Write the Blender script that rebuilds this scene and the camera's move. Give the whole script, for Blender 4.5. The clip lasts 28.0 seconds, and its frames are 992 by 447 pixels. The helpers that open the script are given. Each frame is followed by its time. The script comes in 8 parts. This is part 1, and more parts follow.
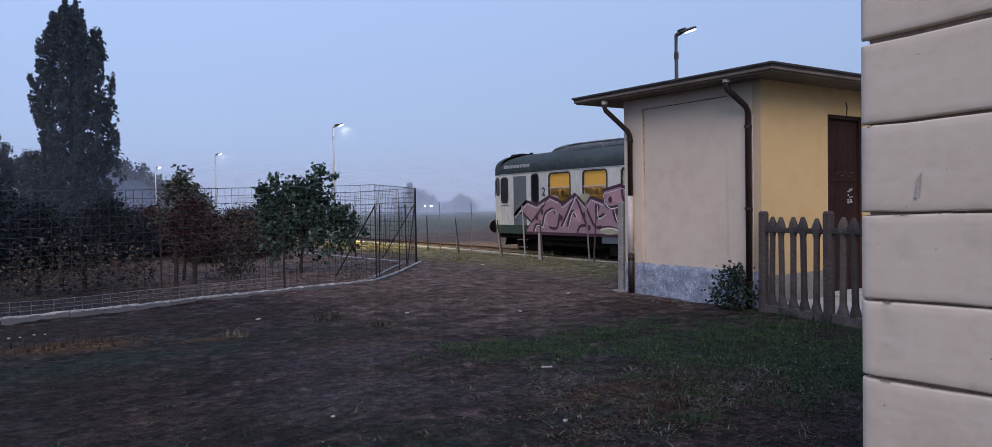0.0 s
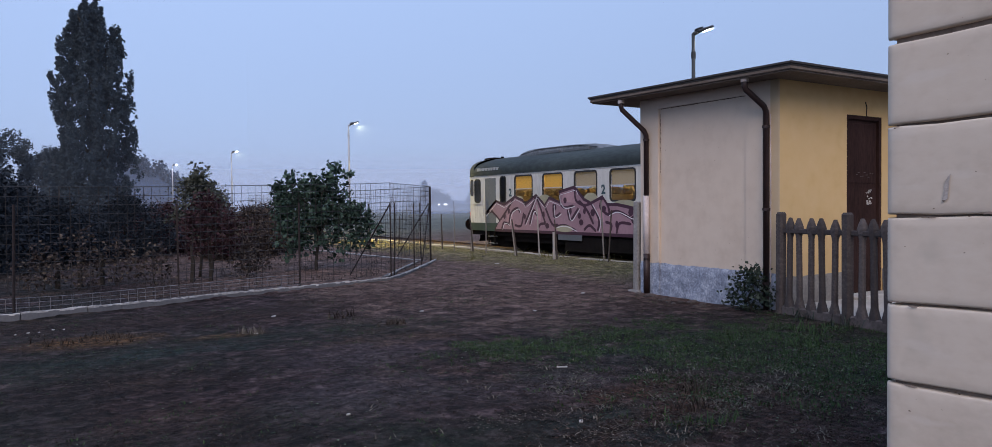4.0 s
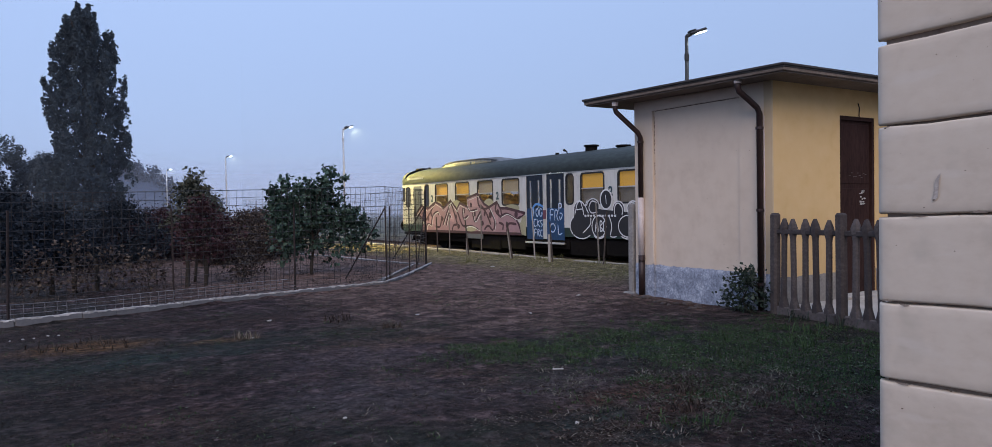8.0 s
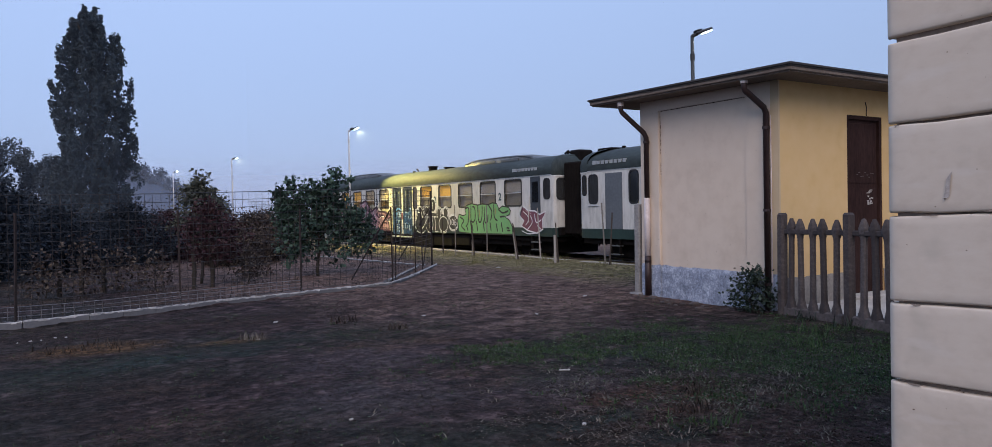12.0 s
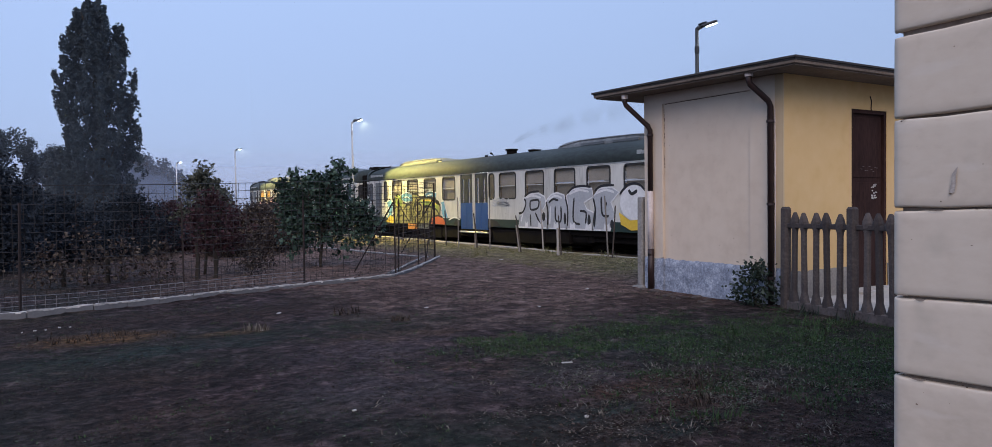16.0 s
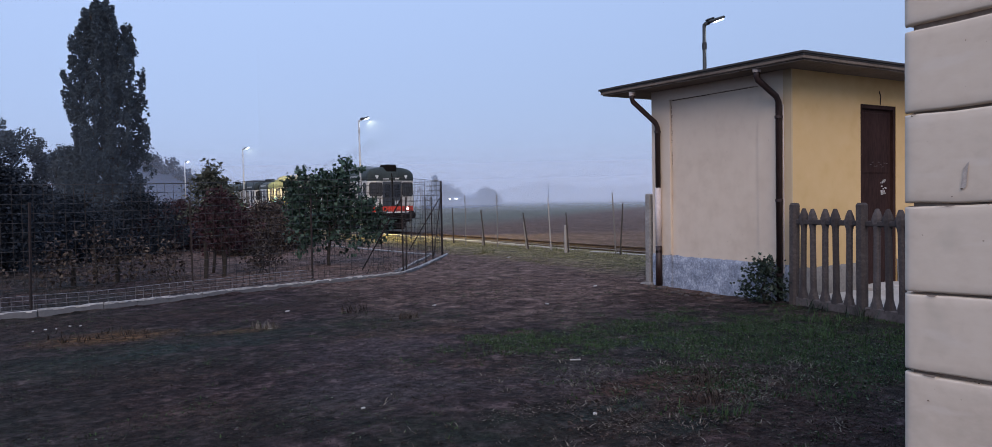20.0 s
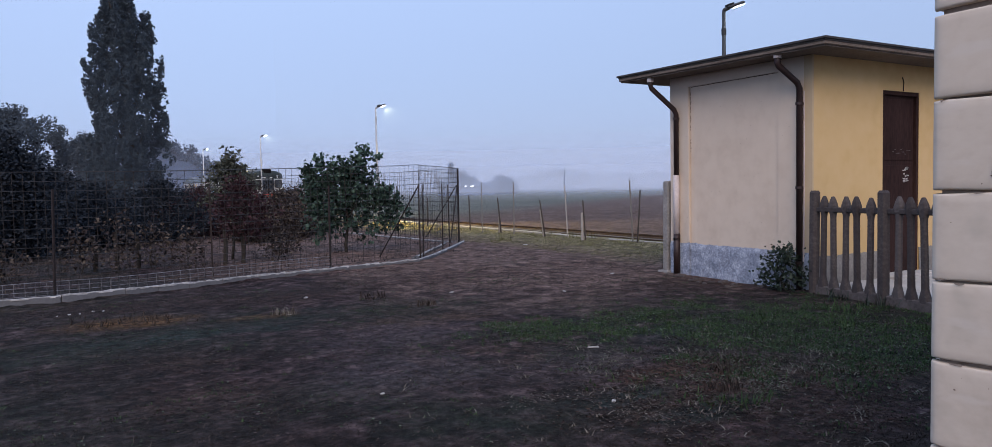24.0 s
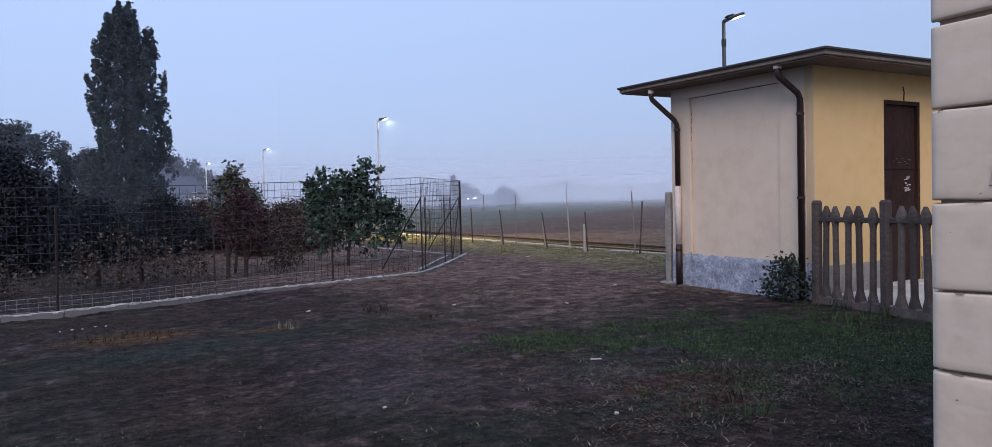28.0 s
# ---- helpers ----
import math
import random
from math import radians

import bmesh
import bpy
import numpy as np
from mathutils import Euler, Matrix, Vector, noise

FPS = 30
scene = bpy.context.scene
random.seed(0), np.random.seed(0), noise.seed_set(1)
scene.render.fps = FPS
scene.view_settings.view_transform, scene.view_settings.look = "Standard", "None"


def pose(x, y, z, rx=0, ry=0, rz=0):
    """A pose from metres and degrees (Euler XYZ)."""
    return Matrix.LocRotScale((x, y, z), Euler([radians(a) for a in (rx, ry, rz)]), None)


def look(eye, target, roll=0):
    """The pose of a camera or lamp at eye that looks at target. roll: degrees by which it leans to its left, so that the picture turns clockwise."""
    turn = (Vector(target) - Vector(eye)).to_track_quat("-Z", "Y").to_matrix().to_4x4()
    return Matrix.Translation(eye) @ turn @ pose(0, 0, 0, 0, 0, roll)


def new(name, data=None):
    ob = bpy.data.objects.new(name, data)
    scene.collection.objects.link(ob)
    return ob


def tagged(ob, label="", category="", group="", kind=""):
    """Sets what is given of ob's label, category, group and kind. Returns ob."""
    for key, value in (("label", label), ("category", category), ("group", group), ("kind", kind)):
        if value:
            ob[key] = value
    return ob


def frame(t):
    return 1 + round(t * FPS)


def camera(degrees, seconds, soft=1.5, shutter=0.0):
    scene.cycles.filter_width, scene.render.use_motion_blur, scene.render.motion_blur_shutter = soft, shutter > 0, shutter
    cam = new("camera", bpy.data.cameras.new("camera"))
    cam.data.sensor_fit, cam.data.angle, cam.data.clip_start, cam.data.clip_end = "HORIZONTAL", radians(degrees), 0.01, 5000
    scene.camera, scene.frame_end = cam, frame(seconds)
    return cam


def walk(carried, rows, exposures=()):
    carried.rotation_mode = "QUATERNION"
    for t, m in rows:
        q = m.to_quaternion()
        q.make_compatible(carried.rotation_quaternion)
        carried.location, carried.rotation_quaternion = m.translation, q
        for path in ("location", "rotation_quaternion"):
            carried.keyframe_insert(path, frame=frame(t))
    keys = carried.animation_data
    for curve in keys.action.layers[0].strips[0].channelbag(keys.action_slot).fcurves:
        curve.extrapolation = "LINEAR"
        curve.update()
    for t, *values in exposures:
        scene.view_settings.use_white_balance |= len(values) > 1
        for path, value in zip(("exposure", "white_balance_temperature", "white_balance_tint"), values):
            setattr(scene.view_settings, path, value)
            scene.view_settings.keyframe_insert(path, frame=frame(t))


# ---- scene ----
DEG = 67.2
cam = camera(DEG, 28.0, soft=0.8)
# seconds, eye, and the turn of pose()
PATH = [
    (0, 0.012, -0.027, 1.601, 88.65, 0.94, -33.39),
    (0.5, 0.013, -0.030, 1.602, 88.36, 0.82, -33.25),
    (1, 0.013, -0.014, 1.599, 88.25, 0.70, -33.13),
    (1.5, 0.011, -0.000, 1.602, 88.19, 0.76, -32.72),
    (2, 0.015, 0.008, 1.606, 88.45, 0.44, -32.65),
    (2.5, 0.000, 0.003, 1.609, 88.54, 0.39, -32.32),
    (3, -0.003, 0.004, 1.601, 88.61, 0.44, -32.20),
    (3.5, 0.001, 0.002, 1.605, 88.57, 0.52, -32.22),
    (5.5, 0.010, -0.004, 1.601, 88.86, 0.50, -32.72),
    (6, 0.005, -0.007, 1.602, 89.01, 0.37, -32.72),
    (6.5, -0.002, -0.009, 1.604, 88.95, 0.55, -32.59),
    (7, -0.010, -0.017, 1.603, 89.15, 0.57, -32.51),
    (7.5, -0.005, -0.016, 1.602, 88.68, 0.83, -32.56),
    (8, -0.002, -0.014, 1.601, 88.80, 0.96, -32.69),
    (8.5, -0.001, -0.013, 1.602, 88.99, 0.87, -32.70),
    (9, 0.004, -0.014, 1.601, 89.22, 1.00, -32.44),
    (9.5, -0.004, -0.017, 1.603, 89.74, 1.02, -32.19),
    (10, -0.001, -0.017, 1.602, 89.77, 1.29, -32.00),
    (10.5, 0.004, -0.008, 1.598, 89.37, 1.08, -32.39),
    (11, 0.007, -0.004, 1.600, 89.20, 1.08, -32.21),
    (11.5, 0.009, 0.002, 1.600, 89.11, 1.08, -32.53),
    (12, 0.002, 0.001, 1.599, 88.88, 1.14, -32.27),
    (12.5, 0.006, 0.004, 1.601, 88.55, 1.10, -32.38),
    (14.5, -0.004, 0.010, 1.600, 88.42, 1.01, -32.36),
    (15, -0.003, 0.010, 1.602, 88.27, 1.13, -32.29),
    (15.5, 0.001, 0.008, 1.601, 88.26, 1.10, -32.28),
    (16, -0.003, 0.003, 1.600, 88.30, 0.85, -32.05),
    (16.5, -0.001, 0.004, 1.599, 88.50, 0.76, -32.26),
    (17, -0.002, 0.005, 1.599, 88.49, 0.65, -32.21),
    (17.5, 0.004, 0.006, 1.596, 88.41, 0.87, -32.19),
    (18, 0.000, 0.005, 1.597, 88.49, 1.15, -32.03),
    (18.5, -0.000, 0.003, 1.598, 88.75, 1.15, -31.90),
    (19, 0.000, 0.001, 1.599, 88.38, 1.24, -31.78),
    (19.5, -0.002, 0.007, 1.599, 88.39, 1.23, -31.61),
    (20, -0.004, 0.007, 1.599, 88.12, 1.11, -31.50),
    (20.5, -0.009, 0.012, 1.595, 88.46, 1.21, -31.57),
    (21, -0.011, 0.012, 1.600, 88.16, 1.24, -31.02),
    (21.5, -0.017, 0.013, 1.600, 87.83, 1.30, -30.40),
    (23.5, -0.024, 0.027, 1.602, 86.91, 1.22, -30.50),
    (24, -0.023, 0.020, 1.597, 87.18, 1.06, -30.28),
    (24.5, -0.023, 0.017, 1.598, 87.30, 1.13, -30.24),
    (25, -0.018, 0.014, 1.598, 87.72, 1.27, -30.30),
    (25.5, -0.020, 0.007, 1.601, 88.03, 1.48, -30.23),
    (26, -0.027, 0.002, 1.602, 88.17, 1.49, -30.19),
    (26.5, -0.026, 0.004, 1.601, 88.17, 1.46, -30.08),
    (27, -0.019, 0.007, 1.600, 88.13, 1.37, -30.14),
    (27.5, -0.018, 0.009, 1.601, 88.18, 1.42, -30.16),
    (28, -0.017, 0.010, 1.601, 88.10, 1.48, -30.10),
]
walk(cam, [(t, pose(x, y, z, rx, ry, rz)) for t, x, y, z, rx, ry, rz in PATH], [(0, -0.07, 6320, 10), (3, -0.06, 6320, 10), (12, -0.03, 6340, 10), (17, -0.03, 6360, 10), (21, 0.02, 6420, 10), (24, 0.09, 6490, 10), (28, 0.11, 6490, 10)])

# ---- light: a misty overcast dusk, the brighter sky behind the camera, street lamps on ----
world = bpy.data.worlds.new("dusk")
scene.world = world
world.use_nodes = True
wn, wl = world.node_tree.nodes, world.node_tree.links
wn.clear()
w_out, w_bg, w_bg2, w_add = wn.new("ShaderNodeOutputWorld"), wn.new("ShaderNodeBackground"), wn.new("ShaderNodeBackground"), wn.new("ShaderNodeAddShader")
w_sky = wn.new("ShaderNodeTexSky")
w_sky.sky_type, w_sky.sun_disc, w_sky.sun_elevation, w_sky.sun_rotation = "NISHITA", False, radians(4), radians(215)
w_bg2.inputs["Strength"].default_value = 0.02
w_co, w_sep, w_ramp = wn.new("ShaderNodeTexCoord"), wn.new("ShaderNodeSeparateXYZ"), wn.new("ShaderNodeValToRGB")
wl.new(w_co.outputs["Generated"], w_sep.inputs[0])
wl.new(w_sep.outputs["Z"], w_ramp.inputs[0])
for place, colour in ((0.0, (0.315, 0.415, 0.67)), (0.06, (0.345, 0.465, 0.76)), (0.16, (0.462, 0.628, 1.045)), (0.32, (0.545, 0.735, 1.18)), (1.0, (0.58, 0.78, 1.24))):
    e = w_ramp.color_ramp.elements[0] if place == 0.0 else (w_ramp.color_ramp.elements[1] if place == 1.0 else w_ramp.color_ramp.elements.new(place))
    e.position, e.color = place, (*colour, 1)
w_dot, w_lift = wn.new("ShaderNodeVectorMath"), wn.new("ShaderNodeMapRange")
w_dot.operation = "DOT_PRODUCT"
w_dot.inputs[1].default_value = (-0.85, 0.53, 0.0)
wl.new(w_co.outputs["Generated"], w_dot.inputs[0])
wl.new(w_dot.outputs["Value"], w_lift.inputs["Value"])
for k, v in (("From Min", -0.45), ("From Max", 0.45), ("To Min", 0.97), ("To Max", 1.12)):
    w_lift.inputs[k].default_value = v
wl.new(w_lift.outputs[0], w_bg.inputs["Strength"])
wl.new(w_ramp.outputs[0], w_bg.inputs["Color"])
wl.new(w_sky.outputs[0], w_bg2.inputs["Color"])
wl.new(w_bg.outputs[0], w_add.inputs[0])
wl.new(w_bg2.outputs[0], w_add.inputs[1])
wl.new(w_add.outputs[0], w_out.inputs["Surface"])

sun = new("sky_glow", bpy.data.lights.new("sky_glow", "SUN"))
sun.data.energy, sun.data.angle, sun.data.color = 2.15, radians(42), (1.0, 0.80, 0.68)
sun.matrix_world = look((-7.1, -9.0, 9.1), (0, 0, 0))


# ---- materials ----
def nodes_of(name):
    m = bpy.data.materials.new(name)
    m.use_nodes = True
    return m, m.node_tree.nodes, m.node_tree.links, m.node_tree.nodes["Principled BSDF"]


def mat(name, cols, rough=0.8, scale=2.0, fine=30.0, metal=0.0, bump=0.25, stretch=(1, 1, 1), spec=0.35, island=0.0, each=0.0, depth=0.01, balance=0.5):
    """A surface of two or three colours mixed by coarse and fine noise, with fine relief."""
    m, n, l, b = nodes_of(name)
    co, mp = n.new("ShaderNodeTexCoord"), n.new("ShaderNodeMapping")
    mp.inputs["Scale"].default_value = stretch
    l.new(co.outputs["Object"], mp.inputs[0])
    n1, n2 = n.new("ShaderNodeTexNoise"), n.new("ShaderNodeTexNoise")
    n1.inputs["Scale"].default_value, n2.inputs["Scale"].default_value = scale, fine
    n1.inputs["Detail"].default_value, n2.inputs["Detail"].default_value = 5, 4
    n1.inputs["Roughness"].default_value = 0.6
    for t in (n1, n2):
        l.new(mp.outputs[0], t.inputs["Vector"])
    mx = n.new("ShaderNodeMix")
    mx.inputs[0].default_value = 0.4
    l.new(n1.outputs[0], mx.inputs[2])
    l.new(n2.outputs[0], mx.inputs[3])
    value = mx.outputs[0]
    for amount, kind in ((island, "isl"), (each, "obj")):
        if amount:
            src = n.new("ShaderNodeNewGeometry").outputs["Random Per Island"] if kind == "isl" else n.new("ShaderNodeObjectInfo").outputs["Random"]
            m2 = n.new("ShaderNodeMix")
            m2.inputs[0].default_value = amount
            l.new(value, m2.inputs[2])
            l.new(src, m2.inputs[3])
            value = m2.outputs[0]
    r = n.new("ShaderNodeValToRGB")
    l.new(value, r.inputs[0])
    lo, hi = (0.33, 0.67) if not (island or each) else (0.2, 0.8)
    spots = [lo, hi] if len(cols) == 2 else [lo, lo + (hi - lo) * balance, hi]
    while len(r.color_ramp.elements) < len(cols):
        r.color_ramp.elements.new(0.5)
    for e, p, c in zip(r.color_ramp.elements, spots, cols):
        e.position, e.color = p, (*c, 1)
    l.new(r.outputs[0], b.inputs["Base Color"])
    b.inputs["Roughness"].default_value, b.inputs["Metallic"].default_value = rough, metal
    b.inputs["Specular IOR Level"].default_value = spec
    if bump:
        bp = n.new("ShaderNodeBump")
        bp.inputs["Strength"].default_value, bp.inputs["Distance"].default_value = bump, depth
        l.new(mx.outputs[0], bp.inputs["Height"])
        l.new(bp.outputs[0], b.inputs["Normal"])
    return m


def glow(name, colour, strength):
    m, n, l, b = nodes_of(name)
    b.inputs["Base Color"].default_value = (0.8, 0.8, 0.8, 1)
    b.inputs["Emission Color"].default_value, b.inputs["Emission Strength"].default_value = (*colour, 1), strength
    return m


def glass(name, colour, alpha, rough=0.06):
    m, n, l, b = nodes_of(name)
    b.inputs["Base Color"].default_value, b.inputs["Alpha"].default_value, b.inputs["Roughness"].default_value = (*colour, 1), alpha, rough
    return m


def specks(m, scale, cut, colour, soft=0.02, stretch=(1, 1, 1), most=1.0):
    """Small dirt spots or streaks of one colour over a surface."""
    n, l = m.node_tree.nodes, m.node_tree.links
    b = n["Principled BSDF"]
    old = b.inputs["Base Color"].links[0].from_socket
    co, mp, t, r, mx, k = n.new("ShaderNodeTexCoord"), n.new("ShaderNodeMapping"), n.new("ShaderNodeTexNoise"), n.new("ShaderNodeMapRange"), n.new("ShaderNodeMix"), n.new("ShaderNodeMath")
    mp.inputs["Scale"].default_value = stretch
    l.new(co.outputs["Object"], mp.inputs[0])
    l.new(mp.outputs[0], t.inputs["Vector"])
    t.inputs["Scale"].default_value, t.inputs["Detail"].default_value = scale, 3
    r.inputs["From Min"].default_value, r.inputs["From Max"].default_value = cut, cut + soft
    l.new(t.outputs[0], r.inputs["Value"])
    k.operation = "MULTIPLY"
    k.inputs[1].default_value = most
    l.new(r.outputs[0], k.inputs[0])
    mx.data_type = "RGBA"
    l.new(k.outputs[0], mx.inputs[0])
    l.new(old, mx.inputs[6])
    mx.inputs[7].default_value = (*colour, 1)
    l.new(mx.outputs[2], b.inputs["Base Color"])
    return m


M_PILLAR = mat("painted_render", [(0.449, 0.379, 0.306), (0.516, 0.445, 0.365), (0.545, 0.477, 0.396)], 0.85, 1.6, 22, bump=0.4, depth=0.005, stretch=(1, 0.75, 1.1))
specks(M_PILLAR, 62, 0.745, (0.20, 0.16, 0.13), 0.03)
specks(M_PILLAR, 4.5, 0.56, (0.38, 0.335, 0.275), 0.14, most=0.5)
specks(M_PILLAR, 9, 0.58, (0.56, 0.51, 0.45), 0.1, (1, 0.35, 1.6), 0.4)
M_JOINT = mat("dirty_joint", [(0.15, 0.115, 0.09), (0.29, 0.24, 0.20)], 0.9, 4, 40)
M_CREAM = mat("cream_render", [(0.509, 0.416, 0.328), (0.577, 0.483, 0.388), (0.602, 0.508, 0.412)], 0.9, 0.5, 4, bump=0.12, depth=0.004)
M_TAN = mat("khaki_render", [(0.448, 0.344, 0.216), (0.512, 0.4, 0.264)], 0.9, 0.6, 5, bump=0.12, depth=0.004)
M_YELLOW = mat("yellow_render", [(0.528, 0.356, 0.152), (0.576, 0.4, 0.188), (0.6, 0.424, 0.212)], 0.9, 0.5, 4, bump=0.12, depth=0.004)
specks(M_YELLOW, 1.6, 0.56, (0.52, 0.34, 0.16), 0.2, (1, 1, 0.5), 0.3)
specks(M_CREAM, 1.8, 0.56, (0.50, 0.40, 0.32), 0.2, (1, 1, 0.45), 0.4)
specks(M_CREAM, 34, 0.72, (0.25, 0.19, 0.15), 0.03)
M_PLINTH = mat("rough_cement_plinth", [(0.117, 0.137, 0.176), (0.23, 0.259, 0.323), (0.469, 0.508, 0.586)], 0.95, 6, 28, bump=0.9, depth=0.03)
M_PLINTH2 = mat("grey_cement", [(0.14, 0.13, 0.12), (0.27, 0.25, 0.22)], 0.95, 5, 26, bump=0.8, depth=0.02)
M_WORN = mat("worn_render", [(0.276, 0.246, 0.222), (0.432, 0.39, 0.354)], 0.9, 30, 120, bump=0.3)
M_CRACK = mat("crack_stain", [(0.07, 0.048, 0.035), (0.17, 0.125, 0.095)], 0.95, 6, 50)
M_ROOFTOP = mat("roof_sheet_dark", [(0.02, 0.018, 0.017), (0.05, 0.042, 0.036)], 0.6, 2, 20)
M_EAVE = mat("eave_render", [(0.0892, 0.068, 0.0561), (0.14, 0.111, 0.0901), (0.183, 0.146, 0.121)], 0.9, 1.5, 20)
M_PIPE = mat("brown_painted_metal", [(0.016, 0.010, 0.010), (0.034, 0.019, 0.018)], 0.5, 5, 40, bump=0.1)
M_PIPEW = mat("pale_pvc", [(0.42, 0.36, 0.34), (0.58, 0.52, 0.50)], 0.6, 4, 30, bump=0.1)
M_DOOR = mat("dark_brown_door", [(0.0162, 0.0078, 0.0066), (0.0338, 0.0174, 0.015), (0.0506, 0.027, 0.0228)], 0.8, 2, 30, spec=0.12, stretch=(1, 1, 0.25))
M_SCRAWL = mat("pale_scrawl", [(0.3, 0.28, 0.26), (0.5, 0.48, 0.46)], 0.8)
M_SCRATCH = mat("faint_scratch", [(0.08, 0.07, 0.068), (0.14, 0.125, 0.12)], 0.8)
M_CONC = mat("weathered_concrete", [(0.0184, 0.0146, 0.0143), (0.0597, 0.049, 0.0465), (0.146, 0.123, 0.114)], 0.95, 4.5, 30, bump=0.7, depth=0.014, each=0.2)
M_POST = mat("grey_concrete_post", [(0.12, 0.115, 0.11), (0.20, 0.195, 0.19), (0.28, 0.275, 0.27)], 0.95, 3, 30, bump=0.5)
# ragged top strip of the kerb, paler than its face
M_CAP = mat("pale_kerb_top", [(0.116, 0.112, 0.109), (0.332, 0.326, 0.318), (0.535, 0.52, 0.506)], 0.95, 2.2, 20, bump=0.5)
M_KERB = mat("kerb_concrete", [(0.0723, 0.0748, 0.0808), (0.115, 0.117, 0.126), (0.17, 0.17, 0.174)], 0.95, 1.6, 24, bump=0.5, each=0.12)
M_DUCT = mat("duct_concrete", [(0.20, 0.18, 0.15), (0.36, 0.33, 0.28)], 0.95, 1.6, 24, bump=0.5, each=0.3)
M_PAVE = mat("pale_paving", [(0.30, 0.29, 0.27), (0.46, 0.44, 0.41)], 0.95, 2, 20)
M_WIRE = mat("dull_wire", [(0.010, 0.009, 0.009), (0.034, 0.030, 0.030)], 0.7, 4, 30, bump=0)
M_GALV = mat("galvanised_wire", [(0.02, 0.02, 0.022), (0.22, 0.21, 0.22)], 0.6, 4, 30, bump=0)
M_RUST = mat("rusty_iron", [(0.010, 0.007, 0.007), (0.030, 0.020, 0.018)], 0.8, 5, 40)
M_STAKE = mat("weathered_stake", [(0.115, 0.102, 0.0902), (0.213, 0.197, 0.176), (0.312, 0.291, 0.267)], 0.9, 4, 40, each=0.6)
M_STAKED = mat("dark_stake", [(0.03, 0.025, 0.022), (0.075, 0.06, 0.05)], 0.9, 4, 40)
# the lamps' white light on the poles is put into this paler grey
M_POLEL = mat("lamplit_galvanised_pole", [(0.306, 0.315, 0.333), (0.414, 0.423, 0.441)], 0.5, 3, 30, metal=0.2, bump=0.1)
M_POLED = mat("dark_pole", [(0.016, 0.018, 0.02), (0.03, 0.033, 0.036)], 0.6, 3, 30, bump=0.1)
M_LED = glow("led_panel", (0.90, 0.96, 1.0), 60.0)
M_BARK = mat("bark", [(0.015, 0.012, 0.01), (0.04, 0.0325, 0.026)], 0.95, 6, 40, stretch=(1, 1, 0.3), bump=0.7)
# the mist's blue-grey is mixed into the next three leaf colours
M_POPLAR = mat("mist_blue_poplar_leaves", [(0.028, 0.042, 0.054), (0.040, 0.056, 0.070), (0.056, 0.074, 0.086)], 0.75, 1.0, 3, island=0.15, bump=0, spec=0.12)
M_DARKLEAF = mat("mist_blue_hedge_leaves", [(0.0148, 0.0192, 0.0256), (0.0192, 0.0243, 0.032), (0.0241, 0.0301, 0.0377)], 0.8, 0.8, 20, island=0.15, bump=0, spec=0.12)
M_MISTLEAF = mat("mist_grey_leaves", [(0.044, 0.057, 0.070), (0.056, 0.072, 0.086), (0.068, 0.085, 0.099)], 0.8, 0.8, 3, island=0.2, bump=0, spec=0.12)
M_FRUIT = mat("glossy_green_leaves", [(0.0169, 0.0312, 0.0247), (0.0299, 0.0546, 0.0421), (0.0624, 0.101, 0.0754)], 0.6, 2, 20, island=0.6, bump=0, spec=0.12)
M_REDLEAF = mat("wine_red_leaves", [(0.024, 0.012, 0.015), (0.044, 0.020, 0.025), (0.052, 0.032, 0.032)], 0.75, 1.5, 20, island=0.6, bump=0, spec=0.12)
M_OLIVELEAF = mat("olive_leaves", [(0.04, 0.0462, 0.0387), (0.06, 0.0663, 0.0525), (0.09, 0.0938, 0.0725)], 0.75, 1.5, 20, island=0.6, bump=0, spec=0.12)
M_WEEDLEAF = mat("autumn_weed_leaves", [(0.030, 0.024, 0.024), (0.046, 0.035, 0.032), (0.10, 0.08, 0.062)], 0.8, 2, 20, island=0.7, bump=0, spec=0.12)
M_IVY = mat("ivy_leaves", [(0.009, 0.016, 0.012), (0.02, 0.032, 0.023), (0.05, 0.065, 0.05)], 0.6, 2, 20, island=0.6, bump=0, spec=0.12)
M_GRASS = mat("lawn_blades", [(0.0146, 0.0320, 0.0140), (0.0380, 0.0670, 0.0270), (0.066, 0.096, 0.043)], 0.8, 1.3, 12, island=0.4, bump=0, spec=0.12)
M_TURF = mat("dull_turf_blades", [(0.00864, 0.013, 0.00864), (0.0245, 0.0194, 0.0173), (0.0756, 0.0562, 0.0518)], 0.9, 2.6, 12, island=0.25, bump=0, spec=0.1)
M_DRY = mat("dry_blades", [(0.0158, 0.0115, 0.00936), (0.0346, 0.0252, 0.0202), (0.0936, 0.0756, 0.0612)], 0.9, 1.8, 12, island=0.7, bump=0, spec=0.12)
M_CURL = mat("pale_dry_stalks", [(0.044, 0.037, 0.0299), (0.0968, 0.0836, 0.0686), (0.176, 0.158, 0.132)], 0.9, 0.8, 12, island=0.7, bump=0, spec=0.12)
# verge grass colour with the street lamps' yellow mixed in
M_LITGRASS = mat("lamplit_verge_blades", [(0.0575, 0.0598, 0.0253), (0.109, 0.108, 0.046), (0.19, 0.178, 0.0828)], 0.85, 0.6, 12, island=0.6, bump=0, spec=0.12)
M_BALLAST = mat("ballast", [(0.0218, 0.0179, 0.0159), (0.0595, 0.0496, 0.0437), (0.119, 0.104, 0.0893)], 0.95, 9, 45, bump=1.0, depth=0.04)
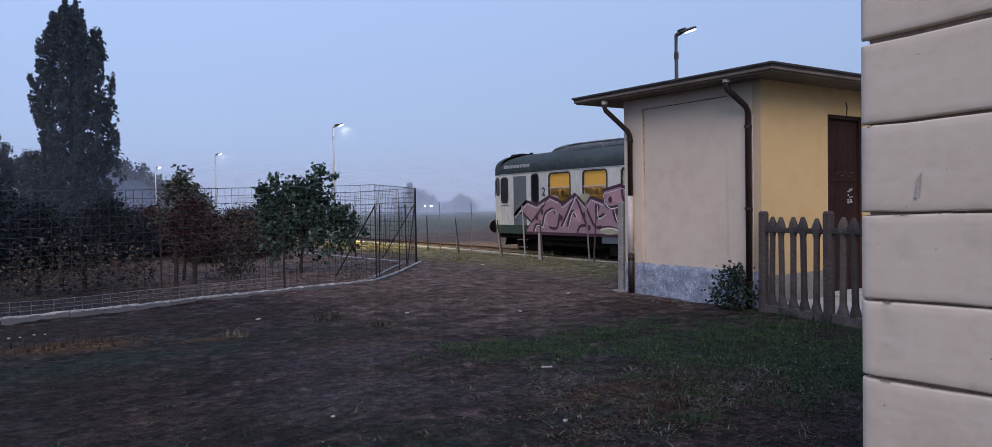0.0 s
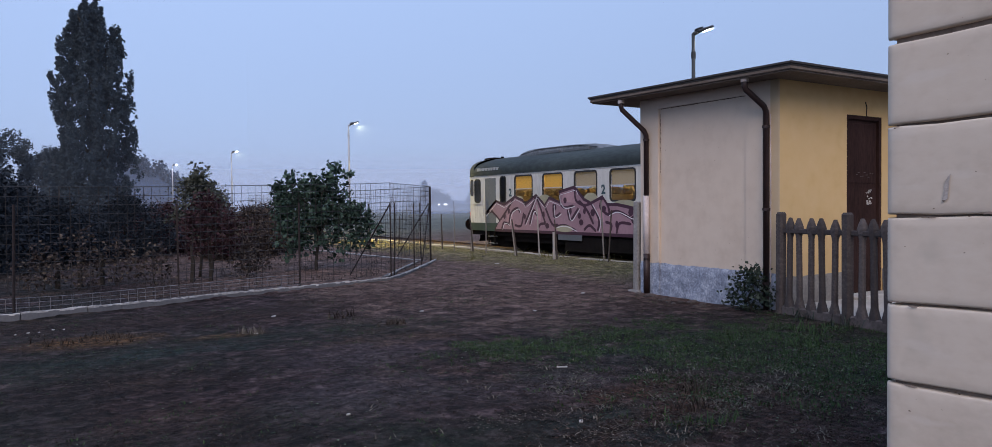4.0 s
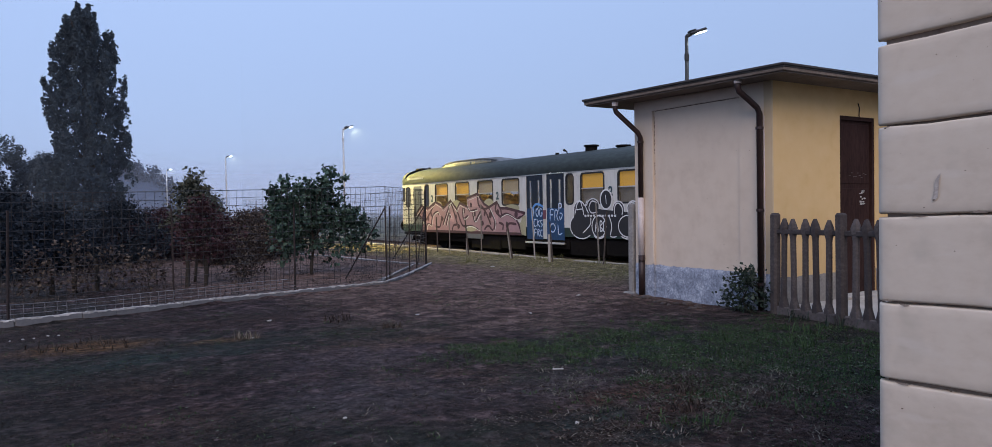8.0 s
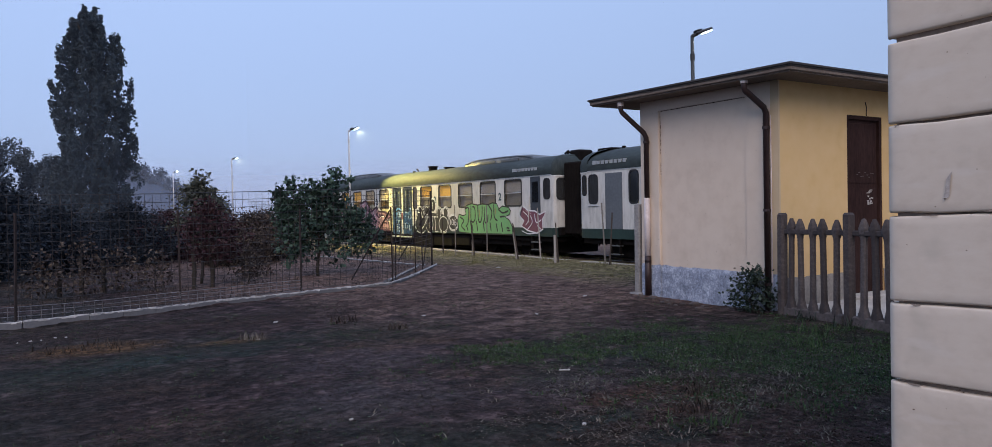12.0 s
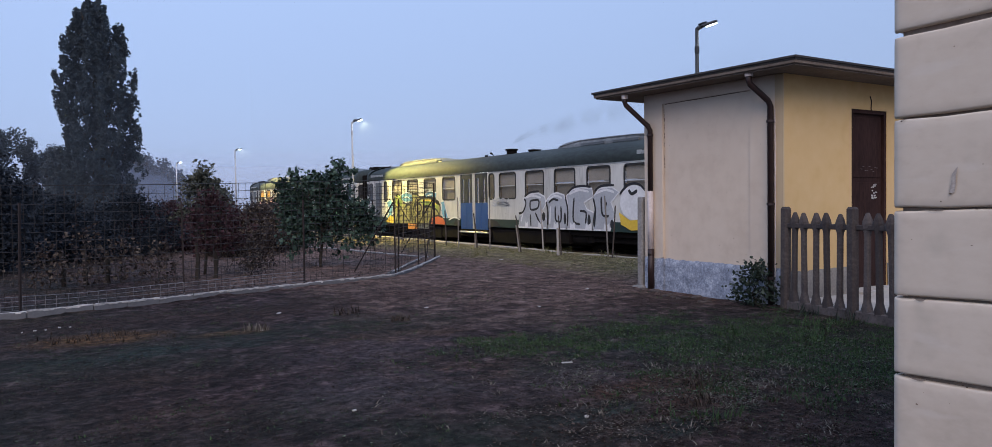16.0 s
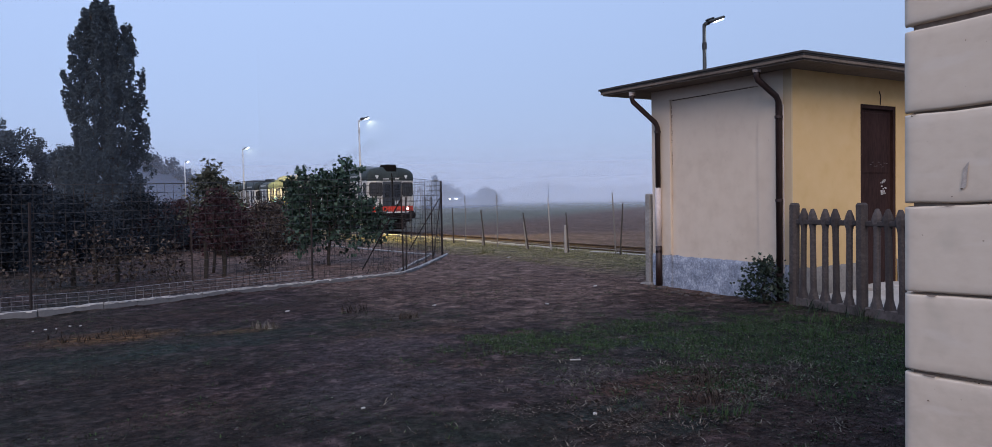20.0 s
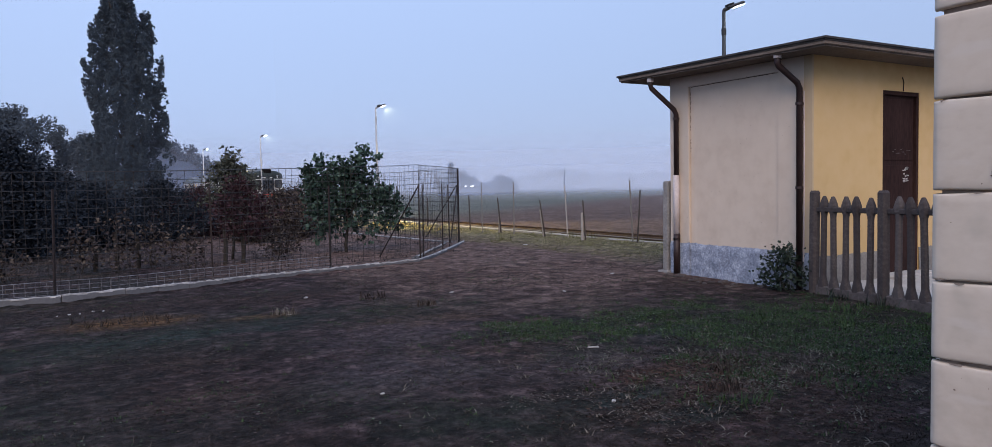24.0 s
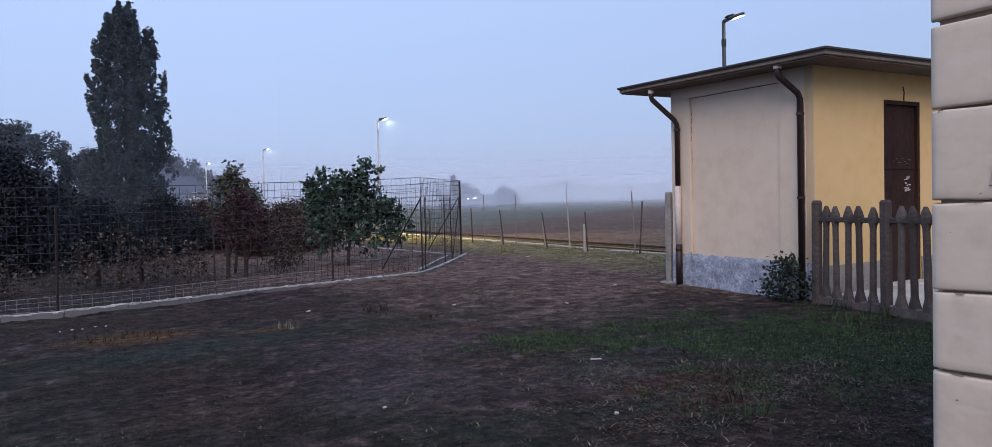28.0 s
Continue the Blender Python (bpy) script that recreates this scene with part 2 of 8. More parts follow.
M_RAIL = mat("rail_steel", [(0.05, 0.03, 0.022), (0.12, 0.08, 0.06)], 0.55, 4, 30, metal=0.6)
M_SLEEPER = mat("sleeper", [(0.06, 0.05, 0.045), (0.13, 0.115, 0.10)], 0.95, 4, 30)
M_PEBBLE = mat("pale_litter", [(0.26, 0.25, 0.23), (0.46, 0.44, 0.41)], 0.8, 8, 40)
# distance haze is put into these blue base colours
M_FAR = mat("far_haze_blue", [(0.10, 0.13, 0.19), (0.13, 0.165, 0.235)], 1.0, 0.05, 0.6, bump=0, spec=0.12)
M_HILL = mat("hill_haze_blue", [(0.030, 0.040, 0.066), (0.042, 0.055, 0.086)], 1.0, 0.05, 0.5, bump=0, spec=0.12)
M_FARLIGHT = glow("far_lamp", (0.95, 0.97, 1.0), 2.5)
M_CLOVER = mat("clover_leaves", [(0.0108, 0.0258, 0.0108), (0.0301, 0.0538, 0.0237), (0.108, 0.129, 0.0861)], 0.7, 1.2, 20, island=0.75, bump=0, balance=0.7, spec=0.12)
M_DEADLEAF = mat("dead_leaves", [(0.0158, 0.00864, 0.00648), (0.036, 0.0223, 0.0187), (0.0828, 0.0612, 0.0504)], 0.85, 1.2, 20, island=0.75, bump=0, balance=0.65, spec=0.12)
# train
M_IVORY = mat("dirty_ivory_paint", [(0.342, 0.333, 0.306), (0.495, 0.486, 0.45), (0.558, 0.549, 0.513)], 0.45, 0.7, 9, stretch=(1, 1, 0.3), bump=0.06)
specks(M_IVORY, 1.6, 0.55, (0.30, 0.29, 0.26), 0.16, (1, 1.6, 0.22), 0.45)
specks(M_IVORY, 26, 0.70, (0.16, 0.15, 0.13), 0.04)
M_ROOF = mat("sooty_green_roof", [(0.012, 0.018, 0.018), (0.026, 0.036, 0.036), (0.045, 0.058, 0.056)], 0.8, 0.6, 8, stretch=(2, 0.5, 1), bump=0.1)
M_GREEN = mat("dark_green_skirt", [(0.0112, 0.024, 0.0208), (0.0208, 0.044, 0.0368)], 0.5, 1, 14, bump=0.06)
M_UNDER = mat("black_underframe", [(0.004, 0.0035, 0.0035), (0.012, 0.010, 0.009)], 0.9, 3, 30, spec=0.08)
M_GREYDOOR = mat("grey_door_paint", [(0.065, 0.075, 0.085), (0.11, 0.12, 0.13)], 0.5, 1, 14, bump=0.06)
M_SLATE = mat("slate_door_paint", [(0.026, 0.032, 0.040), (0.046, 0.054, 0.063)], 0.5, 1, 14, bump=0.06)
M_BLUEDOOR = mat("blue_door_paint", [(0.0109, 0.0468, 0.148), (0.0172, 0.0741, 0.234)], 0.45, 1, 14, bump=0.06)
M_BLUEDARK = mat("dark_blue_door_paint", [(0.011, 0.040, 0.095), (0.018, 0.060, 0.145)], 0.45, 1, 14, bump=0.06)
M_NAVY = mat("dark_slate_paint", [(0.006, 0.010, 0.018), (0.012, 0.018, 0.029)], 0.5, 1, 14, bump=0.06)
M_RUBBER = mat("black_rubber", [(0.012, 0.012, 0.013), (0.03, 0.03, 0.03)], 0.7, 4, 30, bump=0)
M_ALU = mat("dull_aluminium", [(0.40, 0.40, 0.39), (0.56, 0.56, 0.54)], 0.4, 3, 30, metal=0.4, bump=0)
M_TRIM = mat("white_trim_paint", [(0.56, 0.56, 0.55), (0.72, 0.72, 0.70)], 0.5, 3, 30, bump=0)
M_RED = mat("red_paint", [(0.42, 0.035, 0.018), (0.58, 0.055, 0.028)], 0.45, 1, 14, bump=0.05)
M_POD = mat("grey_fairing", [(0.0375, 0.0413, 0.045), (0.0975, 0.105, 0.109), (0.18, 0.188, 0.195)], 0.5, 0.8, 8, bump=0.1)
M_INSIDE = mat("cream_lining", [(0.46, 0.38, 0.24), (0.58, 0.48, 0.32)], 0.7, 1, 10, bump=0)
M_SEAT = mat("ochre_seat_cloth", [(0.20, 0.16, 0.09), (0.28, 0.22, 0.13)], 0.9, 2, 20, bump=0)
# blinds glow by emission in place of saloon light through the cloth
M_CURTAIN = glow("glowing_orange_blind", (1.0, 0.56, 0.10), 0.22)
M_CURTAIN.node_tree.nodes["Principled BSDF"].inputs["Base Color"].default_value = (0.62, 0.34, 0.05, 1)
M_CURTAIN3 = glow("glowing_beige_blind", (1.0, 0.66, 0.22), 0.07)
M_CURTAIN3.node_tree.nodes["Principled BSDF"].inputs["Base Color"].default_value = (0.42, 0.36, 0.25, 1)
# added sheet that stands in for the dim saloon behind the lower panes
M_LOWER = mat("dim_saloon_fill", [(0.20, 0.18, 0.145), (0.30, 0.27, 0.22)], 0.9, 2, 20, bump=0)
M_CURTAIN2 = mat("beige_blind", [(0.34, 0.31, 0.26), (0.44, 0.40, 0.34)], 0.9, 2, 20, bump=0)
M_TUBE = glow("dim_saloon_light", (1.0, 0.83, 0.5), 2.0)
# added glow panel, in place of sky seen through the far doors
M_VEST = glow("added_door_glow", (0.95, 0.97, 1.0), 4.0)
M_TUBEB = glow("saloon_light", (1.0, 0.70, 0.22), 16.0)
M_GLASS = glass("carriage_glass", (0.02, 0.022, 0.025), 0.25)
# the gleam of sky in the door panes is put into this pale colour
M_GLASSM = glass("sky_pale_door_glass", (0.34, 0.38, 0.42), 0.5)
M_GLASSD = glass("dark_glass", (0.012, 0.014, 0.017), 0.80)
M_HEAD = glow("tail_lamp", (1.0, 0.60, 0.52), 4.5)
M_MARK = mat("pale_marking", [(0.20, 0.22, 0.23), (0.32, 0.34, 0.34)], 0.6, bump=0)
M_DIGIT = mat("dark_marking", [(0.02, 0.05, 0.06), (0.03, 0.07, 0.08)], 0.6, bump=0)
SPRAY = {k: mat("spray_" + k, [tuple(0.82 * v for v in c), tuple(min(1, 1.12 * v) for v in c)], 0.6, 1.4, 14, bump=0) for k, c in dict(
    pink=(0.27, 0.165, 0.19), rose=(0.36, 0.215, 0.235), black=(0.020, 0.020, 0.022), white=(0.62, 0.62, 0.62), green=(0.135, 0.32, 0.13), lime=(0.215, 0.20, 0.085), leaf=(0.20, 0.26, 0.07),
    yellow=(0.62, 0.42, 0.05), orange=(0.48, 0.20, 0.05), cyan=(0.12, 0.28, 0.42), silver=(0.36, 0.375, 0.395), teal=(0.05, 0.14, 0.24), rust=(0.42, 0.10, 0.04), maroon=(0.15, 0.055, 0.075), ghost=(0.30, 0.285, 0.19), plum=(0.045, 0.016, 0.03), blue=(0.10, 0.26, 0.55)).items()}

# mist that lies on the fields: a thin veil that scatters the sky's light
def mist_veil(dense, top, east=None):
    """A veil of mist: none on the very ground, dense above it, gone at the given height."""
    m, n, l, b = nodes_of("mist_veil")
    n.remove(b)
    out = [k for k in n if k.type == "OUTPUT_MATERIAL"][0]
    dif, tl, tr = n.new("ShaderNodeBsdfDiffuse"), n.new("ShaderNodeBsdfTranslucent"), n.new("ShaderNodeBsdfTransparent")
    for node in (dif, tl):
        node.inputs["Color"].default_value = (0.73, 0.80, 0.92, 1)
    half, mix = n.new("ShaderNodeMixShader"), n.new("ShaderNodeMixShader")
    geo, sep, ran = n.new("ShaderNodeNewGeometry"), n.new("ShaderNodeSeparateXYZ"), n.new("ShaderNodeMapRange")
    l.new(geo.outputs["Position"], sep.inputs[0])
    l.new(sep.outputs["Z"], ran.inputs["Value"])
    ran.interpolation_type = "SMOOTHERSTEP"
    for k, v in (("From Min", 0.0), ("From Max", top), ("To Min", dense), ("To Max", 0.0)):
        ran.inputs[k].default_value = v
    l.new(dif.outputs[0], half.inputs[1])
    l.new(tl.outputs[0], half.inputs[2])
    low, mul = n.new("ShaderNodeMapRange"), n.new("ShaderNodeMath")
    low.interpolation_type, mul.operation = "SMOOTHSTEP", "MULTIPLY"
    low.inputs["From Min"].default_value, low.inputs["From Max"].default_value = -0.35, 0.75
    l.new(sep.outputs["Z"], low.inputs["Value"])
    l.new(ran.outputs[0], mul.inputs[0])
    l.new(low.outputs[0], mul.inputs[1])
    thick = mul.outputs[0]
    if east:
        fade, mul2 = n.new("ShaderNodeMapRange"), n.new("ShaderNodeMath")
        fade.interpolation_type, mul2.operation = "SMOOTHSTEP", "MULTIPLY"
        fade.inputs["From Min"].default_value, fade.inputs["From Max"].default_value = east, east - 5.0
        l.new(sep.outputs["X"], fade.inputs["Value"])
        l.new(thick, mul2.inputs[0])
        l.new(fade.outputs[0], mul2.inputs[1])
        thick = mul2.outputs[0]
    l.new(thick, mix.inputs[0])
    l.new(tr.outputs[0], mix.inputs[1])
    l.new(half.outputs[0], mix.inputs[2])
    l.new(mix.outputs[0], out.inputs["Surface"])
    return m


def soft_sheet(name, colour, thick_of):
    """A thin sheet of mist or smoke; thick_of(nodes, links) gives the socket of its thickness."""
    m, n, l, b = nodes_of(name)
    n.remove(b)
    out = [k for k in n if k.type == "OUTPUT_MATERIAL"][0]
    dif, tl, tr = n.new("ShaderNodeBsdfDiffuse"), n.new("ShaderNodeBsdfTranslucent"), n.new("ShaderNodeBsdfTransparent")
    for node in (dif, tl):
        node.inputs["Color"].default_value = (*colour, 1)
    half, mix = n.new("ShaderNodeMixShader"), n.new("ShaderNodeMixShader")
    l.new(dif.outputs[0], half.inputs[1])
    l.new(tl.outputs[0], half.inputs[2])
    l.new(thick_of(n, l), mix.inputs[0])
    l.new(tr.outputs[0], mix.inputs[1])
    l.new(half.outputs[0], mix.inputs[2])
    l.new(mix.outputs[0], out.inputs["Surface"])
    return m


def ranged(n, l, src, a, b, to_a=0.0, to_b=1.0):
    r = n.new("ShaderNodeMapRange")
    r.interpolation_type = "SMOOTHSTEP"
    l.new(src, r.inputs["Value"])
    for k, v in (("From Min", a), ("From Max", b), ("To Min", to_a), ("To Max", to_b)):
        r.inputs[k].default_value = v
    return r.outputs[0]


def product(n, l, socks):
    value = socks[0]
    for other in socks[1:]:
        mul = n.new("ShaderNodeMath")
        mul.operation = "MULTIPLY"
        l.new(value, mul.inputs[0])
        l.new(other, mul.inputs[1])
        value = mul.outputs[0]
    return value


def puff_thickness(n, l):
    """Thickest in the middle, gone at the rim."""
    co, size = n.new("ShaderNodeTexCoord"), n.new("ShaderNodeVectorMath")
    size.operation = "LENGTH"
    l.new(co.outputs["Object"], size.inputs[0])
    return ranged(n, l, size.outputs["Value"], 0.0, 2.1, 0.0026, 0.0)


def smoke_thickness(n, l):
    """Ragged wisps that thin out towards both edges and the far end."""
    co, sep, tex = n.new("ShaderNodeTexCoord"), n.new("ShaderNodeSeparateXYZ"), n.new("ShaderNodeTexNoise")
    l.new(co.outputs["UV"], sep.inputs[0])
    l.new(co.outputs["Object"], tex.inputs["Vector"])
    tex.inputs["Scale"].default_value, tex.inputs["Detail"].default_value = 0.9, 5
    u, v = sep.outputs["X"], sep.outputs["Y"]
    return product(n, l, [ranged(n, l, v, 0.0, 0.5), ranged(n, l, v, 1.0, 0.5), ranged(n, l, u, 0.0, 0.05, 0.0, 0.20), ranged(n, l, u, 1.0, 0.1, 0.0, 1.0), ranged(n, l, tex.outputs[0], 0.34, 0.66, 0.15, 1.0)])


# halo sheet: its blue tint turns the yellow lamplight whitish
M_PUFF = soft_sheet("lamp_halo_sheet", (0.32, 0.44, 0.96), puff_thickness)
M_SMOKE = soft_sheet("exhaust_smoke", (0.10, 0.10, 0.11), smoke_thickness)


# ---- mesh helpers ----
class G:
    """Gathers vertices and faces for one mesh."""

    def __init__(self):
        self.v, self.f = [], []

    def add(self, verts, faces, m=None):
        o = len(self.v)
        self.v += [tuple(m @ Vector(p)) if m else tuple(p) for p in verts]
        self.f += [tuple(i + o for i in f) for f in faces]
        return self

    def box(self, x0, x1, y0, y1, z0, z1, b=0.0, m=None):
        """A box, its edges chamfered by b."""
        if b <= 0:
            v = [(x, y, z) for x in (x0, x1) for y in (y0, y1) for z in (z0, z1)]
            return self.add(v, [(0, 1, 3, 2), (4, 6, 7, 5), (0, 4, 5, 1), (2, 3, 7, 6), (0, 2, 6, 4), (1, 5, 7, 3)], m)
        lo, hi, v, idx = (x0, y0, z0), (x1, y1, z1), [], {}
        for c in range(8):
            s = [(c >> k) & 1 for k in range(3)]
            for ax in range(3):
                idx[c, ax] = len(v)
                v.append(tuple((hi[k] if s[k] else lo[k]) if k == ax else (hi[k] - b if s[k] else lo[k] + b) for k in range(3)))
        f = []
        for ax in range(3):
            a, c = (ax + 1) % 3, (ax + 2) % 3
            for s in (0, 1):
                q = [(s << ax) | (i << a) | (j << c) for i, j in ((0, 0), (1, 0), (1, 1), (0, 1))]
                q = [idx[k, ax] for k in q]
                f.append(tuple(q if s else q[::-1]))
            for i in (0, 1):
                for j in (0, 1):
                    p = (i << a) | (j << c)
                    e = [idx[p, a], idx[p | (1 << ax), a], idx[p | (1 << ax), c], idx[p, c]]
                    f.append(tuple(e if (i == j) else e[::-1]))
        for c in range(8):
            t = (idx[c, 0], idx[c, 1], idx[c, 2])
            f.append(t if bin(c).count("1") % 2 else t[::-1])
        return self.add(v, f, m)

    def tube(self, pts, radii, n=8, cap=True, m=None):
        """A round tube through the points."""
        pts = [Vector(p) for p in pts]
        radii = [radii] * len(pts) if isinstance(radii, (int, float)) else radii
        v, f = [], []
        for i, p in enumerate(pts):
            d = (pts[min(i + 1, len(pts) - 1)] - pts[max(i - 1, 0)]).normalized()
            a = d.cross(Vector((0, 0, 1)) if abs(d.z) < 0.9 else Vector((1, 0, 0))).normalized()
            c = d.cross(a)
            for k in range(n):
                w = 2 * math.pi * k / n
                v.append(tuple(p + radii[i] * (math.cos(w) * a + math.sin(w) * c)))
        for i in range(len(pts) - 1):
            for k in range(n):
                f.append((i * n + k, i * n + (k + 1) % n, (i + 1) * n + (k + 1) % n, (i + 1) * n + k))
        if cap:
            f.append(tuple(range(n))[::-1])
            f.append(tuple((len(pts) - 1) * n + k for k in range(n)))
        return self.add(v, f, m)

    def prism(self, poly, z0, z1, m=None):
        """A polygon in x and y drawn out from z0 to z1."""
        n = len(poly)
        v = [(x, y, z0) for x, y in poly] + [(x, y, z1) for x, y in poly]
        return self.add(v, [tuple(range(n))[::-1], tuple(range(n, 2 * n))] + [(i, (i + 1) % n, n + (i + 1) % n, n + i) for i in range(n)], m)

    def grid(self, rows):
        """A sheet through rows of points."""
        n = len(rows[0])
        v = [p for r in rows for p in r]
        return self.add(v, [(i * n + j, i * n + j + 1, (i + 1) * n + j + 1, (i + 1) * n + j) for i in range(len(rows) - 1) for j in range(n - 1)])


def mesh_of(g, name, material, smooth=False):
    me = bpy.data.meshes.new(name)
    me.from_pydata(g.v, [], g.f)
    me.materials.append(material)
    if smooth:
        me.polygons.foreach_set("use_smooth", [True] * len(me.polygons))
    me.update()
    return me


def part(name, g, material, parent=None, label="", m=None, smooth=False):
    ob = new(name, mesh_of(g, name, material, smooth) if isinstance(g, G) else g)
    if m is not None:
        ob.matrix_basis = m
    if parent is not None:
        ob.parent = parent
    if label:
        ob["label"] = label
    return ob


def thing(name, m, label, category, group="", kind=""):
    ob = new(name)
    ob.empty_display_size = 0.2
    ob.matrix_basis = m
    return tagged(ob, label, category, group, kind)


def single(name, g, material, label, category, group="", kind="", m=None, smooth=False):
    return tagged(part(name, g, material, None, "", m, smooth), label, category, group, kind)


def rnd(seed):
    return random.Random(seed)


# ---- ground ----
def ground_z(x, y):
    """The yard is a little uneven, the track bed a little lower, the fields flat."""
    near = max(0.0, 1 - max(0.0, math.hypot(x - 4, y - 10) - 22) / 20)
    z = near * (0.035 * noise.noise((x * 0.55, y * 0.55, 3)) + 0.010 * noise.noise((x * 2.1, y * 2.1, 7)) + 0.014 * noise.noise((x * 5.5, y * 5.5, 9)))
    low = min(1.0, max(0.0, (x - 14.35) / 0.5))
    return z * (1 - low) - 0.33 * low


def steps(a, b, step, far, grow=1.35):
    out, s = [a + step * i for i in range(int(round((b - a) / step)) + 1)], step
    lo, hi = out[0], out[-1]
    while hi < far:
        s *= grow
        lo, hi = lo - s, hi + s
        out = [lo] + out + [hi]
    return out


M_GROUND, gn, gl, gb = nodes_of("yard_soil")
g_geo = gn.new("ShaderNodeNewGeometry")
g_sep = gn.new("ShaderNodeSeparateXYZ")
gl.new(g_geo.outputs["Position"], g_sep.inputs[0])


def g_noise(scale, detail=6, rough=0.62):
    t = gn.new("ShaderNodeTexNoise")
    t.inputs["Scale"].default_value, t.inputs["Detail"].default_value, t.inputs["Roughness"].default_value = scale, detail, rough
    gl.new(g_geo.outputs["Position"], t.inputs["Vector"])
    return t.outputs[0]


def g_ramp(src, cols):
    r = gn.new("ShaderNodeValToRGB")
    gl.new(src, r.inputs[0])
    while len(r.color_ramp.elements) < len(cols):
        r.color_ramp.elements.new(0.5)
    for e, (p, c) in zip(r.color_ramp.elements, cols):
        e.position, e.color = p, (*c, 1)
    return r.outputs[0]


def g_math(op, a, b):
    n = gn.new("ShaderNodeMath")
    n.operation = op
    for i, v in enumerate((a, b)):
        if isinstance(v, (int, float)):
            n.inputs[i].default_value = v
        else:
            gl.new(v, n.inputs[i])
    return n.outputs[0]


def g_range(src, a, b):
    n = gn.new("ShaderNodeMapRange")
    n.interpolation_type = "SMOOTHSTEP"
    gl.new(src, n.inputs["Value"])
    n.inputs["From Min"].default_value, n.inputs["From Max"].default_value = a, b
    return n.outputs[0]


def g_mix(fac, a, b):
    n = gn.new("ShaderNodeMix")
    n.data_type = "RGBA"
    gl.new(fac, n.inputs[0])
    gl.new(a, n.inputs[6])
    gl.new(b, n.inputs[7])
    return n.outputs[2]


def g_spot(cx, cy, rx, ry, soft=0.55, ragged=1.3):
    """A ragged patch on the ground, one in its middle and nought outside."""
    dx, dy = g_math("DIVIDE", g_math("SUBTRACT", X_, cx), rx), g_math("DIVIDE", g_math("SUBTRACT", Y_, cy), ry)
    d = g_math("POWER", g_math("ADD", g_math("MULTIPLY", dx, dx), g_math("MULTIPLY", dy, dy)), 0.5)
    d = g_math("ADD", d, g_math("MULTIPLY", g_math("SUBTRACT", n_mid, 0.5), ragged))
    return g_range(d, 1.0 + soft, 1.0 - soft)


X_, Y_ = g_sep.outputs["X"], g_sep.outputs["Y"]
n_big, n_mid, n_fine = g_noise(0.55), g_noise(2.6), g_noise(15, 8, 0.7)
n_seven = g_noise(6.5, 6)
soil = g_ramp(g_math("ADD", g_math("ADD", g_math("MULTIPLY", n_mid, 0.42), g_math("MULTIPLY", n_seven, 0.36)), g_math("MULTIPLY", n_fine, 0.22)),
              [(0.42, (0.006, 0.004, 0.004)), (0.475, (0.026, 0.016, 0.016)), (0.53, (0.056, 0.036, 0.037)), (0.59, (0.125, 0.085, 0.086))])
moss = g_ramp(n_fine, [(0.38, (0.008, 0.013, 0.0095)), (0.62, (0.030, 0.041, 0.029))])
straw = g_ramp(n_fine, [(0.40, (0.040, 0.019, 0.008)), (0.62, (0.19, 0.105, 0.045))])
loam = g_ramp(n_fine, [(0.38, (0.007, 0.0045, 0.004)), (0.64, (0.042, 0.026, 0.024))])
# pale dry verge tone, partly the lamps' yellow put into the soil colour
verge = g_ramp(g_math("ADD", g_math("MULTIPLY", n_mid, 0.5), g_math("MULTIPLY", n_fine, 0.5)), [(0.40, (0.075, 0.062, 0.035)), (0.60, (0.30, 0.25, 0.135))])
n_field = g_noise(0.09, 4)
plough = g_ramp(g_math("ADD", g_math("MULTIPLY", g_noise(0.5), 0.6), g_math("MULTIPLY", n_mid, 0.4)), [(0.38, (0.085, 0.056, 0.046)), (0.62, (0.155, 0.108, 0.088))])
meadow = g_ramp(n_field, [(0.35, (0.105, 0.112, 0.092)), (0.65, (0.145, 0.152, 0.125))])
wob = g_math("MULTIPLY", g_math("SUBTRACT", n_big, 0.5), 6.0)
# soil takes more of the dark moss colour towards the left
left_bias = g_math("MULTIPLY", g_range(X_, 2.6, -0.6), 0.15)
mossy = g_math("MULTIPLY", g_range(g_math("ADD", g_math("ADD", n_big, left_bias), g_math("MULTIPLY", n_mid, 0.35)), 0.66, 0.86), 0.45)
col = g_mix(mossy, soil, moss)
strawy = g_math("MULTIPLY", g_range(g_math("ADD", g_noise(0.38, 3), g_math("MULTIPLY", n_mid, 0.3)), 0.68, 0.86), 0.4)
col = g_mix(strawy, col, straw)
trodden = g_ramp(g_math("ADD", g_math("ADD", g_math("MULTIPLY", n_mid, 0.45), g_math("MULTIPLY", n_seven, 0.3)), g_math("MULTIPLY", n_fine, 0.25)), [(0.40, (0.055, 0.033, 0.028)), (0.52, (0.17, 0.113, 0.095)), (0.62, (0.29, 0.205, 0.175))])
col = g_mix(g_math("MULTIPLY", g_math("MULTIPLY", g_range(g_math("ADD", Y_, wob), 7.0, 10.5), g_range(g_math("ADD", X_, wob), 3.0, 6.5)), 0.92), col, trodden)
col = g_mix(g_math("MULTIPLY", g_spot(5.6, 17.2, 2.6, 2.0, 0.6, 1.0), 0.8), col, trodden)
for cx, cy, rx, ry in ((0.65, 10.25, 0.72, 0.42), (2.15, 9.75, 0.42, 0.20)):
    col = g_mix(g_math("MULTIPLY", g_spot(cx, cy, rx, ry), 0.9), col, straw)
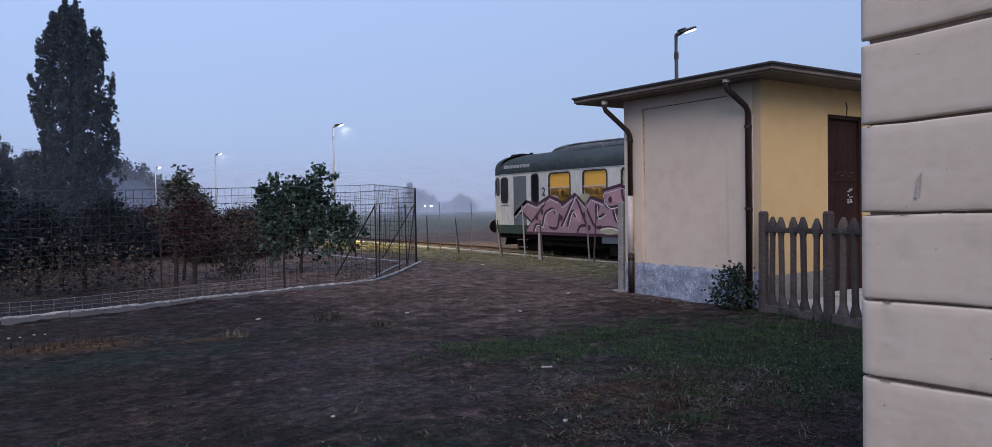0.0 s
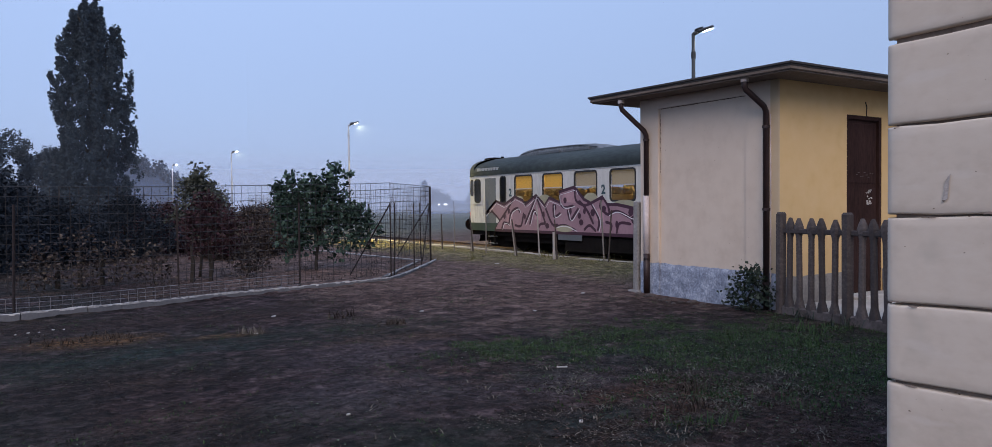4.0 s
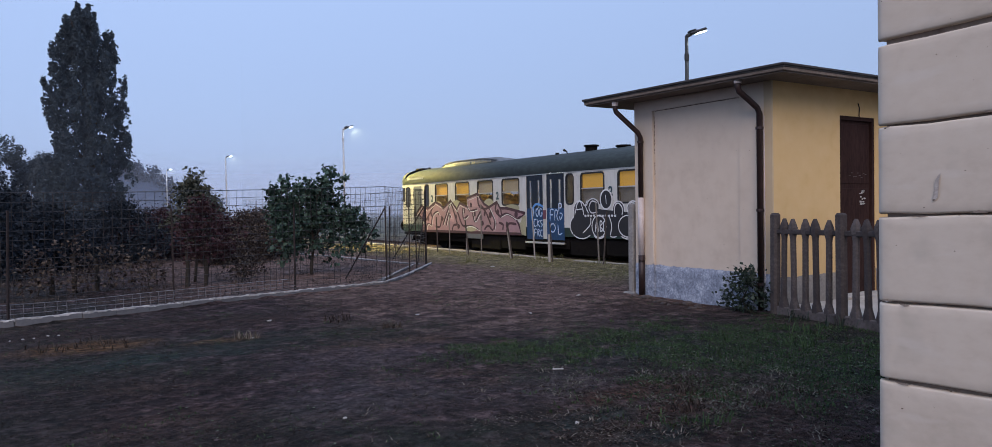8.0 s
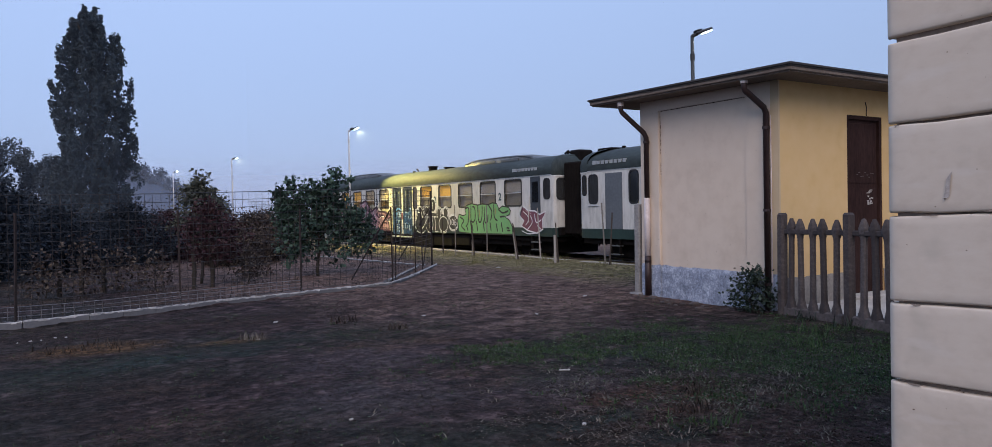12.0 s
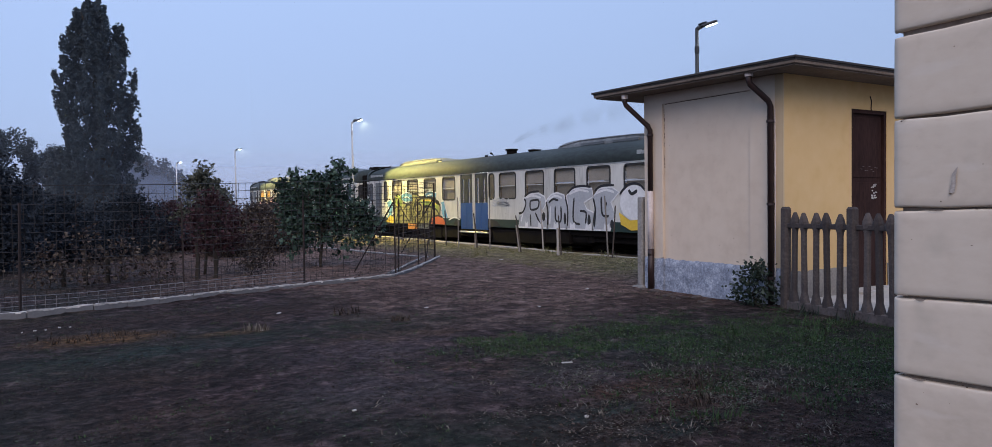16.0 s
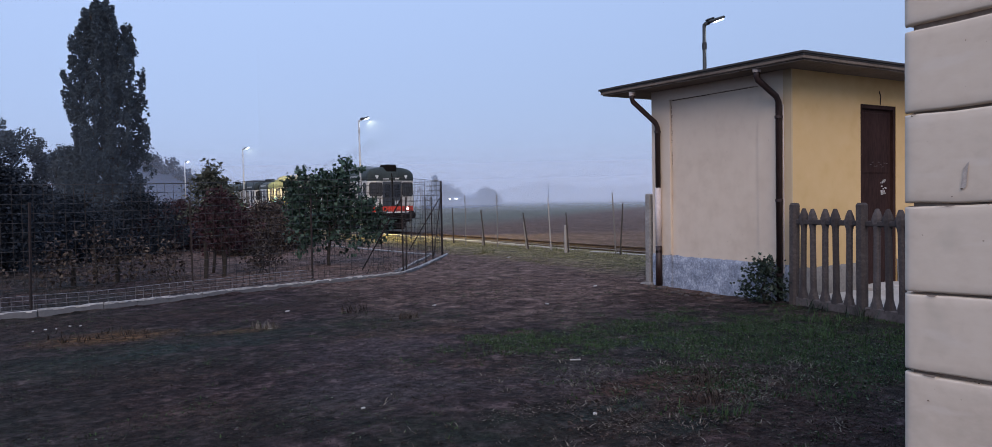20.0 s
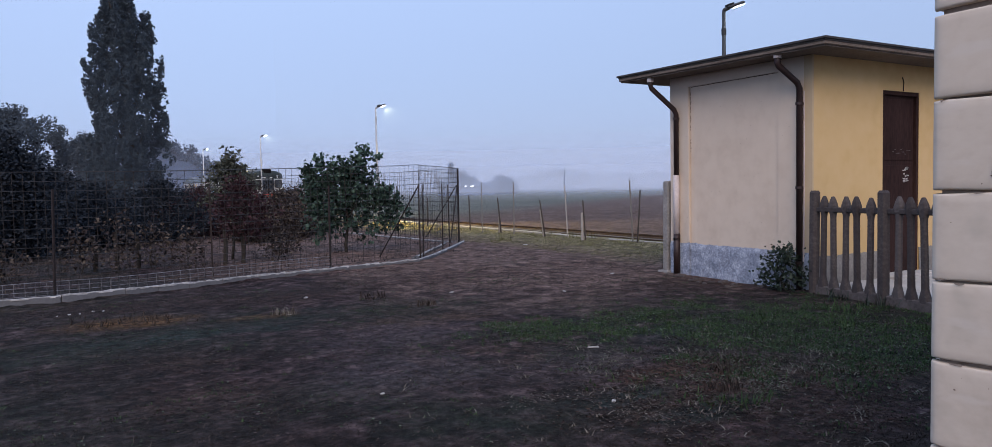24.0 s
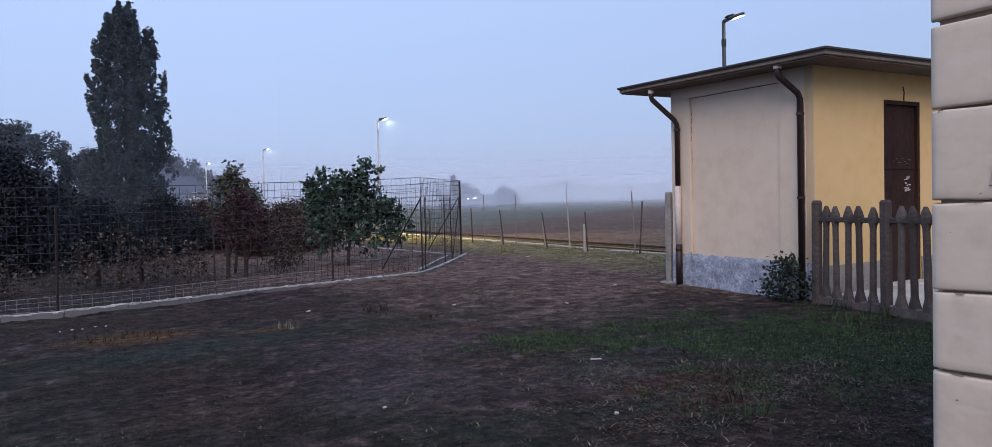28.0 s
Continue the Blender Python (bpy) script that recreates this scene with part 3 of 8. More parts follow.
for cx, cy, rx, ry in ((0.5, 8.6, 1.3, 0.8), (2.0, 9.3, 0.9, 0.5), (1.5, 5.6, 0.7, 0.6), (3.6, 9.2, 1.1, 0.7), (3.3, 4.2, 0.9, 0.6), (2.3, 4.6, 0.5, 0.4), (4.2, 5.6, 0.6, 0.5)):
    col = g_mix(g_math("MULTIPLY", g_spot(cx, cy, rx, ry, 0.9, 3.0), 0.5), col, moss)
rusty = g_ramp(n_fine, [(0.38, (0.022, 0.011, 0.008)), (0.62, (0.115, 0.064, 0.050))])
col = g_mix(g_math("MULTIPLY", g_spot(4.6, 4.0, 1.1, 1.0, 0.7, 1.8), 0.6), col, rusty)
ruddy = g_ramp(n_fine, [(0.38, (0.018, 0.009, 0.007)), (0.62, (0.115, 0.066, 0.054))])
for cx, cy, rx, ry in ((1.0, 11.6, 1.7, 0.5), (2.9, 11.2, 0.8, 0.5), (0.9, 6.2, 0.6, 0.5), (5.8, 12.0, 1.5, 0.8)):
    col = g_mix(g_math("MULTIPLY", g_spot(cx, cy, rx, ry, 0.8, 2.4), 0.55), col, ruddy)
garden = g_math("MULTIPLY", g_range(g_math("SUBTRACT", Y_, g_math("MULTIPLY", g_math("MAXIMUM", g_math("SUBTRACT", X_, 1.0), 0.0), 0.33)), 13.2, 13.6), g_math("MULTIPLY", g_range(X_, 9.4, 9.0), g_range(X_, 1.5, 4.2)))
col = g_mix(g_math("MULTIPLY", garden, 0.6), col, trodden)
for cx, cy, rx, ry in ((0.4, 11.7, 1.5, 0.55), (3.0, 11.6, 1.2, 0.6), (1.9, 10.9, 0.8, 0.35), (0.7, 7.4, 0.9, 0.7), (1.0, 5.2, 0.7, 0.7)):
    col = g_mix(g_math("MULTIPLY", g_spot(cx, cy, rx, ry, 0.8, 2.6), 0.65), col, loam)
# colours of the thin turf in the corner: blue-green moss, rusty litter, greyish bare soil
teal = g_ramp(n_fine, [(0.38, (0.008, 0.018, 0.017)), (0.62, (0.034, 0.056, 0.050))])
mauve = g_ramp(n_fine, [(0.38, (0.050, 0.038, 0.044)), (0.62, (0.165, 0.128, 0.140))])
rust = g_ramp(n_fine, [(0.38, (0.026, 0.011, 0.007)), (0.62, (0.150, 0.070, 0.045))])
for tone, most, spots_ in ((mauve, 0.42, ((4.1, 5.25, 0.75, 0.40), (2.6, 6.0, 0.7, 0.7), (3.2, 7.6, 0.8, 0.6))), (teal, 0.7, ((3.6, 4.35, 0.45, 0.18), (3.9, 3.75, 0.5, 0.16), (5.6, 6.1, 0.6, 0.3), (1.2, 8.9, 0.9, 0.3))), (rust, 0.7, ((4.75, 4.75, 0.5, 0.28), (4.6, 4.2, 0.5, 0.18), (4.1, 4.75, 0.3, 0.16)))):
    for cx, cy, rx, ry in spots_:
        col = g_mix(g_math("MULTIPLY", g_spot(cx, cy, rx, ry, 0.7, 2.2), most), col, tone)
lawn = g_math("MAXIMUM", g_spot(4.95, 6.75, 1.1, 0.62), g_math("MAXIMUM", g_spot(7.0, 5.0, 2.1, 2.0), g_spot(6.3, 6.8, 1.0, 0.5)))
col = g_mix(g_math("MULTIPLY", lawn, 0.5), col, moss)
vergey = g_math("MULTIPLY", g_range(g_math("ADD", X_, g_math("MULTIPLY", wob, 0.5)), 9.6, 12.2), g_range(Y_, 9.5, 12.5))
col = g_mix(vergey, col, verge)
col = g_mix(g_range(X_, 18.0, 19.0), col, plough)
line = g_math("SUBTRACT", g_math("SUBTRACT", Y_, 26.5), g_math("MULTIPLY", X_, 0.81))
far_green = g_math("MULTIPLY", g_range(g_math("ADD", line, wob), -7.0, 8.0), g_range(X_, 18.5, 19.5))
col = g_mix(far_green, col, meadow)
g_tone = gn.new("ShaderNodeVectorMath")
g_tone.operation = "SCALE"
g_mott = gn.new("ShaderNodeMapRange")
gl.new(g_math("ADD", g_math("MULTIPLY", g_noise(3.9, 8, 0.72), 0.6), g_math("MULTIPLY", g_noise(11.0, 6, 0.7), 0.4)), g_mott.inputs["Value"])
for k, v in (("From Min", 0.40), ("From Max", 0.60), ("To Min", 0.24), ("To Max", 1.28)):
    g_mott.inputs[k].default_value = v
gl.new(g_mott.outputs[0], g_tone.inputs["Scale"])
gl.new(col, g_tone.inputs[0])
gl.new(g_tone.outputs[0], gb.inputs["Base Color"])
gb.inputs["Roughness"].default_value, gb.inputs["Specular IOR Level"].default_value = 0.95, 0.15
g_bump = gn.new("ShaderNodeBump")
g_bump.inputs["Strength"].default_value, g_bump.inputs["Distance"].default_value = 1.0, 0.07
gl.new(g_math("ADD", g_math("ADD", g_math("MULTIPLY", n_mid, 0.35), g_math("MULTIPLY", n_seven, 0.7)), n_fine), g_bump.inputs["Height"])
gl.new(g_bump.outputs[0], gb.inputs["Normal"])

gxs = steps(-4.0, 15.0, 0.1, 2500)
gys = sorted(set([y for y in steps(1.0, 34.0, 0.25, 2500) if not 3.0 < y < 12.0] + [round(3.0 + 0.09 * k, 3) for k in range(101)]))
single("ground", G().grid([[(x, y, ground_z(x, y)) for x in gxs] for y in gys]), M_GROUND,
       "bare brown soil yard with thin grass, running on into misty fields", "ground", kind="structure", smooth=True)

# ---- track ----
TX, RAIL_Z = 16.36, -0.10
bed = G()
bed.grid([[(TX + dx, y, z) for dx, z in ((-2.05, -0.34), (-1.55, -0.22), (-0.5, -0.225), (0.5, -0.225), (1.55, -0.22), (2.3, -0.34))] for y in range(-40, 330, 5)])
track = single("ballast_bed", bed, M_BALLAST, "dark dirty ballast bed under the single track", "track bed", kind="structure")
rail = G()
rail_cut = [(-0.07, -0.12), (0.07, -0.12), (0.07, -0.10), (0.012, -0.085), (0.012, -0.04), (0.035, -0.03), (0.035, 0.0), (-0.035, 0.0), (-0.035, -0.03), (-0.012, -0.04), (-0.012, -0.085), (-0.07, -0.10)]
rail.add([(x, y, z) for y in (-40, 320) for x, z in rail_cut], [(i, (i + 1) % 12, 12 + (i + 1) % 12, 12 + i) for i in range(12)] + [tuple(range(12)), tuple(range(23, 11, -1))])
rail_mesh = mesh_of(rail, "rail", M_RAIL)
for dx in (-0.7525, 0.7525):
    part("rail", rail_mesh, M_RAIL, track, "rusty steel rail", m=pose(TX + dx, 0, RAIL_Z))
sleeper_mesh = mesh_of(G().box(-1.2, 1.2, -0.12, 0.12, -0.14, -0.0, 0.015), "sleeper", M_SLEEPER)
for i in range(150):
    part("sleeper", sleeper_mesh, M_SLEEPER, track, m=pose(TX, 8 + i * 0.62, RAIL_Z - 0.12))

# cable duct of concrete slabs beside the track
duct = thing("cable_duct", pose(13.98, 0, -0.055), "low pale concrete cable duct along the track", "cable duct", kind="structure")
slab_mesh = mesh_of(G().box(-0.12, 0.12, -0.49, 0.49, 0.03, 0.10, 0.012), "slab", M_DUCT)
trough_mesh = mesh_of(G().box(-0.11, 0.11, -0.5, 0.5, -0.10, 0.03), "trough", M_DUCT)
r = rnd(5)
for i in range(92):
    part("trough", trough_mesh, M_DUCT, duct, m=pose(0, 4.5 + i, 0))
    part("slab", slab_mesh, M_DUCT, duct, m=pose(r.uniform(-0.012, 0.012), 4.5 + i, r.uniform(-0.008, 0.008) - 0.040 * min(1, max(0, (18 - i) / 4)), r.uniform(-0.4, 0.4), r.uniform(-1, 1), r.uniform(-0.6, 0.6)))

# ---- the near house corner: rendered courses with deep joints ----
CORNER, WALL_YAW = Vector((2.620, 1.522, 0)), -1.0
house = thing("wall_house", pose(CORNER.x, CORNER.y, 0, 0, 0, WALL_YAW), "pale rendered house wall with deep horizontal joints", "wall", kind="structure")
part("wall_core", G().box(0.028, 3.0, -6.0, -0.028, -0.2, 4.2), M_JOINT, house, "dirty recessed joints")
levels = [-0.28, 0.03, 0.34, 0.65, 0.96, 1.24, 1.55, 1.87, 2.17, 2.48, 2.79, 3.10, 3.41, 3.72, 4.03]
r = rnd(8)


SLOPE = 0.0175   # the courses rise a little along the wall


def course(z0, z1, seed, lo=0.0048, hi=0.0048):
    """One course: a long block with rounded, slightly wavy edges."""
    g, q = G(), rnd(seed)
    ph = q.uniform(0, 9)
    hgt = z1 - z0
    rows = []
    # profile from the lower joint, over the face, to the upper joint: height and how far proud
    prof = [(lo, 0.0), (lo + 0.0003, 0.018), (lo + 0.0024, 0.0265), (lo + 0.009, 0.0290), (0.04, 0.0298), (hgt / 2, 0.030), (hgt - 0.04, 0.0298), (hgt - hi - 0.009, 0.0290), (hgt - hi - 0.0024, 0.0265), (hgt - hi - 0.0003, 0.018), (hgt - hi, 0.0)]
    ys = [0.0, 0.004, 0.012, 0.03] + [0.06 + 0.12 * k for k in range(49)]
    for k, yy in enumerate(ys):
        ease = (0.0, 0.55, 0.85, 1.0)[k] if k < 4 else 1.0
        w = 0.0035 * noise.noise((yy * 2.3 + ph, z0 * 7, 1)) + 0.002 * noise.noise((yy * 9 + ph, z0 * 7, 4))
        rows.append([(0.030 - p * ease - (0.002 if k > 3 else 0) * noise.noise((yy * 5, zz * 6 + z0 * 9, ph)), -yy, z0 + zz + SLOPE * yy + w * (1 if 0.03 < zz < hgt - 0.03 else 1.6)) for zz, p in prof])
    g.grid(rows)
    # the end face round the corner
    ends = []
    for k, xx in enumerate((0.03, 0.05, 0.2, 0.6, 1.2, 2.2, 3.0)):
        ends.append([(xx, -0.030 + p, z0 + zz) for zz, p in prof])
    ends = [rows[0]] + ends
    g.grid(ends[::-1])
    return g


for z0, z1, k in zip(levels, levels[1:], range(99)):
    part("course", course(z0, z1, 30 + k, 0.010 if z0 == 2.17 else 0.0048, 0.010 if z1 == 2.17 else 0.0048), M_PILLAR, house, smooth=True)
q = rnd(77)
for z0 in levels[2:9]:
    for k in range(4):
        y0, w, h = -q.uniform(0.02, 1.4), q.uniform(0.010, 0.035), q.uniform(0.003, 0.008)
        side = q.choice((-1, 1))
        pts = [(-0.0028, y0 + w * a, z0 - SLOPE * y0 + side * (0.004 + h * b)) for a, b in ((-1, -0.2), (-0.5, 0.8), (0.1, 1.0 + q.uniform(-0.4, 0.4)), (0.6, 0.6), (1, -0.2))]
        part("joint_chip", G().add(pts, [(0, 1, 2, 3, 4)]), M_JOINT, house)
part("cornice", G().box(-0.06, 3.0, -6.0, 0.06, 4.2, 4.35, 0.02), M_PILLAR, house)
chip = G().add([(-0.0036, -y, z) for y, z in ((0.205, 1.596), (0.214, 1.604), (0.222, 1.612), (0.224, 1.640), (0.226, 1.668), (0.231, 1.694), (0.223, 1.686), (0.212, 1.668), (0.209, 1.640), (0.204, 1.612))], [tuple(range(10))])
part("chipped_patch", chip, M_WORN, house, "worn grey patch in the render")
# small dark nicks in the render
for y, z, r_ in ((0.207, 1.603, 0.0050), (0.290, 1.553, 0.0050), (0.309, 1.697, 0.0025), (0.096, 0.868, 0.0045), (0.250, 0.966, 0.0050), (0.262, 0.962, 0.0040), (0.077, 1.445, 0.0025), (0.275, 1.432, 0.0030), (0.219, 2.091, 0.0030), (0.040, 1.861, 0.0040), (0.159, 1.546, 0.0025), (0.176, 1.577, 0.0030)):
    part("nick", G().add([(-0.0042, -y + r_ * (1.0 + 0.4 * math.sin(5 * a + z * 40)) * math.cos(a), z + 0.55 * r_ * math.sin(a)) for a in [i * 0.6283 for i in range(10)]], [tuple(range(10))]), M_CRACK, house)

# ---- the hut ----
HX, HY0, HY1, HX1, HT = 9.35, 7.03, 9.92, 13.6, 3.40
WT = HT + 0.05
hut = thing("hut", pose(0, 0, 0), "small flat-roofed rendered hut, cream and yellow with a grey plinth", "hut")
west = G().box(HX + 0.03, HX + 0.28, HY0 + 0.26, HY1, 0, WT)
part("wall", west, M_CREAM, hut, "cream rendered wall with a stained recessed panel")
pil = G()
pil.box(HX, HX + 0.03, 9.46, HY1, 0.55, WT)
part("pilaster", pil, M_CREAM, hut, "cream raised border round the panel")
part("pilaster", G().box(HX, HX + 0.03, 7.17, 7.62, 0.55, WT), M_CREAM, hut)
part("pilaster", G().box(HX, HX + 0.03, HY0, 7.17, 0.55, WT), M_TAN, hut, "khaki painted corner strip")
part("plinth_end", G().box(HX - 0.016, HX + 0.03, 9.452, 9.466, -0.05, 0.56), M_PLINTH, hut)
part("panel_ridge", G().box(HX - 0.022, HX + 0.03, 9.455, 9.505, 0.58, 3.24, 0.006), M_CREAM, hut, "worn ridge at the panel's edge")
part("lintel_band", G().box(HX, HX + 0.03, 7.62, 9.46, 3.24, WT), M_CREAM, hut)
south = G()
south.box(HX + 0.03, 11.03, HY0, HY0 + 0.26, 0, WT)
south.box(12.0, HX1, HY0, HY0 + 0.26, 0, WT)
south.box(11.03, 12.0, HY0, HY0 + 0.26, 2.98, WT)
part("wall", south, M_YELLOW, hut, "yellow rendered wall round the door")
part("wall", G().box(HX1 - 0.25, HX1, HY0 + 0.26, HY1, 0, WT), M_YELLOW, hut)
part("wall", G().box(HX + 0.28, HX1 - 0.25, HY1 - 0.25, HY1, 0, WT), M_CREAM, hut)


def rough_sheet(along, lo, hi, z0, z1, fixed, axis, out, seed):
    """A rough cement band along a wall, with a ragged top."""
    g, n, k = G(), 44, 9
    rows = []
    for i in range(n + 1):
        s = lo + (hi - lo) * i / n
        top = z1 + 0.02 * noise.noise((s * 4, seed, 0)) + 0.012 * noise.noise((s * 13, seed, 2))
        row = []
        for j in range(k + 1):
            z = z0 + (top - z0) * j / k
            d = out + 0.012 * noise.noise((s * 7, z * 7, seed)) + (0.006 * noise.noise((s * 22, z * 22, seed)))
            d = d if j < k else -0.004
            row.append((fixed - d, s, z) if axis == "x" else (s, fixed - d, z))
        rows.append(row)
    g.grid(rows if axis == "x" else rows[::-1])
    return g


part("plinth", rough_sheet("y", 7.62, 9.46, -0.05, 0.565, HX + 0.03, "x", 0.022, 3), M_PLINTH, hut, "rough blue-grey cement plinth", smooth=True)
part("plinth", rough_sheet("y", 9.46, HY1, -0.05, 0.58, HX, "x", 0.02, 5), M_PLINTH, hut, smooth=True)
part("plinth", rough_sheet("y", HY0, 7.62, -0.05, 0.56, HX, "x", 0.02, 9), M_PLINTH, hut, smooth=True)
part("plinth", rough_sheet("x", HX + 0.03, 11.03, -0.05, 0.50, HY0, "y", 0.02, 11), M_PLINTH2, hut, "grey cement plinth under the yellow wall", smooth=True)
part("plinth", rough_sheet("x", 12.0, HX1, -0.05, 0.50, HY0, "y", 0.02, 13), M_PLINTH2, hut, smooth=True)
for a, b in (((9.455, 3.15), (9.462, 2.45)), ((9.46, 2.36), (9.456, 2.12))):
    crack = G()
    for k in range(9):
        t0, t1 = k / 9, (k + 0.8) / 9
        p, q = [(a[0] + (b[0] - a[0]) * t + 0.012 * math.sin(t * 31 + a[1]), a[1] + (b[1] - a[1]) * t) for t in (t0, t1)]
        w = 0.006 + 0.011 * abs(math.sin(k * 2.3))
        crack.add([(HX + 0.026, p[0] - w, p[1]), (HX + 0.026, p[0] + w, p[1]), (HX + 0.026, q[0] + w * 0.8, q[1]), (HX + 0.026, q[0] - w * 0.8, q[1])], [(0, 1, 2, 3)])
    part("crack", crack, M_CRACK, hut, "dark cracked edge of the render")
seam = G()
for k in range(30):
    y0 = 7.64 + k * 0.06
    w = 0.007 + 0.010 * abs(math.sin(k * 1.7))
    seam.add([(HX + 0.027, y0, 3.228), (HX + 0.027, y0 + 0.058, 3.228 + 0.003 * math.sin(k)), (HX + 0.027, y0 + 0.058, 3.228 + w), (HX + 0.027, y0, 3.228 + w)], [(0, 1, 2, 3)])
part("stain", seam, M_CRACK, hut, "dark line under the raised border")
# roof: soffit, fascia and dark sheet
RX0, RX1, RY0, RY1 = 8.85, 14.1, 6.46, 10.72
FALL = pose(0, RY0, HT, 0.55) @ pose(0, -RY0, -HT)
part("soffit", G().box(RX0 + 0.03, RX1 - 0.03, RY0 + 0.03, RY1 - 0.03, HT, HT + 0.02), M_EAVE, hut, "stained rendered eave", m=FALL)
roof = part("roof", G().box(RX0, RX1, RY0, RY1, HT + 0.02, HT + 0.090, 0.008), M_EAVE, hut, "flat roof with a brown fascia", m=FALL)
part("roof_sheet", G().box(RX0 - 0.03, RX1 + 0.03, RY0 - 0.03, RY1 + 0.03, HT + 0.090, HT + 0.124, 0.006), M_ROOFTOP, roof, "dark roofing sheet edge")
part("fascia_strip", G().box(RX0 - 0.012, RX0, RY0, RY1, HT + 0.072, HT + 0.090).box(RX0 - 0.012, RX1, RY0 - 0.012, RY0, HT + 0.072, HT + 0.090), M_ROOFTOP, roof, "dark groove along the fascia")
# door in the yellow wall
door = part("door", G().box(11.05, 11.98, HY0 + 0.06, HY0 + 0.11, 0.12, 2.96, 0.006), M_DOOR, hut, "dark brown metal door")
frame_g = G().box(11.03, 11.09, HY0 + 0.01, HY0 + 0.13, 0.1, 2.98).box(11.94, 12.0, HY0 + 0.01, HY0 + 0.13, 0.1, 2.98).box(11.09, 11.94, HY0 + 0.01, HY0 + 0.13, 2.92, 2.98)
part("door_frame", frame_g, M_DOOR, door)
part("door_panel", G().box(11.13, 11.90, HY0 + 0.050, HY0 + 0.06, 1.90, 2.86, 0.004), M_DOOR, door)
part("door_panel", G().box(11.13, 11.90, HY0 + 0.050, HY0 + 0.06, 0.20, 1.82, 0.004), M_DOOR, door)
part("door_handle", G().tube([(11.80, HY0 + 0.03, 1.18), (11.72, HY0 + 0.0, 1.18), (11.66, HY0 + 0.0, 1.18)], 0.012, 6), M_RUST, door, "small dark handle")
q = rnd(3)
for k in range(18):
    cx, cz = 11.72 + q.uniform(-0.08, 0.08), 1.66 + q.uniform(-0.12, 0.12)
    part("scrawl_stroke", G().box(cx - q.uniform(0.008, 0.04), cx + 0.012, HY0 + 0.044, HY0 + 0.0495, cz, cz + q.uniform(0.010, 0.035)), M_SCRAWL, door, "small pale scrawl" if k == 0 else "")
for k in range(9):
    cx, cz = 11.35 + 0.055 * k, 2.03 + 0.04 * math.sin(k * 1.9)
    part("scratch", G().box(cx, cx + 0.045, HY0 + 0.046, HY0 + 0.0495, cz, cz + 0.008), M_SCRATCH, door, "faint pale scratch" if k == 0 else "")
part("threshold", G().box(10.9, 12.1, HY0 - 0.30, HY0 + 0.26, 0.0, 0.12, 0.01), M_PAVE, hut, "pale concrete door step")
cable = G().tube([(11.52, HY0 - 0.01, 3.20), (11.55, HY0 - 0.015, 3.12), (11.545, HY0 - 0.01, 3.0), (11.555, HY0 - 0.01, 2.985)], 0.008, 5)
part("cable", cable, M_RUST, hut, "short dark cable above the door")


def downpipe(yo, yw, kink, pale):
    """A rain pipe that comes out of the eave, bends back to the wall and runs down it."""
    xw = HX - 0.055
    top = [(RX0 + 0.10, yo, HT + 0.02), (RX0 + 0.10, yo, HT - 0.09), (RX0 + 0.12, yo, HT - 0.14), (xw - 0.05, yw, kink + 0.08), (xw, yw, kink)]
    pipe = part("downpipe", G().tube(top + [(xw, yw, 1.72 if pale else 0.02)], 0.045, 10), M_PIPE, hut, "dark brown rain pipe", smooth=True)
    part("outlet", G().tube([(RX0 + 0.10, yo, HT + 0.03), (RX0 + 0.10, yo, HT - 0.035)], 0.058, 10), M_PIPEW, pipe, "pale outlet collar")
    for z in ((2.72, 0.62) if pale else (2.72, 1.5, 0.4)):
        part("bracket", G().tube([(xw, yw, z - 0.02), (xw, yw, z + 0.02)], 0.058, 10).box(xw + 0.03, HX + 0.02, yw - 0.012, yw + 0.012, z - 0.012, z + 0.012), M_PIPE, pipe)
    if pale:
        part("pipe_shoe", G().tube([(xw, yw, 1.74), (xw, yw, 0.66)], 0.054, 10), M_PIPEW, pipe, "pale plastic lower pipe", smooth=True)
        part("pipe_foot", G().tube([(xw, yw, 0.72), (xw, yw, 0.02)], 0.058, 10), M_PIPE, pipe, "rusty cast foot", smooth=True)


downpipe(9.98, 9.72, 2.80, True)
downpipe(7.31, 7.205, 2.94, False)
thin = G().tube([(HX - 0.012, 7.16, 2.9), (HX - 0.014, 7.155, 1.8), (HX - 0.012, 7.16, 0.3)], 0.010, 5)
part("conduit", thin, M_PIPEW, hut, "thin pale conduit beside the rain pipe")
single("pavement", G().box(9.30, 13.4, 2.5, 7.0, -0.1, 0.07, 0.01), M_PAVE, "pale concrete paving by the hut door", "paving", kind="structure")


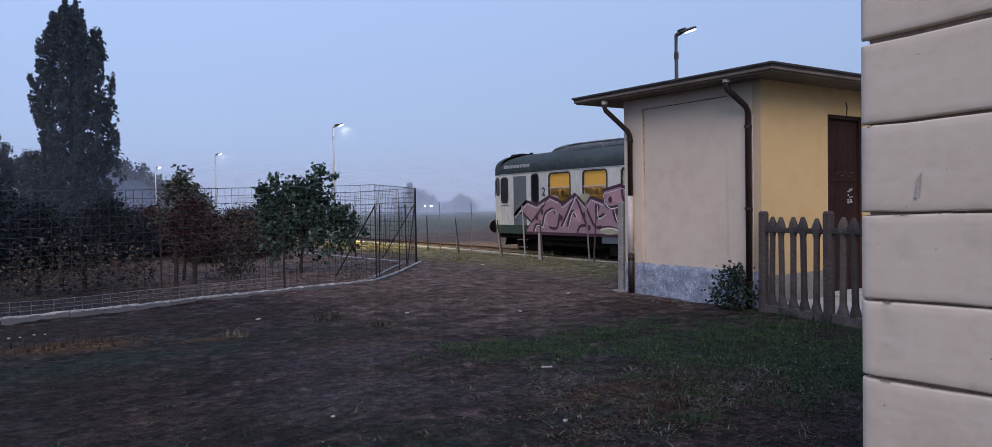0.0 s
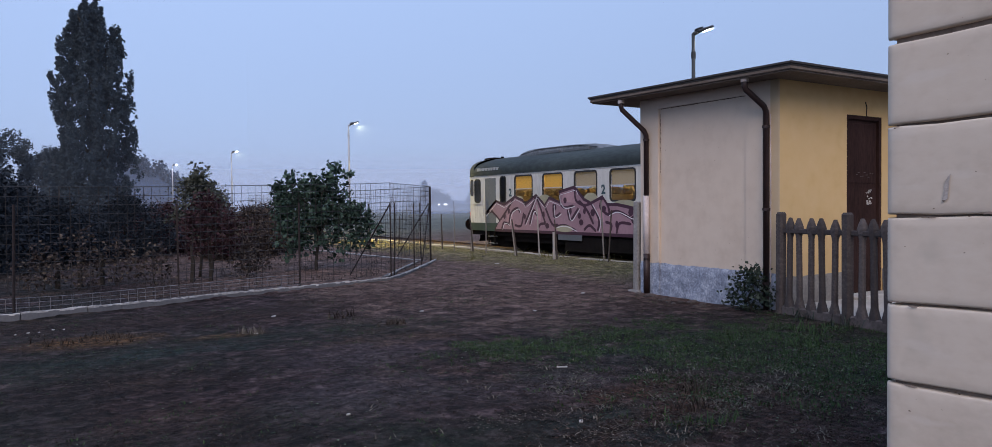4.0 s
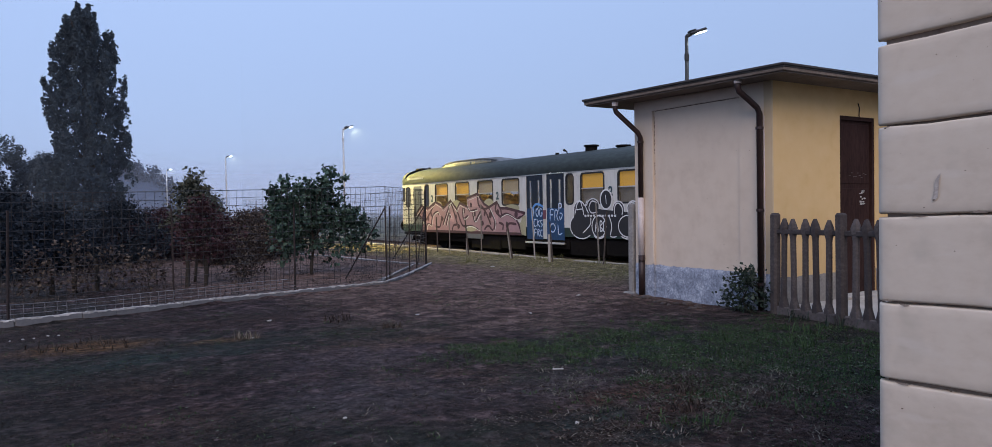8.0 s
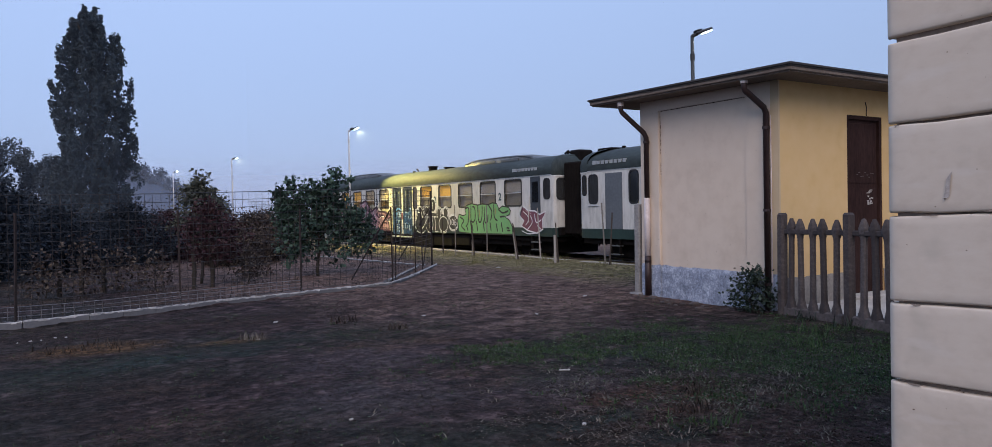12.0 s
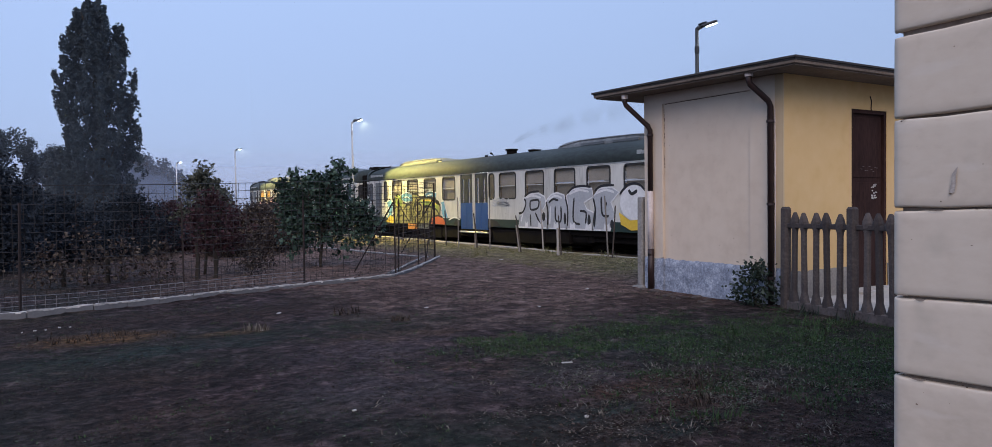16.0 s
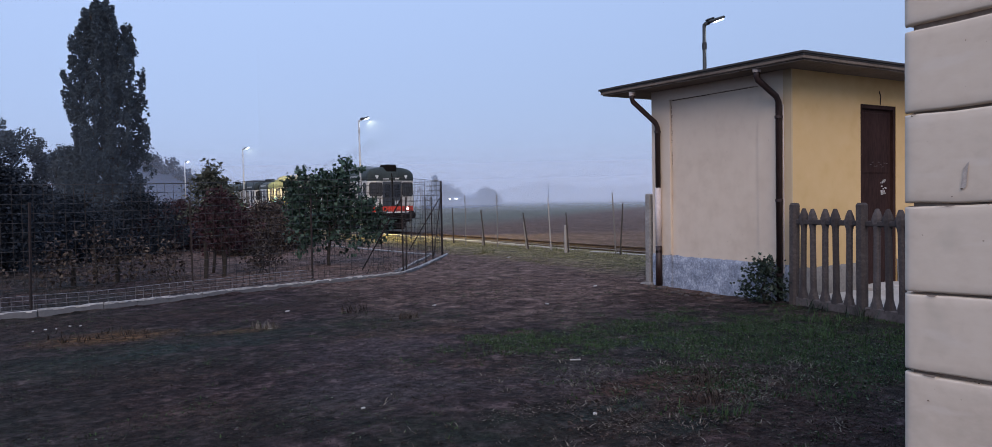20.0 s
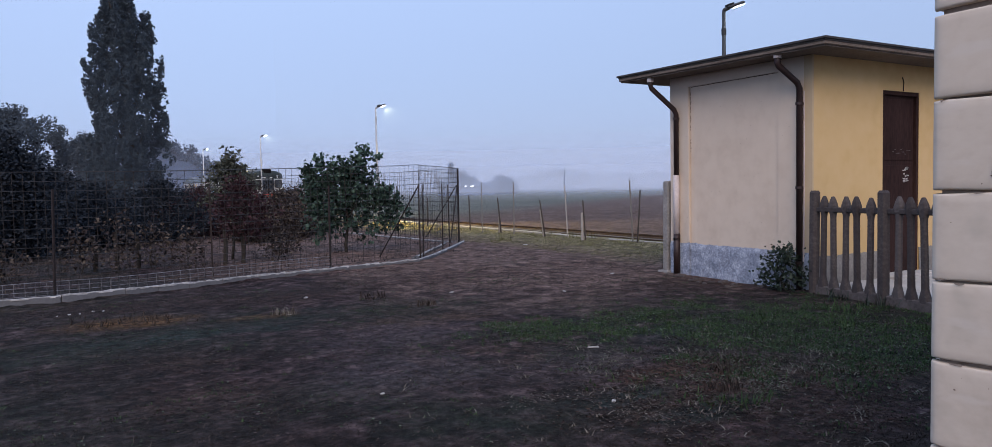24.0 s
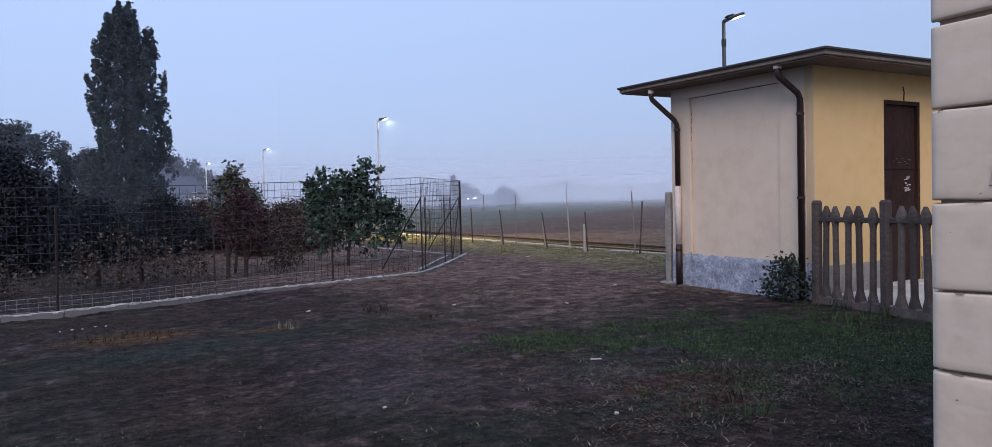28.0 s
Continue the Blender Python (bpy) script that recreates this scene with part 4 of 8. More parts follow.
# ---- concrete fence ----
def baluster_mesh():
    """A square-cut spindle: slim shaft, swelling pointed head."""
    g = G()
    cut = [(0.10, 0.085, 0.05), (0.20, 0.056, 0.045), (0.26, 0.042, 0.036), (0.70, 0.040, 0.034), (1.09, 0.039, 0.034), (1.13, 0.044, 0.038), (1.19, 0.064, 0.046), (1.24, 0.068, 0.048), (1.30, 0.050, 0.040), (1.35, 0.030, 0.028), (1.372, 0.022, 0.020), (1.376, 0.008, 0.008)]
    rows = [[(sx * (1 if abs(a) == 1 else 0.72), sy * (1 if abs(b) == 1 else 0.72), z) for a, b, sx, sy in
             ((-1, -.7, -w, -.7 * d), (-.7, -1, -.7 * w, -d), (.7, -1, .7 * w, -d), (1, -.7, w, -.7 * d), (1, .7, w, .7 * d), (.7, 1, .7 * w, d), (-.7, 1, -.7 * w, d), (-1, .7, -w, .7 * d), (-1, -.7, -w, -.7 * d))] for z, w, d in cut]
    return mesh_of(g.grid(rows), "baluster", M_CONC)


fence = thing("concrete_fence", pose(0, 0, 0), "weathered grey concrete fence with pointed spindles", "fence")
bal = baluster_mesh()
FPTS = [(9.18, 6.87), (8.995, 5.717), (8.86, 4.62), (8.72, 3.48), (8.58, 2.34)]
post_g = G().box(-0.065, 0.065, -0.06, 0.06, -0.1, 1.46, 0.028)
post_mesh = mesh_of(post_g, "post", M_CONC)
q = rnd(17)
for i, (a, b) in enumerate(zip(FPTS, FPTS[1:])):
    a, b = Vector((*a, 0)), Vector((*b, 0))
    yaw = math.degrees(math.atan2(b.y - a.y, b.x - a.x))
    length = (b - a).length
    part("post", post_mesh, M_CONC, fence, m=pose(a.x, a.y, 0, q.uniform(-1, 1), q.uniform(-1, 1), yaw))
    rails_g = G().box(0.065, length - 0.065, -0.035, 0.035, 1.16, 1.23, 0.01)
    part("rail", rails_g, M_CONC, fence, m=pose(a.x, a.y, 0, 0, 0, yaw))
    part("base_rail", G().box(0.065, length - 0.065, -0.05, 0.05, -0.08, 0.13, 0.015), M_CONC, fence, m=pose(a.x, a.y, 0, 0, 0, yaw))
    for k in range(5):
        p = a.lerp(b, (0.14 if i == 0 else 0.19) + 0.170 * k)
        part("baluster", bal, M_CONC, fence, m=pose(p.x, p.y, q.uniform(-0.01, 0.01), q.uniform(-0.8, 0.8), q.uniform(-1.5, 1.5), yaw + q.uniform(-2, 2)))
part("post", post_mesh, M_CONC, fence, m=pose(*FPTS[-1], 0))
single("concrete_post", G().box(-0.06, 0.06, -0.06, 0.06, -0.1, 1.64, 0.02).box(-0.14, 0.12, -0.12, 0.12, -0.1, 0.05, 0.02), M_POST,
       "tall weathered concrete post beside the hut", "post", m=pose(9.35, 10.02, 0, 0, 0.6, 8))

# ---- garden kerb and wire fence ----
KERB = [(-5.5, 12.95), (-0.85, 12.80), (-0.07, 12.79), (0.79, 13.0), (1.76, 13.34), (2.88, 13.72), (4.13, 14.08), (5.56, 14.47), (6.62, 14.76), (7.41, 15.66), (8.6, 17.2), (9.82, 18.81)]


kerb = thing("garden_kerb", pose(0, 0, 0), "pale concrete kerb edging the garden plot", "kerb", kind="structure")
q = rnd(23)


def kerb_line(pts, dz, cap):
    """Stones end to end along a line, each with a paler, ragged cap."""
    for (ax, ay), (bx, by) in zip(pts, pts[1:]):
        length = math.hypot(bx - ax, by - ay)
        n = max(1, round(length / 0.6))
        l, w = length / n, math.degrees(math.atan2(by - ay, bx - ax))
        stone = mesh_of(G().box(0.0, l - 0.002, -0.05, 0.05, -0.1, 0.105, 0.01), "kerb_stone", M_KERB)
        caps = []
        for v in range(4 if cap else 0):
            c, m = G(), 8
            edge = [(l * i / m, 0.052 + q.uniform(-0.016, 0.010), 0.110 + q.random() ** 2 * 0.016) for i in range(m + 1)]
            c.grid([[(a, -o, 0.085), (a, -o, h - 0.004), (a, -o + 0.008, h), (a, -0.006, h - 0.003), (a, -0.004, 0.10)] for a, o, h in edge][::-1])
            caps.append(mesh_of(c, "kerb_cap", M_CAP))
        for k in range(n):
            x, y = ax + (bx - ax) * k / n, ay + (by - ay) * k / n
            z = dz + q.uniform(-0.007, 0.006) - 0.035 * min(1.0, max(0.0, (x - 0.5) / 4.0))
            twist = w + q.uniform(-0.5, 0.5)
            part("kerb_stone", stone, M_KERB, kerb, m=pose(x, y, z, 0, q.uniform(-0.6, 0.6), twist))
            if cap:
                part("kerb_cap", q.choice(caps), M_CAP, kerb, m=pose(x, y, z, q.uniform(-2, 2), 0, twist))


def soil_bank(pts, seed):
    """Crumbled soil heaped unevenly against the foot of the kerb."""
    g, rows = G(), []
    for (ax, ay), (bx, by) in zip(pts, pts[1:]):
        d = math.hypot(bx - ax, by - ay)
        nx, ny = (by - ay) / d, -(bx - ax) / d
        for k in range(int(d / 0.07)):
            t = k * 0.07 / d
            x, y = ax + (bx - ax) * t, ay + (by - ay) * t
            h = 0.014 + 0.045 * noise.noise((x * 1.6, y * 1.6, seed)) + 0.028 * noise.noise((x * 8, y * 8, seed))
            rows.append([(x + nx * o, y + ny * o, max(0.004, h * f_) if o < 0.3 else ground_z(x + nx * o, y + ny * o) - 0.02) for o, f_ in ((0.045, 1.0), (0.09, 0.85 + 0.5 * noise.noise((x * 11, y * 11, 3))), (0.16, 0.4), (0.32, 0))])
    return g.grid(rows)


single("soil_bank", soil_bank(KERB[1:], 91), M_GROUND, "crumbled soil heaped against the kerb", "soil", kind="stuff", smooth=True)
kerb_line(KERB, 0.0, True)
kerb_line([(6.75, 15.35), (8.15, 17.35), (9.35, 19.0)], -0.03, True)
kerb_line([(9.72, 19.3), (9.34, 22.7), (9.0, 25.5), (7.95, 31.9), (5.8, 35.5)], -0.04, True)

wire_fence = thing("wire_fence", pose(0, 0, 0), "rusty welded-wire garden fence on iron posts with braces", "fence")


def wire_panel(a, b, z0, za, zb, seed, pitch=0.13, rise=0.13):
    """Welded mesh between two points, slightly buckled."""
    g, q = G(), rnd(seed)
    a, b = Vector((*a, 0)), Vector((*b, 0))
    d = (b - a)
    n = max(1, int(d.length / pitch))
    side = Vector((-d.y, d.x, 0)).normalized()

    def at(s, h):
        top = za + (zb - za) * s
        p = a + d * s + side * 0.035 * noise.noise((s * d.length * 0.9, h * 1.4, seed))
        return (p.x, p.y, z0 + (top - z0) * h + 0.012 * noise.noise((s * d.length, h * 3, seed + 5)))

    for i in range(n + 1):
        s = i / n + q.uniform(-0.1, 0.1) / n
        s = min(1, max(0, s))
        g.tube([at(s, h) for h in (0, 0.33, 0.66, 1)], 0.004, 3, False)
    m = int((za - z0) / rise)
    for j in range(m + 1):
        g.tube([at(s / 6, j / m) for s in range(7)], 0.005 if j < m else 0.007, 3, False)
    return g


LINE = [(-5.2, 13.0, 1.93), (-2.5, 12.92, 1.93), (0.6, 13.02, 1.94), (2.2, 13.55, 1.97), (4.5, 14.25, 2.03), (6.7, 14.85, 2.10), (8.25, 16.9, 2.12), (9.72, 18.85, 2.14), (9.42, 22.5, 2.12), (9.05, 25.5, 2.1), (8.0, 31.9, 2.1)]
for k, (a, b) in enumerate(zip(LINE, LINE[1:])):
    part("wire_mesh", wire_panel(a[:2], b[:2], 0.12, a[2], b[2], 40 + k), M_WIRE, wire_fence, "dark welded wire mesh")
for k, (a, b) in enumerate(zip(LINE[:5], LINE[1:5])):
    part("lower_mesh", wire_panel((a[0], a[1] - 0.02), (b[0], b[1] - 0.02), 0.10, 0.30, 0.30, 60 + k, 0.14, 0.065), M_GALV, wire_fence, "paler galvanised mesh along the foot")
angle = mesh_of(G().box(-0.014, 0.014, -0.014, -0.009, -0.2, 1.68).box(-0.014, -0.009, -0.009, 0.014, -0.2, 1.68), "iron_post", M_RUST)
for x, y in [(-2.5, 12.92), (-0.15, 12.86), (2.2, 13.55), (4.5, 14.25), (6.7, 14.85), (6.95, 15.25), (8.25, 16.9), (8.95, 17.9), (9.42, 22.5), (9.05, 25.5)]:
    part("iron_post", angle, M_RUST, wire_fence, m=pose(x, y, 0, q.uniform(-1, 1), q.uniform(-1, 1), q.uniform(0, 90)))
tall = mesh_of(G().box(-0.020, 0.020, -0.020, -0.014, -0.2, 2.14).box(-0.020, -0.014, -0.014, 0.020, -0.2, 2.14), "corner_post", M_RUST)
part("corner_post", tall, M_RUST, wire_fence, m=pose(9.72, 18.85, 0, 0, 0, 20))
for a, b in (((6.72, 14.9, 1.66), (6.25, 16.1, 0.05)), ((9.7, 18.85, 1.66), (9.05, 18.05, 0.1)), ((9.7, 18.9, 1.66), (9.5, 20.6, 0.1))):
    part("brace", G().tube([a, b], 0.016, 6), M_RUST, wire_fence)

# stakes along the verge: base y, height, sideways lean, thickness, dark
for xx, yy, hh, lean, th, dark in ((12.95, 24.17, 1.30, -1.5, 0.032, 1), (12.75, 22.90, 1.76, -0.2, 0.022, 0), (13.21, 22.39, 1.22, -5.0, 0.034, 1), (13.17, 22.46, 0.55, 1.0, 0.034, 0), (12.95, 21.11, 1.73, 0.2, 0.024, 0), (13.05, 19.42, 1.16, -7.5, 0.03, 1), (13.02, 19.46, 0.86, -6.5, 0.034, 0),
                                  (13.25, 18.49, 1.60, -2.6, 0.028, 0), (13.25, 17.60, 1.16, -3.2, 0.028, 1), (13.19, 17.67, 0.79, -0.5, 0.052, 0), (13.50, 15.79, 1.71, -2.6, 0.028, 0), (13.44, 15.54, 1.44, 3.6, 0.028, 1), (13.2, 28.4, 1.2, 1, 0.03, 1), (13.2, 31.5, 1.3, -2, 0.03, 1)):
    yaw = math.degrees(math.atan2(yy, xx))
    g = G().tube([(0, 0, -0.1), (0.004, 0, hh * 0.5), (0, 0.004, hh)], [th * 0.85, th * 0.75, th * 0.65], 7)
    single("wooden_stake", g, M_STAKED if dark else M_STAKE, ("dark weathered stake" if dark else "pale weathered stake") + " standing in the grass verge", "stake", "stakes along the verge", m=pose(xx, yy, 0, 0, lean, yaw - 90))


# ---- street lamps ----
def street_lamp(x, y, h, dark, arm=0.42, power=0.0, turn=0.0):
    lamp = thing("street_lamp", pose(x, y, 0, 0, 0, turn), ("dark" if dark else "galvanised") + " street lamp with a lit flat head", "lamp post", "lamps along the track")
    m_pole = M_POLED if dark else M_POLEL
    part("pole", G().tube([(0, 0, -0.2), (0, 0, h * 0.55), (0, 0, h)], [0.065, 0.05, 0.04], 10), m_pole, lamp, smooth=True)
    part("arm", G().tube([(0, 0, h - 0.02), (0.03, 0, h + 0.02), (0.12, 0, h + 0.05)], [0.05, 0.045, 0.04], 8), m_pole, lamp, smooth=True)
    head_m = pose(0.08, 0, h + 0.02, 0, -18, 0)
    head = part("lamp_head", G().box(0, arm, -0.11, 0.11, 0.0, 0.07, 0.025).box(0.0, 0.18, -0.08, 0.08, 0.07, 0.11, 0.02), M_POLED, lamp, "flat dark lamp head", m=head_m)
    part("led_panel", G().box(0.20, arm - 0.03, -0.08, 0.08, -0.008, -0.001), M_LED, head, "bright white led panel")
    part("collar", G().tube([(0, 0, h - 0.55), (0, 0, h - 0.40)], 0.054, 10), m_pole, lamp)
    if power:
        li = new("street_light", bpy.data.lights.new("street_light", "SPOT"))
        li.data.energy, li.data.color, li.data.spot_size, li.data.spot_blend, li.data.shadow_soft_size = power, (1.0, 0.78, 0.19), radians(98), 0.5, 0.045
        at = Vector((x + 0.42 * math.cos(radians(turn)), y + 0.42 * math.sin(radians(turn)), h + 0.06))
        li.matrix_world = look(at, at + Vector((2.1, -2.3, -4.2)))
        # added sheet for the lamp's halo in the mist, lit by the lamp
        puff = [[(rad * math.cos(a), 0, rad * math.sin(a)) for a in [2 * math.pi * k / 20 for k in range(21)]] for rad in (0.02, 0.5, 1.0, 1.6, 2.2)]
        yaw = math.degrees(math.atan2(y, x)) - 90
        veil = single("lamp_halo_sheet", G().grid(puff), M_PUFF, "thin added sheet that makes the lamp's halo in mist", "mist", kind="stuff", m=pose(at.x - 0.16 * x / math.hypot(x, y), at.y - 0.16 * y / math.hypot(x, y), at.z - 0.1, 0, 0, yaw))
        veil.visible_shadow = False
    return lamp


street_lamp(13.0, 12.05, 5.45, True, power=110, turn=-20)
street_lamp(13.0, 33.45, 5.40, False, power=5400, turn=-20)
street_lamp(13.0, 56.9, 5.6, False, power=3300, turn=-20)
street_lamp(13.0, 82.6, 5.95, False, power=1600, turn=-20)


# ---- the diesel railcars ----
CAR_L, HALF = 23.23, 1.36
CAR_GAP = 1.13
WINDOWS = [(3.17, 4.27), (4.90, 6.00), (6.63, 7.74), (8.36, 9.47), (12.91, 14.02), (14.64, 15.76), (16.37, 17.49), (18.10, 19.21), (19.84, 20.96)]
SMALL = [(2.19, 2.60), (12.17, 12.53)]
DOORS = (9.89, 12.05)
WZ0, WZ1, BODY_Z0, SKIRT_Z, CORN_Z = 1.79, 2.74, 0.72, 1.02, 2.83
CAB0, CAB1 = 0.30, 22.74
# the rounded noses: sideways place and distance from the car's end
NOSES = (((-HALF, 0.30), (-1.345, 0.08), (-1.325, -0.06), (-1.27, -0.15), (-0.9, -0.225), (-0.55, -0.28)), ((-HALF, 0.49), (-1.35, 0.43), (-1.33, 0.39), (-1.26, 0.345), (-0.9, 0.28), (-0.55, 0.22)))


def rounded(w, h, rad, n=4):
    """A rounded rectangle about the origin."""
    out = []
    for cx, cy, a0 in ((w / 2 - rad, h / 2 - rad, 0), (-w / 2 + rad, h / 2 - rad, 90), (-w / 2 + rad, -h / 2 + rad, 180), (w / 2 - rad, -h / 2 + rad, 270)):
        out += [(cx + rad * math.cos(radians(a0 + 90 * k / n)), cy + rad * math.sin(radians(a0 + 90 * k / n))) for k in range(n + 1)]
    return out


def ring(w, h, rad, t, d):
    """A window frame in the y-z plane: outer size, corner radius, width of its border, depth in x."""
    a, b = rounded(w, h, rad), rounded(w - 2 * t, h - 2 * t, max(0.02, rad - t))
    n, g = len(a), G()
    v = [(-d, y, z) for y, z in a] + [(-d, y, z) for y, z in b] + [(0, y, z) for y, z in a] + [(0.02, y, z) for y, z in b]
    f = []
    for i in range(n):
        j = (i + 1) % n
        f += [(i, j, n + j, n + i), (2 * n + i, 2 * n + j, j, i), (n + i, n + j, 3 * n + j, 3 * n + i)]
    return g.add(v, f)


def pane(w, h, rad, x=0.0):
    p = rounded(w, h, rad)
    return G().add([(x, y, z) for y, z in p], [tuple(range(len(p)))])


def curve(pts, n=6):
    """A smooth line through the points."""
    out, p = [], [pts[0]] + list(pts) + [pts[-1]]
    for a, b, c, d in zip(p, p[1:], p[2:], p[3:]):
        for k in range(n):
            t = k / n
            out.append(tuple(0.5 * (2 * b[i] + (c[i] - a[i]) * t + (2 * a[i] - 5 * b[i] + 4 * c[i] - d[i]) * t * t + (3 * b[i] - a[i] - 3 * c[i] + d[i]) * t ** 3) for i in (0, 1)))
    return out + [tuple(pts[-1])]


def ribbon(g, pts, w, x, round_ends=True):
    """A flat painted stroke on the car's side; pts in metres from the leading end and above the rail."""
    n = len(pts)
    left, right = [], []
    for i, (u, z) in enumerate(pts):
        a, b = pts[max(0, i - 1)], pts[min(n - 1, i + 1)]
        du, dz = b[0] - a[0], b[1] - a[1]
        s = math.hypot(du, dz) or 1
        ww = w * (0.55 if round_ends and i in (0, n - 1) else 1)
        left.append((u - dz / s * ww / 2, z + du / s * ww / 2))
        right.append((u + dz / s * ww / 2, z - du / s * ww / 2))
    v = [(x, -u, z) for u, z in left] + [(x, -u, z) for u, z in right]
    g.add(v, [(i, i + 1, n + i + 1, n + i) for i in range(n - 1)])


def patch(g, pts, x):
    g.add([(x, -u, z) for u, z in pts], [tuple(range(len(pts)))])


PAINT_X = -HALF - 0.012


def oval(u, z, ru, rz, n=18):
    return [(u + ru * math.cos(6.2832 * i / n), z + rz * math.sin(6.2832 * i / n)) for i in range(n)]


def layer(k):
    return PAINT_X - 0.0016 * k


def piece(car, shapes, fill, edge, edge_w, strokes, marks, mark_colour, label, mark_w=0.045, stroke_w=0.05, name="spray_lettering"):
    """Sprayed lettering: filled shapes with an outline, thin inner strokes in the outline's colour, and pale marks."""
    gf, ge, gm = G(), G(), G()
    for pts in shapes:
        patch(gf, pts, layer(1))
        ribbon(ge, pts + pts[:2], edge_w, layer(2), False)
    for st in strokes:
        ribbon(ge, curve(st, 5), stroke_w, layer(2.6))
    for st in marks:
        ribbon(gm, curve(st, 5), mark_w, layer(3.4))
    word = part(name, gf, SPRAY[fill], car, label)
    part("outline", ge, SPRAY[edge], word)
    if marks:
        part("highlight", gm, SPRAY[mark_colour], word)
    return word


def railcar(which):
    car = thing("railcar", pose(TX, 0, RAIL_Z), ("ivory and green diesel railcar with pink, black and green graffiti" if which == 1 else "ivory and green diesel railcar with olive and silver graffiti"), "railcar", "cars of the train")
    # side walls with real openings, near side and far side
    for sx in (-1, 1):
        body, skirt = G(), G()
        xa, xb = sorted((sx * HALF, sx * (HALF - 0.06)))
        edges = sorted(WINDOWS + SMALL)
        u = CAB0
        spans = []
        for a, b in edges + [(CAB1, CAB1)]:
            if DOORS[0] > u and DOORS[0] < a:
                spans += [(u, DOORS[0]), (DOORS[1], a)]
            else:
                spans.append((u, a))
            u = b
        for a, b in spans:
            if b - a > 0.005:
                body.box(xa, xb, -b, -a, WZ0, WZ1)
        for a, b in ((CAB0, DOORS[0]), (DOORS[1], CAB1)):
            body.box(xa, xb, -b, -a, SKIRT_Z, WZ0)
            body.box(xa, xb, -b, -a, WZ1, CORN_Z)
            skirt.box(xa, xb, -b, -a, BODY_Z0, SKIRT_Z)
        part("side_wall", body, M_IVORY, car, "dirty ivory side")
        part("skirt", skirt, M_GREEN, car, "dark green lower band")
        trim = G()
        xo = sx * (HALF + 0.012)
        trim.box(min(xo, sx * HALF), max(xo, sx * HALF), -CAB1, -CAB0, 2.797, 2.828)
        part("trim_strip", trim, M_ALU, car)
    # cabs
    for end in (0, 1):
        s = (lambda u: u) if end == 0 else (lambda u: CAR_L - u)
        half_plan = list(NOSES[end])
        plan = [(x, s(e)) for x, e in half_plan + [(-x, e) for x, e in half_plan[::-1]]]
        poly = [(x, -u) for x, u in plan]
        coupled = (end == 1) == (which == 1)
        mid_e = half_plan[4][1]

        def band(z0, z1, grow=0.0, tilt=0.0):
            g = G()
            cx, cy = 0.0, -s(1.2)
            lo = [(cx + (x - cx) * (1 + grow), cy + (y - cy) * (1 + grow), z0) for x, y in poly]
            hi = [(cx + (x - cx) * (1 + grow), cy + (y - cy) * (1 + grow - tilt), z1) for x, y in poly]
            return g.grid([lo, hi])

        cab = part("cab", band(SKIRT_Z, 2.80), M_IVORY, car, "ivory cab front")
        part("cab_skirt", band(BODY_Z0, SKIRT_Z), M_GREEN, cab, "dark green cab skirt")
        cy = -s(0.9)
        brow = G().grid([[(x * k, cy + (y - cy) * k2, z) for x, y in poly] for k, k2, z in ((1.004, 1.003, 2.79), (1.010, 1.006, 2.93), (1.006, 1.002, 3.05), (0.985, 0.975, 3.18), (0.93, 0.91, 3.30), (0.80, 0.77, 3.42), (0.58, 0.50, 3.51), (0.3, 0.24, 3.555), (0.02, 0.02, 3.565))])
        part("cab_brow", brow, M_ROOF, cab, "dark green brow above the windscreen", smooth=True)
        part("cab_trim", band(2.765, 2.795, 0.012), M_TRIM, cab, "white line under the brow")
        fy = -s(half_plan[5][1])
        out = -1 if end else 1

        def across(z0, z1, off):
            """A strip round the front from corner to corner."""
            front = [(x, y + out * off) for x, y in poly[3:9]]
            back = [(x, y - out * 0.04) for x, y in poly[3:9]]
            return G().prism(front + back[::-1], z0, z1)

        def fbox(x0, x1, a, b, z0, z1, bev=0.0):
            """A box on the flat front; a and b: how far it stands out."""
            return G().box(x0, x1, *sorted((fy + out * a, fy + out * b)), z0, z1, bev)

        # windscreens on the slanting panels
        for c in (-0.92, 0.92):
            mm = pose(c, -s(mid_e) + out * 0.014, 2.335, 0, 0, -90 * out + (11 if c < 0 else -11) * out)
            screen = part("windscreen", pane(0.66, 0.68, 0.10), M_GLASSD, cab, "dark windscreen", m=mm)
            part("window_frame", ring(0.72, 0.75, 0.13, 0.045, 0.012), M_RUBBER, screen)
            part("wiper", G().tube([(-0.02, 0.05, -0.40), (-0.025, -0.10, -0.18), (-0.025, -0.16, 0.10)], 0.010, 4), M_UNDER, screen)
        # two-leaf gangway door with a dark pipe up its middle
        gate = part("gangway_door", fbox(-0.55, 0.55, -0.02, 0.012, 1.05, 2.76, 0.008), M_SLATE, cab, "dark slate two-leaf end door")
        for x0, x1 in ((-0.50, -0.06), (0.06, 0.50)):
            part("leaf", fbox(x0, x1, 0.012, 0.026, 1.42, 2.72, 0.006), M_SLATE, gate)
            part("leaf_window", fbox(x0 + 0.06, x1 - 0.06, 0.026, 0.031, 1.93, 2.62, 0.002), M_GLASSD, gate, "dark end door window")
        part("air_pipe", G().tube([(0, fy + out * 0.05, 1.42), (0, fy + out * 0.05, 2.95), (0, fy - out * 0.10, 3.30)], 0.035, 7), M_UNDER, gate, "black pipe up the end door")
        part("door_plate", fbox(0.12, 0.38, 0.026, 0.036, 1.50, 1.72, 0.004), M_ALU, gate, "pale plate on the end door")
